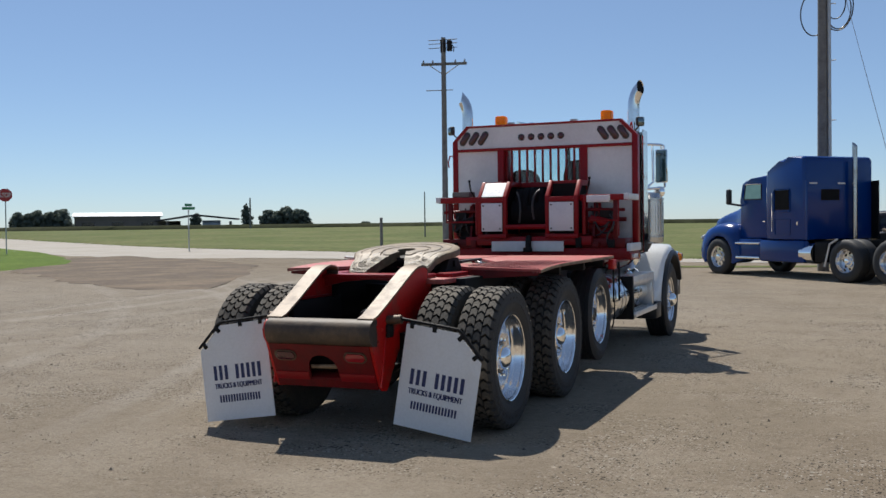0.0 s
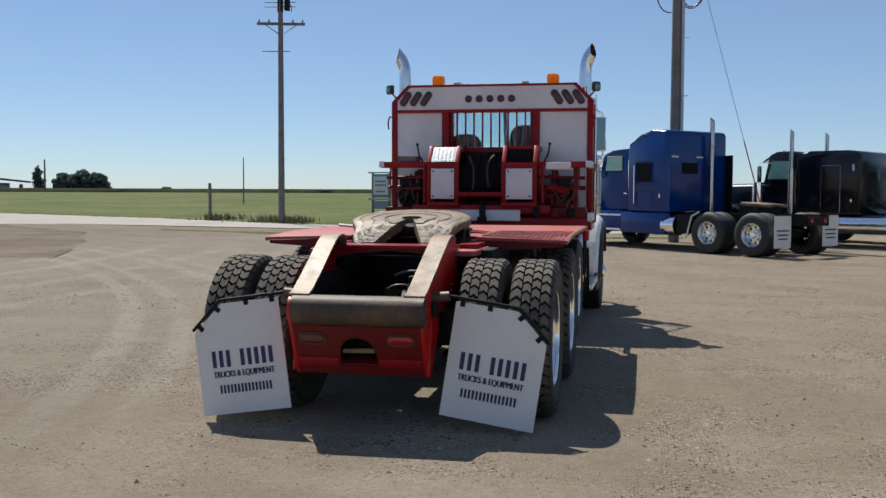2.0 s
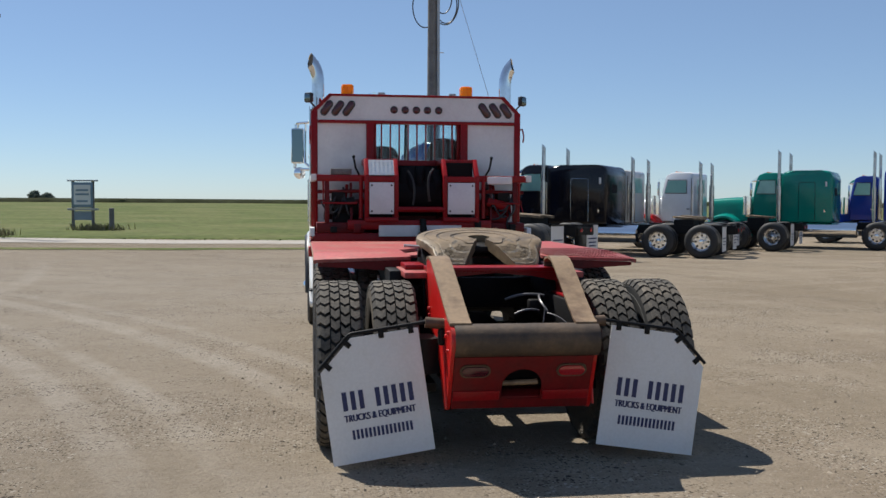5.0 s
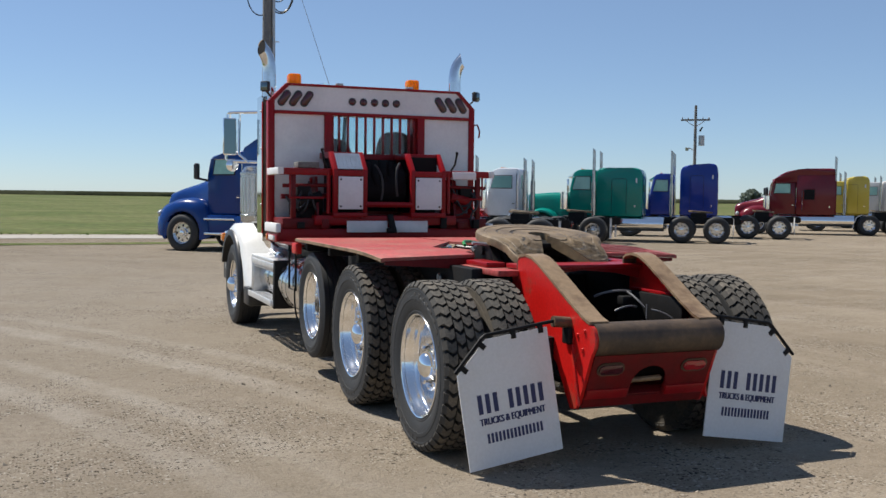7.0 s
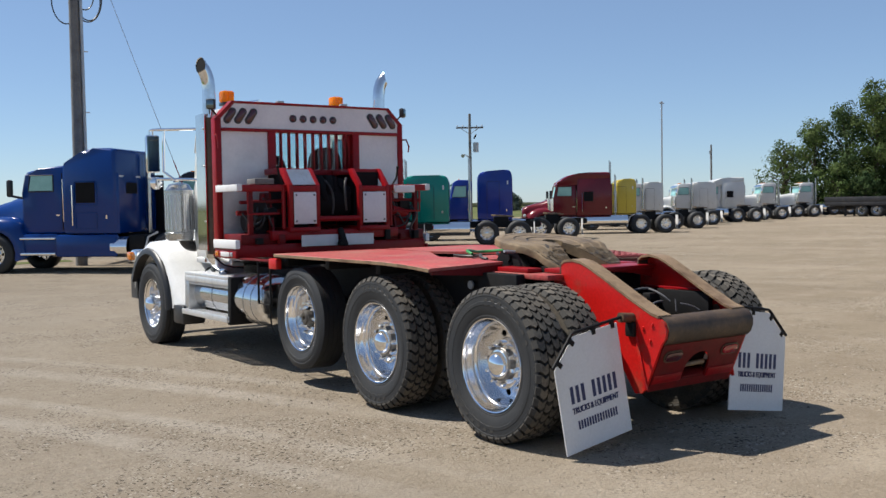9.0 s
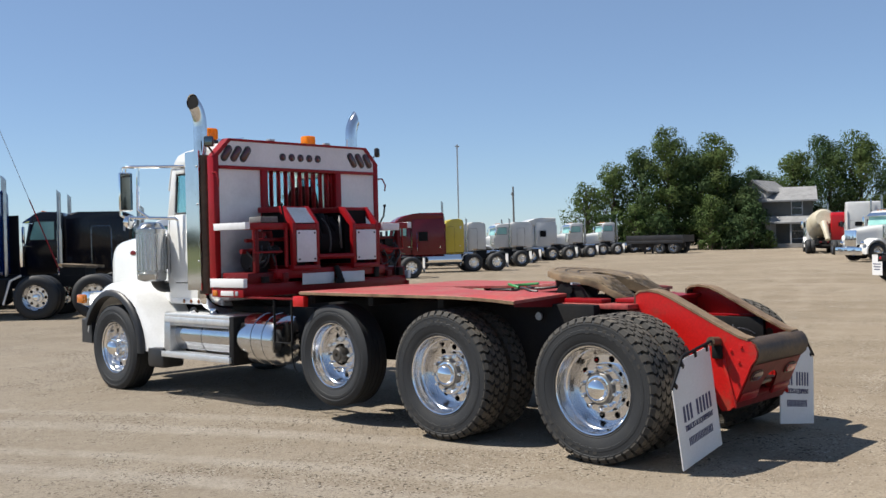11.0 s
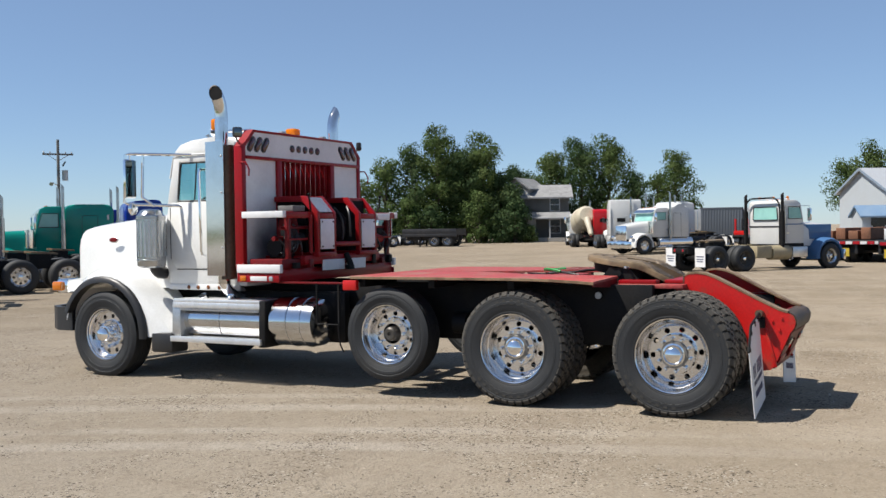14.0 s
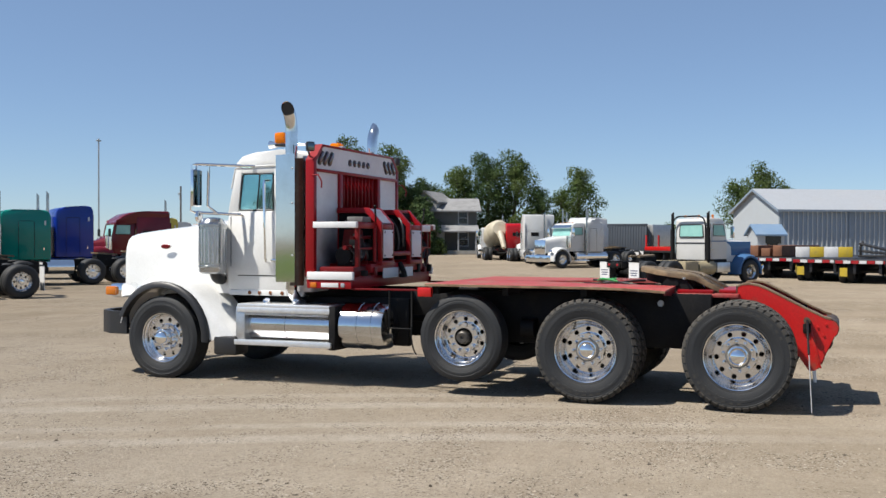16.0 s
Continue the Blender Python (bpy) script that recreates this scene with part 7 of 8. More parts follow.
part("cab_guard", tube(B(), [(-0.98, 2.60, 1.0), (-0.98, 2.60, 2.45)] + arc((-0.98, 2.60, 2.45), (-0.96, 2.60, 2.82), (-0.60, 2.60, 2.88)) + arc((0.60, 2.60, 2.88), (0.96, 2.60, 2.82), (0.98, 2.60, 2.45)) + [(0.98, 2.60, 1.0)], 0.035, 8), BLACK, old, "black hoop guard behind the cab")
part("rear_stripe", box(B(), -0.97, 0.97, 2.766, 2.778, 1.70, 1.76), BLACK_PLASTIC, old)
part("cab_skirt", box(B(), -0.99, 0.99, 2.80, 3.86, 0.88, 1.06, 0.02), BLACK, old)
TANNED = mat("tan_dusty_paint", (0.42, 0.35, 0.22), 0.6)
for side in (-1, 1):
    part("tool_chest", box(B(), side * 0.92 - 0.22, side * 0.92 + 0.22, 1.30, 2.05, 0.50, 0.98, 0.03), TANNED, old, "tan dusty tool chest")
    part("fuel_tank", tube(B(), [(side * 0.90, 2.12, 0.70), (side * 0.90, 3.05, 0.70)], 0.29, 20), TANNED, old, "tan dusty fuel tank")
    part("cab_step", box(B(), side * 1.0 - 0.16, side * 1.0 + 0.16, 3.12, 3.90, 0.50, 0.92, 0.03), DULL_ALU, old)
part("roof_bar", tube(B(), [(-0.8, 3.2, 2.86), (0.8, 3.2, 2.86)], 0.03, 8), CHROME, old)
for x in (-0.8, 0.0, 0.8):
    part("roof_lamp", ball(B(), (x, 3.2, 2.90), 0.06, 10), AMBER, old)
semi("highway_truck", (55.8, 20.6), (0.9, 0.42), P_RED, "red sleeper truck seen from behind", wb=5.8, cab=(3.9, 5.1), roof=2.75, sleeper=(2.2, 3.95), sleeper_roof=3.0, hood_front=6.6, flaps=False)
semi("highway_truck", (51.6, 18.0), (0.9, 0.42), P_WHITE, "white aerodynamic sleeper truck seen from behind", wb=5.8, cab=(3.9, 5.1), roof=2.8, sleeper=(1.9, 3.95), sleeper_roof=3.6, hood_front=6.6, aero=True, flaps=False)
semi("highway_truck", (50.2, 11.0), (-0.80, 0.60), P_WHITE, "white sleeper truck facing the lot", wb=5.6, cab=(3.7, 4.9), roof=2.75, sleeper=(1.9, 3.75), sleeper_roof=3.15, hood_front=6.4, aero=True)
semi("highway_truck", (46.65, 10.65), (-0.80, 0.60), P_WHITE, "white long-nose truck facing the lot", wb=5.0, cab=(3.0, 4.2), roof=2.8, sleeper=(1.6, 3.05), sleeper_roof=2.9, hood_front=5.9)
semi("highway_truck", (54.3, 12.4), (-0.80, 0.60), P_WHITE, "white sleeper truck behind the others", wb=5.0, cab=(3.0, 4.2), roof=2.8, sleeper=(1.6, 3.05), sleeper_roof=3.3, hood_front=5.9)

# concrete mixer
mx = semi("mixer_truck", (58.5, 23.4), (0.9, 0.42), P_WHITE, "white and cream concrete mixer truck", wb=5.4, cab=(3.9, 5.1), roof=2.7, hood_front=6.2, stacks=0, flaps=False)
CREAM = mat("cream_drum_paint", (0.62, 0.56, 0.42), 0.5, 0, (0.45, 0.38, 0.26), 1.5, 0.8, 20, 0.1)
part("mixer_drum", lathe(B(), [(-1.75, 0.0), (-1.75, 0.55), (-1.2, 0.85), (0.3, 1.15), (1.6, 1.0), (2.6, 0.6), (2.7, 0.0)], 28, pose(0, 0.6, 2.15, 0, 14, 90)), CREAM, mx, "cream concrete drum")
part("drum_chute", tube(B(), [(0, -1.3, 2.2), (0.1, -1.9, 1.6), (0.2, -2.3, 1.0)], [0.3, 0.22, 0.18], 12), CREAM, mx)


# ---- flatbed trailers ----
YELLOW = mat("yellow_wheel_paint", (0.60, 0.43, 0.03), 0.5, 0, (0.4, 0.3, 0.08), 5, 0.6)
CHARCOAL = mat("black_trailer_paint", (0.020, 0.020, 0.023), 0.5, 0, (0.05, 0.045, 0.04), 2, 0.6)
TAPE = mat("white_reflective_tape", (0.75, 0.75, 0.75), 0.4)
RUSTY = mat("rusty_brown_load", (0.24, 0.10, 0.05), 0.8, 0, (0.13, 0.06, 0.035), 2, 0.8, 20, 0.3)


def trailer(at, head, length, label, deck=1.0, axles=3, tape=True, yellow=True, sides=0.0):
    hx, hy = Vector(head).normalized()
    root = thing("flatbed_trailer", Matrix.Translation((at[0], at[1], land(*at))) @ pose(0, 0, 0, 0, 0, math.degrees(math.atan2(-hx, hy))) @ Matrix.Diagonal((0.9, 0.9, 0.9, 1)), label, "trailer", "trailers in the lot")
    part("trailer_deck", box(B(), -1.25, 1.25, 0, length, deck, deck + 0.14, 0.01), CHARCOAL, root)
    for side in (-1, 1):
        part("side_rail", box(B(), side * 1.26 - 0.03, side * 1.26 + 0.03, 0, length, deck - 0.12, deck + 0.16, 0.005), CHARCOAL, root)
        part("main_beam", box(B(), side * 0.5 - 0.06, side * 0.5 + 0.06, 0.1, length - 0.1, deck - 0.45, deck, 0.01), CHARCOAL, root)
        if tape:
            n = int(length / 0.55)
            for i in range(n):
                part("reflective_strip", box(B(), side * 1.295 - 0.004, side * 1.295 + 0.004, 0.1 + i * 0.55, 0.36 + i * 0.55, deck - 0.04, deck + 0.05), TAPE if i % 2 else RED_LENS_B, root)
        if sides:
            part("side_wall", box(B(), side * 1.26 - 0.03, side * 1.26 + 0.03, 0, length, deck + 0.14, deck + 0.14 + sides, 0.005), CHARCOAL, root)
    if sides:
        part("end_wall", box(B(), -1.23, 1.23, 0.0, 0.06, deck + 0.14, deck + 0.14 + sides), CHARCOAL, root)
        part("end_wall", box(B(), -1.23, 1.23, length - 0.06, length, deck + 0.14, deck + 0.14 + sides), CHARCOAL, root)
    for a in range(axles):
        y = 0.9 + 1.25 * a
        for side in (-1, 1):
            w = place("wheel", BG_RIM, root, pose(side * 1.2, y, 0.505, 0, 0, 0 if side < 0 else 180))
            place("tyre", BG_TYRE, w, pose(-0.012, 0, 0))
            place("inner_tyre", BG_TYRE, w, pose(0.31, 0, 0))
        part("axle", tube(B(), [(-1.0, y, 0.5), (1.0, y, 0.5)], 0.07, 8), CHARCOAL, root)
    if tape:
        for i in range(8):
            part("reflective_strip", box(B(), -1.22 + 0.31 * i, -0.94 + 0.31 * i, -0.012, -0.002, deck - 0.02, deck + 0.11), TAPE if i % 2 else RED_LENS_B, root)
    for side in (-1, 1):
        part("landing_leg", box(B(), side * 0.8 - 0.06, side * 0.8 + 0.06, length - 1.6, length - 1.45, 0.0, deck, 0.01), CHARCOAL, root)
        if yellow:
            part("rear_marker_plate", box(B(), side * 0.9 - 0.15, side * 0.9 + 0.15, -0.03, -0.01, 0.30, 0.66), YELLOW, root, "yellow plate on the trailer's tail")
    return root


HT = (0.97, -0.24)
trailer((62.1, 34.1), (-0.12, 0.99), 5.2, "black side-wall trailer by the trees", 1.0, 2, False, False, 0.45)
for i, (x, y) in enumerate(((32.5, 1.35), (30.0, -0.35), (28.5, -1.9), (27.5, -3.6), (35.0, 3.6))):
    trailer((x, y), HT, 9.5, "black lowboy trailer with reflective strips", 0.85, 2)
load = thing("stacked_beams", pose(33.5, 2.2, land(33.5, 2.2) + 0.92, 0, 0, -104), "rusty brown steel beams stacked on a trailer", "steel load")
for i in range(4):
    part("steel_beam", box(B(), -1.0 + 0.5 * i, -0.62 + 0.5 * i, 0.2, 6.0, 0.0, 0.35 + 0.12 * (i % 2), 0.02), RUSTY, load)
barrier = thing("striped_barrier", pose(31.9, -0.42, land(31.9, -0.42) + 0.93, 0, 0, 0), "yellow and white striped deck barrier", "barrier")
for i in range(4):
    part("barrier_board", box(B(), -0.12, 0.12, -1.05 + 0.54 * i, -0.515 + 0.54 * i, 0.0, 0.42, 0.01), TAPE if i % 2 else YELLOW, barrier)
for x, y in ((32.0, -2.35), (31.2, -3.9)):
    ramp = thing("folded_ramp", pose(x, y, land(x, y) + 0.93, 0, 0, -14), "black folded loading ramp on a trailer", "ramp")
    for z, tilt in ((0.0, 0), (0.14, 6), (0.34, 14)):
        part("ramp_leaf", box(B(), -0.05, 0.85, -0.7, 0.7, 0.0, 0.09, 0.01, pose(0, 0, z, tilt)), CHARCOAL, ramp)
    for y0 in (-0.6, 0.6):
        part("ramp_hinge", tube(B(), [(0.0, y0, 0.05), (-0.05, y0, 0.40), (0.25, y0, 0.62), (0.6, y0, 0.5)], 0.05, 8), CHARCOAL, ramp)
stakes = trailer((48.2, 9.0), (0.80, -0.60), 5.2, "black stake trailer with red posts", 0.9, 2, False, False)
for i in range(3):
    for side in (-1, 1):
        part("stake_post", box(B(), side * 1.2 - 0.05, side * 1.2 + 0.05, 0.15 + 0.55 * i, 0.25 + 0.55 * i, 1.0, 2.05), RED_BRIGHT if i != 1 else CHARCOAL, stakes)
part("red_headboard", box(B(), -1.2, 1.2, 0.02, 0.10, 1.04, 1.30, 0.01), RED_BRIGHT, stakes, "dull red headboard")

# ---- buildings ----
# the shade on the house front is put into this dark siding colour
SIDING = mat("shade_dark_house_siding", (0.13, 0.13, 0.12), 0.8, 0, (0.09, 0.09, 0.08), 1.2, 0.6, 20, 0.1)
SHINGLE = mat("grey_shingles", (0.31, 0.31, 0.31), 0.9, 0, (0.20, 0.20, 0.20), 1.5, 0.7, 14, 0.2, bump=0.3)
TRIM = mat("white_trim", (0.50, 0.51, 0.51), 0.6, 0, None, 3, 0.3)
DARK_GLASS = mat("dark_pane", (0.015, 0.018, 0.02), 0.08, 0, (0.03, 0.035, 0.04), 2, 0.5)
BARN_WHITE = mat("white_metal_sheet", (0.56, 0.60, 0.63), 0.45, 0.1, (0.55, 0.57, 0.58), 0.4, 0.6, 8, 0.05)
BARN_GREY = mat("blue_grey_metal_sheet", (0.30, 0.37, 0.45), 0.5, 0.1, (0.24, 0.30, 0.37), 0.5, 0.6, 8, 0.06)
TIN = mat("pale_tin_roof", (0.60, 0.62, 0.64), 0.4, 0.3, (0.6, 0.6, 0.6), 0.4, 0.6, 6, 0.06)
TAN = mat("tan_barn_wall", (0.30, 0.25, 0.20), 0.8, 0, (0.22, 0.18, 0.15), 0.3, 0.6, 4, 0.1)


def gable_house(root, w, d, eave, ridge, wall, roof, over=0.4):
    """Walls and a pitched roof with its ridge along x; the front faces -y."""
    part("wall", prism(B(), [(-d / 2, 0), (d / 2, 0), (d / 2, eave), (0, ridge), (-d / 2, eave)], -w / 2, w / 2), wall, root)
    for side in (-1, 1):
        t = Vector((d / 2 + over, eave - (ridge - eave) * over / (d / 2)))
        part("roof", prism(B(), [(0, ridge + 0.02), (0, ridge + 0.16), (side * t.x, t.y + 0.14), (side * t.x, t.y)], -w / 2 - over, w / 2 + over), roof, root)


def window(root, x, y, z, w, h, face="y"):
    m = pose(x, y, z) if face == "y" else pose(x, y, z, 0, 0, 90)
    win = part("window", box(B(), -w / 2 - 0.08, w / 2 + 0.08, -0.05, 0.03, -0.08, h + 0.08), TRIM, root, "", m)
    part("pane", box(B(), -w / 2, w / 2, -0.065, -0.052, 0, h / 2 - 0.03), DARK_GLASS, win)
    part("pane", box(B(), -w / 2, w / 2, -0.065, -0.052, h / 2 + 0.03, h), DARK_GLASS, win)


hx, hy = 79.0, 35.2
house = thing("farm_house", pose(hx, hy, land(hx, hy), 0, 0, -66), "old two-storey farm house with grey roof and porch", "house")
gable_house(house, 7.0, 6.0, 4.1, 5.2, SIDING, SHINGLE)
SKEW = pose(-0.3, 0, -0.45, 0, 0, -24)
part("dormer_wall", prism(B(), [(-1.15, 4.0), (1.15, 4.0), (1.15, 5.5), (0, 6.3), (-1.15, 5.5)], -2.6, 1.6, "y"), TRIM, house, "", SKEW)
for side in (-1, 1):
    part("dormer_roof", prism(B(), [(0, 6.32), (0, 6.45), (side * 1.5, 5.38), (side * 1.5, 5.24)], -2.9, 1.7, "y"), SHINGLE, house, "", SKEW)
part("porch_roof", prism(B(), [(-4.9, 2.05), (-4.9, 2.17), (-3.0, 2.75), (-3.0, 2.6)], -3.6, 3.6), SHINGLE, house)
part("porch_floor", box(B(), -3.4, 3.4, -4.8, -3.0, 0.0, 0.35), CONCRETE, house)
for i in range(5):
    part("porch_post", box(B(), -3.3 + 1.65 * i - 0.06, -3.3 + 1.65 * i + 0.06, -4.75, -4.63, 0.35, 2.1), TRIM, house)
part("front_door", box(B(), -0.45, 0.45, -3.06, -3.0, 0.35, 2.1), TRIM, house)
for x in (-2.2, 2.2):
    window(house, x, -3.0, 0.8, 0.9, 1.2)
    window(house, x, -3.0, 2.85, 0.8, 1.1)
window(house, -1.35, -2.25, 4.2, 0.6, 0.75)

# corrugated steel container behind the parked trucks
STEEL_SHEET = mat("faded_grey_steel_sheet", (0.13, 0.15, 0.175), 0.6, 0.1, (0.10, 0.115, 0.135), 0.8, 0.6, 10, 0.1)
container = thing("steel_container", pose(66.5, 14.6, land(66.5, 14.6), 0, 0, -77), "faded grey corrugated steel container on the lot", "container")
part("body", box(B(), -1.3, 1.7, -1.2, 1.2, 0.15, 2.55), STEEL_SHEET, container)
for z in (0.12, 2.55):
    part("rail", box(B(), -1.34, 1.74, -1.24, 1.24, z, z + 0.12, 0.01), STEEL_SHEET, container)
RIDGE = mesh_of("corrugation", box(B(), -0.045, 0.045, -0.02, 0.02, 0.25, 2.54, 0.008), STEEL_SHEET)
for i in range(15):
    place("corrugation", RIDGE, container, pose(-1.2 + 0.2 * i, -1.21, 0))

# metal shed
gx, gy = 76.6, 3.6
shed = thing("metal_shed", pose(gx, gy, land(gx, gy), 0, 0, -60), "large pale metal shed with a grey roof", "shed")
SW, SE, SR = 8.9, 3.9, 5.75
part("gable_wall", prism(B(), [(0, 0), (SW, 0), (SW, SE), (SW / 2, SR), (0, SE)], 0.0, 0.15), BARN_WHITE, shed)
part("long_wall", box(B(), 0.15, 26, 0.0, 0.15, 0, SE), BARN_GREY, shed, "blue-grey ribbed long wall")
part("back_wall", box(B(), 0.15, 26, SW - 0.15, SW, 0, SE), BARN_GREY, shed)
part("end_wall", prism(B(), [(0, 0), (SW, 0), (SW, SE), (SW / 2, SR), (0, SE)], 26.0, 26.15), BARN_WHITE, shed)
for y0, sgn in ((-0.3, 1), (SW + 0.3, -1)):
    part("roof", prism(B(), [(y0, SE - 0.10), (y0, SE + 0.02), (SW / 2, SR + 0.13), (SW / 2, SR + 0.01)], -0.3, 26.4), TIN, shed)
for i in range(60):
    part("wall_rib", box(B(), 0.3 + 0.43 * i, 0.40 + 0.43 * i, -0.045, 0.0, 0.1, SE - 0.1), BARN_WHITE, shed)
for x0 in (-0.02, 6.2, 13.2):
    part("corner_trim", box(B(), x0, x0 + 0.22, -0.06, -0.046, 0, SE - 0.05), BARN_GREY, shed)
part("gable_trim", box(B(), -0.02, 0.0, -0.06, 0.16, 0, SE - 0.05), BARN_GREY, shed)
for y0, y1 in ((-0.32, SW / 2), (SW + 0.32, SW / 2)):
    part("rake_trim", prism(B(), [(y0, SE - 0.20), (y0, SE + 0.03), (y1, SR + 0.14), (y1, SR - 0.08)], -0.34, -0.305), BARN_GREY, shed, "blue-grey trim along the gable")
part("eave_trim", box(B(), -0.3, 26.4, -0.345, -0.305, SE - 0.16, SE + 0.02), BARN_GREY, shed)
BLUE_TIN = mat("faded_blue_tin", (0.22, 0.34, 0.50), 0.5, 0.1, (0.30, 0.40, 0.52), 0.8, 0.6)
small = thing("small_shed", pose(70.0, 4.3, land(70, 4.3), 0, 0, -62) @ Matrix.Diagonal((0.85, 0.85, 0.85, 1)), "small white shed with a blue roof", "shed")
gable_house(small, 2.5, 2.2, 2.2, 2.95, BARN_WHITE, BLUE_TIN, 0.25)
part("shed_door", box(B(), -0.35, 0.65, -1.14, -1.10, 0.0, 1.35), DARK_GLASS, small, "dark open shed door")
part("shed_window", box(B(), -0.5, 0.95, -1.16, -1.10, 1.35, 2.0), DARK_GLASS, small, "dark shed window")
van = thing("box_trailer", pose(71, 15.6, land(71, 15.6), 0, 0, -124), "grey ribbed box trailer", "trailer")
part("box_body", box(B(), -4.5, 4.5, -1.2, 1.2, 0.9, 2.6, 0.03), GALV, van)
for i in range(22):
    part("box_rib", box(B(), -4.3 + 0.4 * i, -4.24 + 0.4 * i, -1.24, -1.2, 1.0, 2.5), BARN_GREY, van)
for x in (-3.6, -2.4):
    for side in (-1, 1):
        place("wheel", BG_TYRE, van, pose(x, side * 1.2, 0.505, 0, 0, 90 if side < 0 else -90))
part("landing_leg", box(B(), 2.8, 2.95, -0.9, 0.9, 0.0, 0.92), GALV, van)

# far farm
bx, by = -121.7, 138.5
barn = thing("far_barn", pose(bx, by, land(bx, by) - 0.2, 0, 0, 40), "long tan barn with a white roof, far off", "barn")
gable_house(barn, 14.6, 9.0, 2.65, 3.25, TAN, GALV)
for x in (-5, 0, 5):
    part("barn_door", box(B(), x - 1.0, x + 1.0, -4.56, -4.5, 0, 1.6), DARK_GLASS, barn)
bx, by = -100.7, 134.3
shelter = thing("far_shelter", pose(bx, by, land(bx, by) - 0.2, 0, 0, 36), "open gabled farm shelter with a dark roof, far off", "barn")
part("shelter_roof", prism(B(), [(-7.2, 1.55), (-7.2, 1.75), (-0.6, 2.75), (6.6, 1.95), (6.6, 1.75), (-0.6, 2.5)], -4, 4, "y"), mat("dark_rusty_tin", (0.085, 0.075, 0.075), 0.7, 0.2, (0.13, 0.11, 0.10), 0.3, 0.7), shelter)
part("shelter_back", box(B(), -7.0, -3.2, 3.6, 3.8, 0, 1.7), TAN, shelter)
for x in (-5.2, 5.2):
    part("shelter_wall", box(B(), x - 0.15, x + 0.15, -4, 4, 0, 1.5), TAN, shelter)
part("stored_tank", tube(B(), [(0.5, -2, 0.9), (3.5, -2, 0.9)], 0.8, 14), BARN_WHITE, shelter)


# ---- poles, signs, fence ----
def pole(name, at, tall, r, label, arms=(), lean=(0, 0), wood=True):
    z = land(*at)
    root = thing(name, pose(at[0], at[1], z), label, "utility pole")
    part("pole_shaft", tube(B(), [(0, 0, -0.3), (lean[0] * 0.5, lean[1] * 0.5, tall / 2), (lean[0], lean[1], tall)], [r, r * 0.85, r * 0.7], 14), WOOD if wood else GALV, root)
    for h, w, a in arms:
        m = pose(lean[0] * h / tall, lean[1] * h / tall, h, 0, 0, a)
        arm = part("cross_arm", box(B(), -w / 2, w / 2, r * 0.75, r * 0.75 + 0.10, -0.06, 0.06, 0.008), WOOD, root, "", m)
        for x in (-w / 2 + 0.1, -w / 4, w / 4, w / 2 - 0.1):
            part("insulator", lathe(B(), [(0.06, 0.02), (0.10, 0.05), (0.16, 0.04), (0.20, 0.02), (0.20, 0.0)], 10, pose(x, r * 0.75 + 0.05, 0, 0, -90)), GALV, arm)
        for side in (-1, 1):
            part("arm_brace", tube(B(), [(side * w * 0.33, r * 0.8, -0.05), (0, r * 0.8, -0.05 - w * 0.22)], 0.022, 6), GALV, arm)
    return root


pa = pole("utility_pole", (-14.4, 36.2), 10.2, 0.15, "weathered wooden utility pole with cross arms", ((9.0, 2.15, 15),))
bm = B()
for h in (9.75, 9.95, 10.12):
    tube(bm, [(-0.75, 0, h), (0.70, 0, h - 0.04)], 0.018, 6)
box(bm, 0.20, 0.42, -0.1, 0.1, 9.55, 10.05, 0.02)
box(bm, -0.12, 0.10, -0.1, 0.1, 9.5, 10.1, 0.02)
tube(bm, arc((0.3, 0, 9.8), (0.6, 0, 9.9), (0.5, 0, 9.5)), 0.02, 6)
part("switch_gear", bm, BLACK, pa, "dark switch gear at the top")
part("side_wire", tube(B(), [(-0.9, 0, 7.78), (0.45, 0, 7.74)], 0.02, 6), BLACK, pa)
pb = pole("service_pole", (2.60, 23.5), 11.0, 0.165, "stout grey-brown wooden service pole with conduit", ())
part("conduit", tube(B(), [(0.195, -0.05, 0.2), (0.165, -0.05, 10.8)], 0.052, 10), GALV, pb, "steel conduit up the pole")
bm = B()
for i, (cx, r, sgn) in enumerate(((-0.22, 0.46, -1), (0.42, 0.42, 1), (0.40, 0.52, 1), (0.34, 0.34, 1))):
    tube(bm, [(cx + r * math.cos(a) * 0.8, 0.05 * i, 7.35 + r * 1.35 * math.sin(a) + 0.1 * i) for a in (2 * math.pi * j / 28 for j in range(29))], 0.018, 6)
part("cable_loop", bm, BLACK_PLASTIC, pb, "loops of black cable hung from the pole")
for h in (4.3, 6.0, 7.6):
    part("pole_step", tube(B(), [(0.15, 0, h), (0.36, 0, h)], 0.015, 6), GALV, pb)
gx, gy = 4.95, 19.6
guy = thing("guy_wire", pose(gx, gy, land(gx, gy)), "steel guy wire with a rust-red guard from pole to ground", "cable")
top = Vector((2.62 - gx, 23.45 - gy, 10.2))
part("wire", tube(B(), [(0, 0, 0), tuple(top)], 0.008, 6), GALV, guy)
part("wire_guard", tube(B(), [tuple(top * 0.01), tuple(top * 0.28)], 0.015, 8), RED, guy, "dull red guard over the wire")
pd = pole("utility_pole", (38.7, 53.2), 8.1, 0.13, "wooden utility pole with a transformer", ((7.1, 2.0, -35),))
part("transformer", tube(B(), [(0.35, -0.25, 5.3), (0.35, -0.25, 6.0)], 0.2, 14), GALV, pd)
part("cutout", tube(B(), [(0.3, -0.1, 6.3), (0.5, -0.1, 6.6)], 0.06, 8), BLACK, pd)
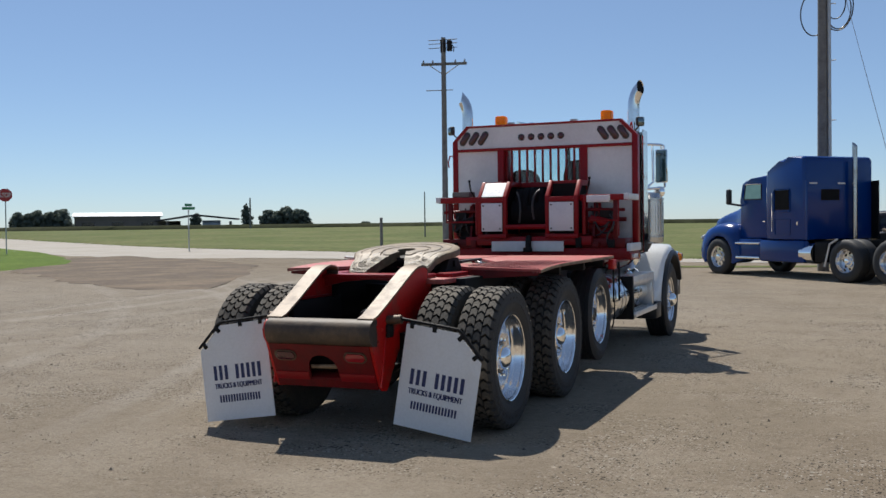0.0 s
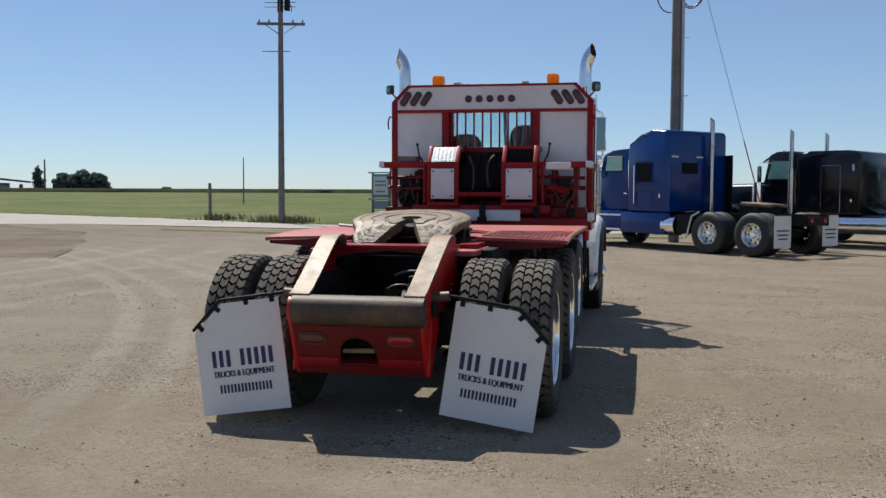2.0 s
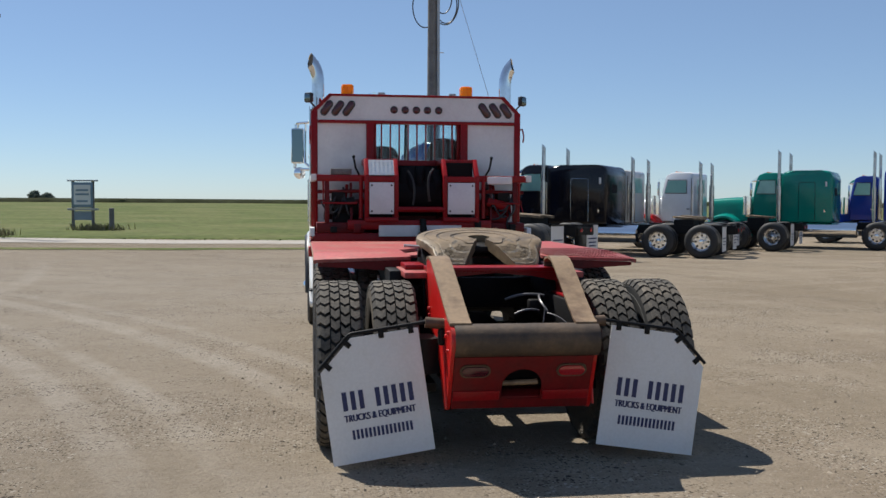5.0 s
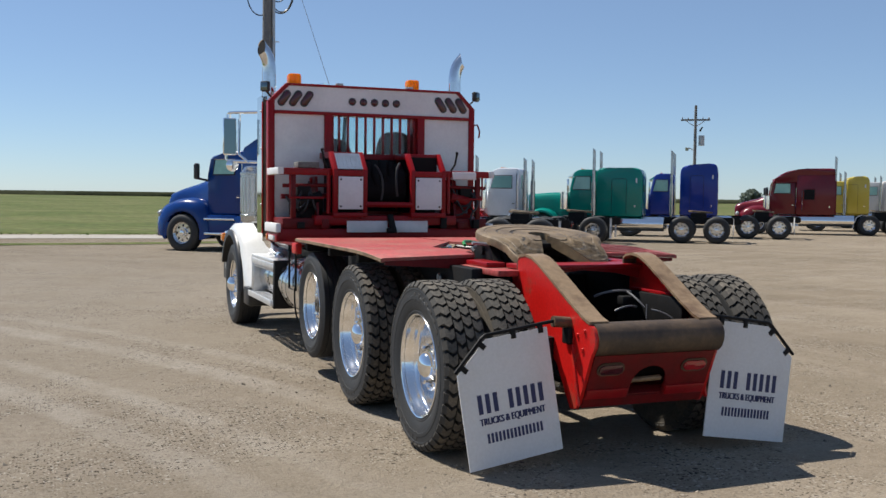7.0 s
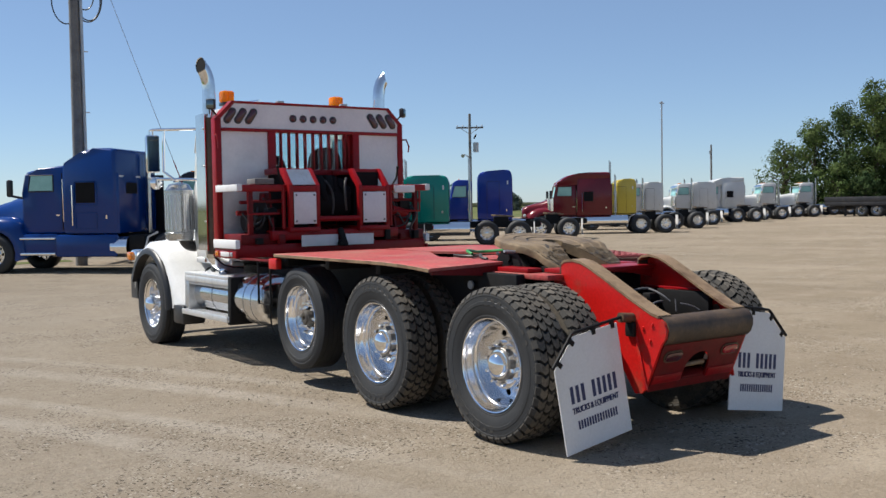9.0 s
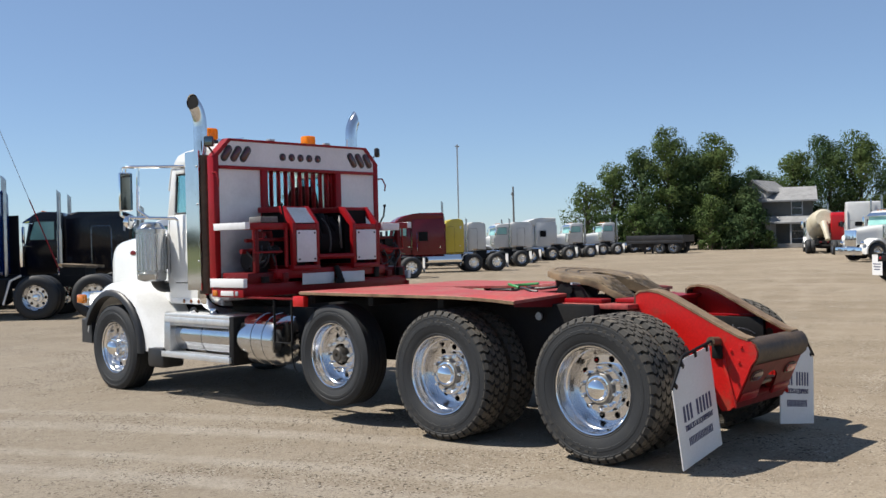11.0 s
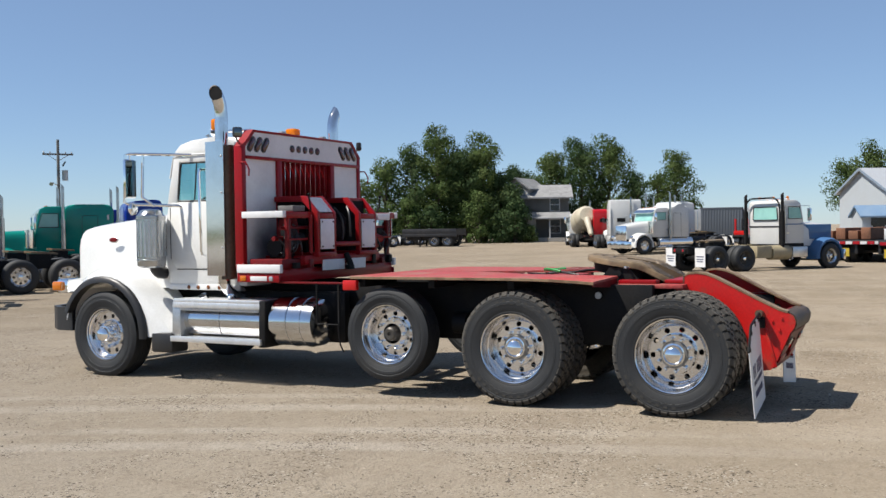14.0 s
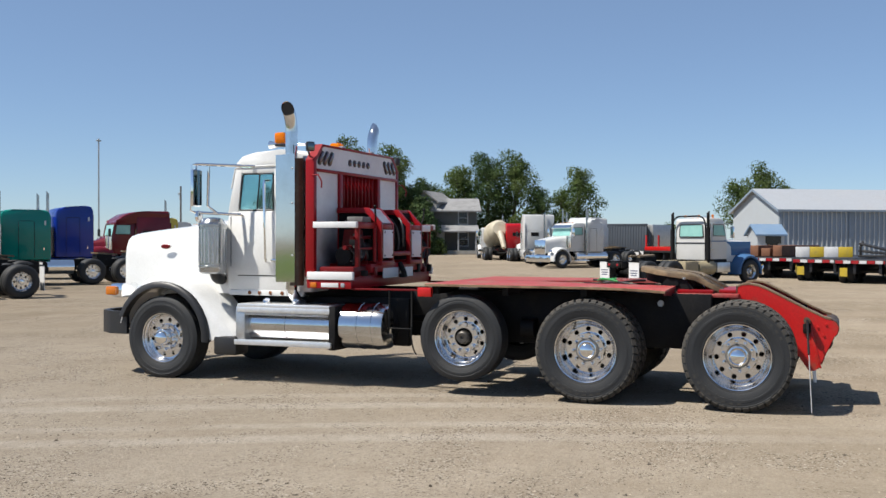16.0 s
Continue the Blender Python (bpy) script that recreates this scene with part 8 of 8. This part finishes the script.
part("yard_lamp", tube(B(), [(0, 0, 4.9), (-0.6, -0.2, 5.1), (-0.9, -0.3, 5.0)], [0.03, 0.03, 0.14], 8), GALV, pd)
pole("utility_pole", (87.1, 71.2), 7.6, 0.14, "far wooden utility pole", ((6.7, 2.8, 40),))
pole("thin_pole", (-30.6, 70.6), 3.9, 0.06, "thin bare pole in the field", ())
pole("thin_pole", (-79.8, 118.3), 4.6, 0.15, "short dark pole by the far farm", ())
mast = thing("radio_mast", pose(171, 155, 0.5), "tall thin lattice radio mast, far off", "mast")
part("mast_shaft", tube(B(), [(0, 0, 0), (0, 0, 24.2)], 0.18, 6), GALV, mast)
part("mast_head", box(B(), -0.7, 0.7, -0.1, 0.1, 23.6, 23.9), GALV, mast)
bm = B()
for i in range(30):
    z = 0.8 * i
    tube(bm, [(-0.28, 0, z), (0.28, 0, z + 0.4), (-0.28, 0, z + 0.8)], 0.03, 4)
part("mast_lattice", bm, GALV, mast)

SIGN_GREEN = mat("green_sign_sheet", (0.01, 0.22, 0.09), 0.4, 0, None, 4, 0.2)
SIGN_RED = mat("red_sign_sheet", (0.50, 0.02, 0.03), 0.4, 0, None, 4, 0.2)
sx, sy = -39.8, 34.3
stop = thing("stop_sign", pose(sx, sy, land(sx, sy), 0, 0, 40), "red octagonal road sign on a thin post", "road sign")
part("sign_post", box(B(), -0.03, 0.03, -0.02, 0.02, -0.1, 3.6 - land(sx, sy) + 0.2), GALV, stop)
zc = 3.5 - land(sx, sy)
part("sign_face", prism(B(), [(0.38 * math.cos(radians(22.5 + 45 * i)), zc + 0.38 * math.sin(radians(22.5 + 45 * i))) for i in range(8)], -0.035, -0.025, "y"), SIGN_RED, stop)
part("sign_border", prism(B(), [(0.36 * math.cos(radians(22.5 + 45 * i)), zc + 0.36 * math.sin(radians(22.5 + 45 * i))) for i in range(8)], -0.0245, -0.02, "y"), FLAP, stop)
stop_text = letters("STOP", 0.25, 0.58)
stop_text.materials[0] = FLAP
place("sign_word", stop_text, stop, pose(0, -0.036, zc - 0.125), "white sign lettering")
sx, sy = -32.5, 40.8
street = thing("street_sign", pose(sx, sy, land(sx, sy), 0, 0, 35), "crossed green street name blades on a post", "road sign")
zc = 2.75 - land(sx, sy)
part("sign_post", tube(B(), [(0, 0, -0.1), (0, 0, zc - 0.1)], 0.035, 8), GALV, street)
part("sign_blade", box(B(), -0.36, 0.36, -0.01, 0.01, zc - 0.12, zc + 0.04), SIGN_GREEN, street)
part("sign_blade", box(B(), -0.36, 0.36, -0.01, 0.01, zc + 0.07, zc + 0.23), SIGN_GREEN, street, "", pose(0, 0, 0, 0, 0, 60))
BOARD_BLUE = mat("blue_sign_paint", (0.20, 0.30, 0.40), 0.5, 0, (0.30, 0.38, 0.45), 2, 0.5)
sx, sy = -11.8, 44.0
board = thing("lot_sign", pose(sx, sy, land(sx, sy), 0, 0, -13), "blue and white business sign board on posts", "sign")
for x in (-0.5, 0.5):
    part("sign_post", box(B(), x - 0.06, x + 0.06, -0.05, 0.05, -0.1, 2.5, 0.005), WOOD, board)
face = part("sign_panel", box(B(), -0.52, 0.52, -0.09, -0.05, 1.15, 2.38, 0.01), BOARD_BLUE, board)
part("sign_sheet", box(B(), -0.42, 0.42, -0.10, -0.091, 1.3, 2.25), FLAP, face)
for z, w in ((1.95, 0.30), (1.75, 0.34), (1.42, 0.28)):
    part("print_bar", box(B(), -w, w, -0.108, -0.101, z, z + 0.09), BOARD_BLUE, face)
part("sign_shelf", box(B(), -0.75, 0.75, -0.12, 0.08, 1.02, 1.12, 0.01), TRIM, board)
part("sign_header", box(B(), -0.75, 0.75, -0.1, 0.06, 2.42, 2.50, 0.01), GALV, board)
part("lower_panel", box(B(), -0.48, 0.48, -0.03, 0.0, 0.55, 0.98), BARN_GREY, board)


def post(at, tall, r, label):
    ob = thing("fence_post", pose(at[0], at[1], land(*at)), label, "post", "fence posts")
    bm = B()
    tube(bm, [(0, 0, -0.2), (0.01, 0, tall * 0.6), (0, 0.01, tall - 0.02), (0, 0.01, tall)], [r, r * 0.95, r * 0.92, r * 0.6], 10)
    part("post_shaft", bm, WOOD, ob)


post((-19.25, 39.2), 1.85, 0.085, "tall weathered wooden fence post")
post((-10.4, 43.6), 1.15, 0.13, "stout dark wooden fence post")


# ---- trees ----
BARK = mat("grey_brown_bark", (0.11, 0.085, 0.06), 0.9, 0, (0.06, 0.048, 0.036), 3, 0.8, 20, 0.3, bump=0.6)


def leaf_material(name, a, b):
    m = mat(name, a, 0.75, 0, b, 0.45, 1.0, 1.6, 0.22, lo=0.38, hi=0.62)
    p = m.node_tree.nodes["Principled BSDF"]
    p.inputs["Subsurface Weight"].default_value = 0.0
    p.inputs["Specular IOR Level"].default_value = 0.1
    n, k = m.node_tree.nodes, m.node_tree.links
    thin, both = n.new("ShaderNodeBsdfTranslucent"), n.new("ShaderNodeMixShader")
    both.inputs[0].default_value = 0.3
    k.new(p.inputs["Base Color"].links[0].from_socket, thin.inputs["Color"])
    k.new(p.outputs[0], both.inputs[1])
    k.new(thin.outputs[0], both.inputs[2])
    k.new(both.outputs[0], n["Material Output"].inputs["Surface"])
    return m


LEAF = leaf_material("green_leaves", (0.078, 0.128, 0.038), (0.140, 0.185, 0.062))
LEAF_FAR = leaf_material("hazy_far_leaves", (0.15, 0.19, 0.15), (0.19, 0.22, 0.18))
LEAF_DARK = leaf_material("dark_leaves", (0.052, 0.094, 0.036), (0.095, 0.140, 0.056))


def tree(at, top, spread, seed, leaf=None, full=1.0, low=0.12, label="leafy green tree with a rounded uneven crown", group="trees behind the lot", size=0.085):
    """A tapered trunk with limbs, and a crown of many leaves in overlapping clumps."""
    rnd = random.Random(seed)
    z0 = land(*at)
    tall = top - z0
    root = thing("tree", pose(at[0], at[1], z0), label, "tree", group)
    bm = B()
    tube(bm, [(0, 0, -0.3), (0.05, 0, tall * 0.15), (0.0, 0.08, tall * 0.30), (0.1, 0, tall * 0.6), (0.05, 0.05, tall * 0.86)], [0.055 * spread + 0.12, 0.05 * spread + 0.1, 0.045 * spread + 0.08, 0.08, 0.03], 9)
    hubs = []
    limbs = 20
    for i in range(limbs):
        t = i / (limbs - 1)
        h = tall * (low + (0.80 - low) * t)
        a = i * 2.4 + rnd.uniform(-0.5, 0.5)
        reach = spread * (0.62 + 0.38 * math.sin(math.pi * min(1, t * 0.8 + 0.2))) * (1 - 0.45 * t * t) * rnd.uniform(0.55, 0.95)
        end = Vector((reach * math.cos(a), reach * math.sin(a), min(tall * 0.93, h + tall * rnd.uniform(0.02, 0.12))))
        midp = Vector((end.x * 0.5, end.y * 0.5, h + (end.z - h) * 0.4))
        tube(bm, [(0, 0, h * 0.8), midp, end], [0.07, 0.045, 0.015], 6)
        hubs.append((end, rnd.uniform(0.26, 0.40) * spread))
        hubs.append((midp, rnd.uniform(0.30, 0.42) * spread))
    for i in range(6):
        hubs.append((Vector((rnd.gauss(0, spread * 0.15), rnd.gauss(0, spread * 0.15), tall * rnd.uniform(0.70, 0.93))), spread * rnd.uniform(0.16, 0.28)))
    part("trunk", bm, BARK, root, "grey-brown trunk and limbs")
    verts, faces = [], []
    weight = [r ** 2 for _, r in hubs]
    for c, r in rnd.choices(hubs, weight, k=int(5600 * full * (spread / 3) ** 2 * (1.7 if size < 0.1 else 1.0))):
        d = Vector((rnd.gauss(0, 1), rnd.gauss(0, 1), rnd.gauss(0, 0.85) + 0.15))
        d.normalize()
        p = c + d * r * (0.55 + 0.45 * rnd.random()) * (1 + 0.22 * noise.noise(c + d * 2.5))
        if p.z < tall * low * 0.5 or p.z > tall:
            continue
        # each leaf spray lies roughly along the clump's skin
        u = Vector((rnd.gauss(0, 1), rnd.gauss(0, 1), rnd.gauss(0, 1))).cross(d + Vector((rnd.gauss(0, 0.25), rnd.gauss(0, 0.25), rnd.gauss(0, 0.25))))
        if u.length < 0.05:
            continue
        u.normalize()
        v = u.cross(d).normalized()
        s = size * rnd.uniform(0.65, 1.5)
        i = len(verts)
        verts += [tuple(p - u * s), tuple(p + v * s * 0.7 + u * s * 0.15), tuple(p + u * s), tuple(p - v * s * 0.7 - u * s * 0.15)]
        faces.append((i, i + 1, i + 2, i + 3))
    me = bpy.data.meshes.new("crown")
    me.from_pydata(verts, [], faces)
    me.materials.append(leaf or LEAF)
    place("crown", me, root, None, "")
    return root


for n, (x, y, top, r, leaf, full, low) in enumerate((
    (67.3, 47.0, 6.9, 2.4, LEAF, 0.6, 0.14), (69.1, 45.4, 8.6, 2.7, LEAF, 1.0, 0.10), (70.9, 43.6, 10.2, 2.8, LEAF_DARK, 1.2, 0.08), (72.1, 41.6, 11.8, 3.0, LEAF, 1.3, 0.08),
    (73.5, 39.2, 9.8, 3.0, LEAF_DARK, 1.3, 0.08), (74.1, 37.9, 10.9, 3.1, LEAF, 1.4, 0.06), (74.4, 36.3, 7.4, 2.4, LEAF_DARK, 1.4, 0.05), (74.0, 34.9, 6.0, 1.9, LEAF_DARK, 1.5, 0.03), (76.0, 42.0, 9.3, 3.4, LEAF_DARK, 1.2, 0.05),
    (83.0, 38.0, 8.3, 3.2, LEAF_DARK, 1.2, 0.08), (84.0, 35.0, 9.6, 3.2, LEAF, 1.2, 0.06), (84.6, 32.0, 10.8, 3.4, LEAF_DARK, 1.3, 0.05), (85.2, 29.4, 11.0, 3.2, LEAF, 1.2, 0.05), (85.6, 26.9, 7.6, 2.4, LEAF_DARK, 1.1, 0.06),
    (86.0, 23.0, 9.3, 2.8, LEAF, 1.1, 0.10), (86.6, 24.9, 7.6, 1.9, LEAF, 0.9, 0.12), (92, 24.0, 4.5, 2.1, LEAF_DARK, 1.0, 0.08), (96.0, 8.7, 8.8, 2.7, LEAF, 0.5, 0.32), (97.0, 6.2, 10.2, 2.7, LEAF, 0.8, 0.28), (97.5, 4.2, 8.7, 1.9, LEAF, 0.6, 0.3), (95.0, 15.4, 3.8, 1.2, LEAF, 0.7, 0.15))):
    tree((x, y), top, r, 11 + n, leaf, full, low)
for n, (x, y, top, r) in enumerate(((73.0, 34.2, 4.6, 1.7), (73.6, 33.0, 2.0, 0.9), (69.0, 40.6, 3.8, 1.6), (71.4, 37.0, 5.2, 1.9), (66.5, 44.4, 3.6, 1.7), (68.0, 42.4, 4.6, 1.9), (72.2, 35.2, 3.2, 1.5))):
    tree((x, y), top, r, 60 + n, LEAF if n % 2 else LEAF_DARK, 1.2, 0.02, "small green shrub in front of the trees", "shrubs before the trees")
for n, (x, y, top, r) in enumerate(((-127.0, 124.2, 4.9, 1.9), (-124.2, 127.0, 5.1, 2.1), (-129.6, 122.6, 4.6, 1.7), (-105.0, 154.8, 6.3, 1.2), (-101.6, 157.0, 4.9, 1.9), (-98.6, 159.0, 5.5, 2.1), (-95.8, 160.8, 4.8, 1.7), (-110.5, 146.5, 4.3, 1.3), (-125.6, 125.6, 4.7, 1.6), (-128.3, 123.4, 4.4, 1.5), (-100.1, 158.0, 4.7, 1.6), (-97.2, 160.0, 5.0, 1.6))):
    tree((x, y), top, r, 90 + n, LEAF_FAR, 1.2, 0.01, "dark tree by the far farm", "far trees", 0.24)
for n, (x, y, top, r) in enumerate(((-74.5, 284, 4.4, 2.2), (-71.5, 285, 3.8, 2.0), (-134, 261, 2.8, 2.0), (90, 111.5, 3.2, 1.8))):
    tree((x, y), top, r, 120 + n, LEAF_FAR, 0.7, 0.01, "small dark clump of far trees", "far trees", 0.26)
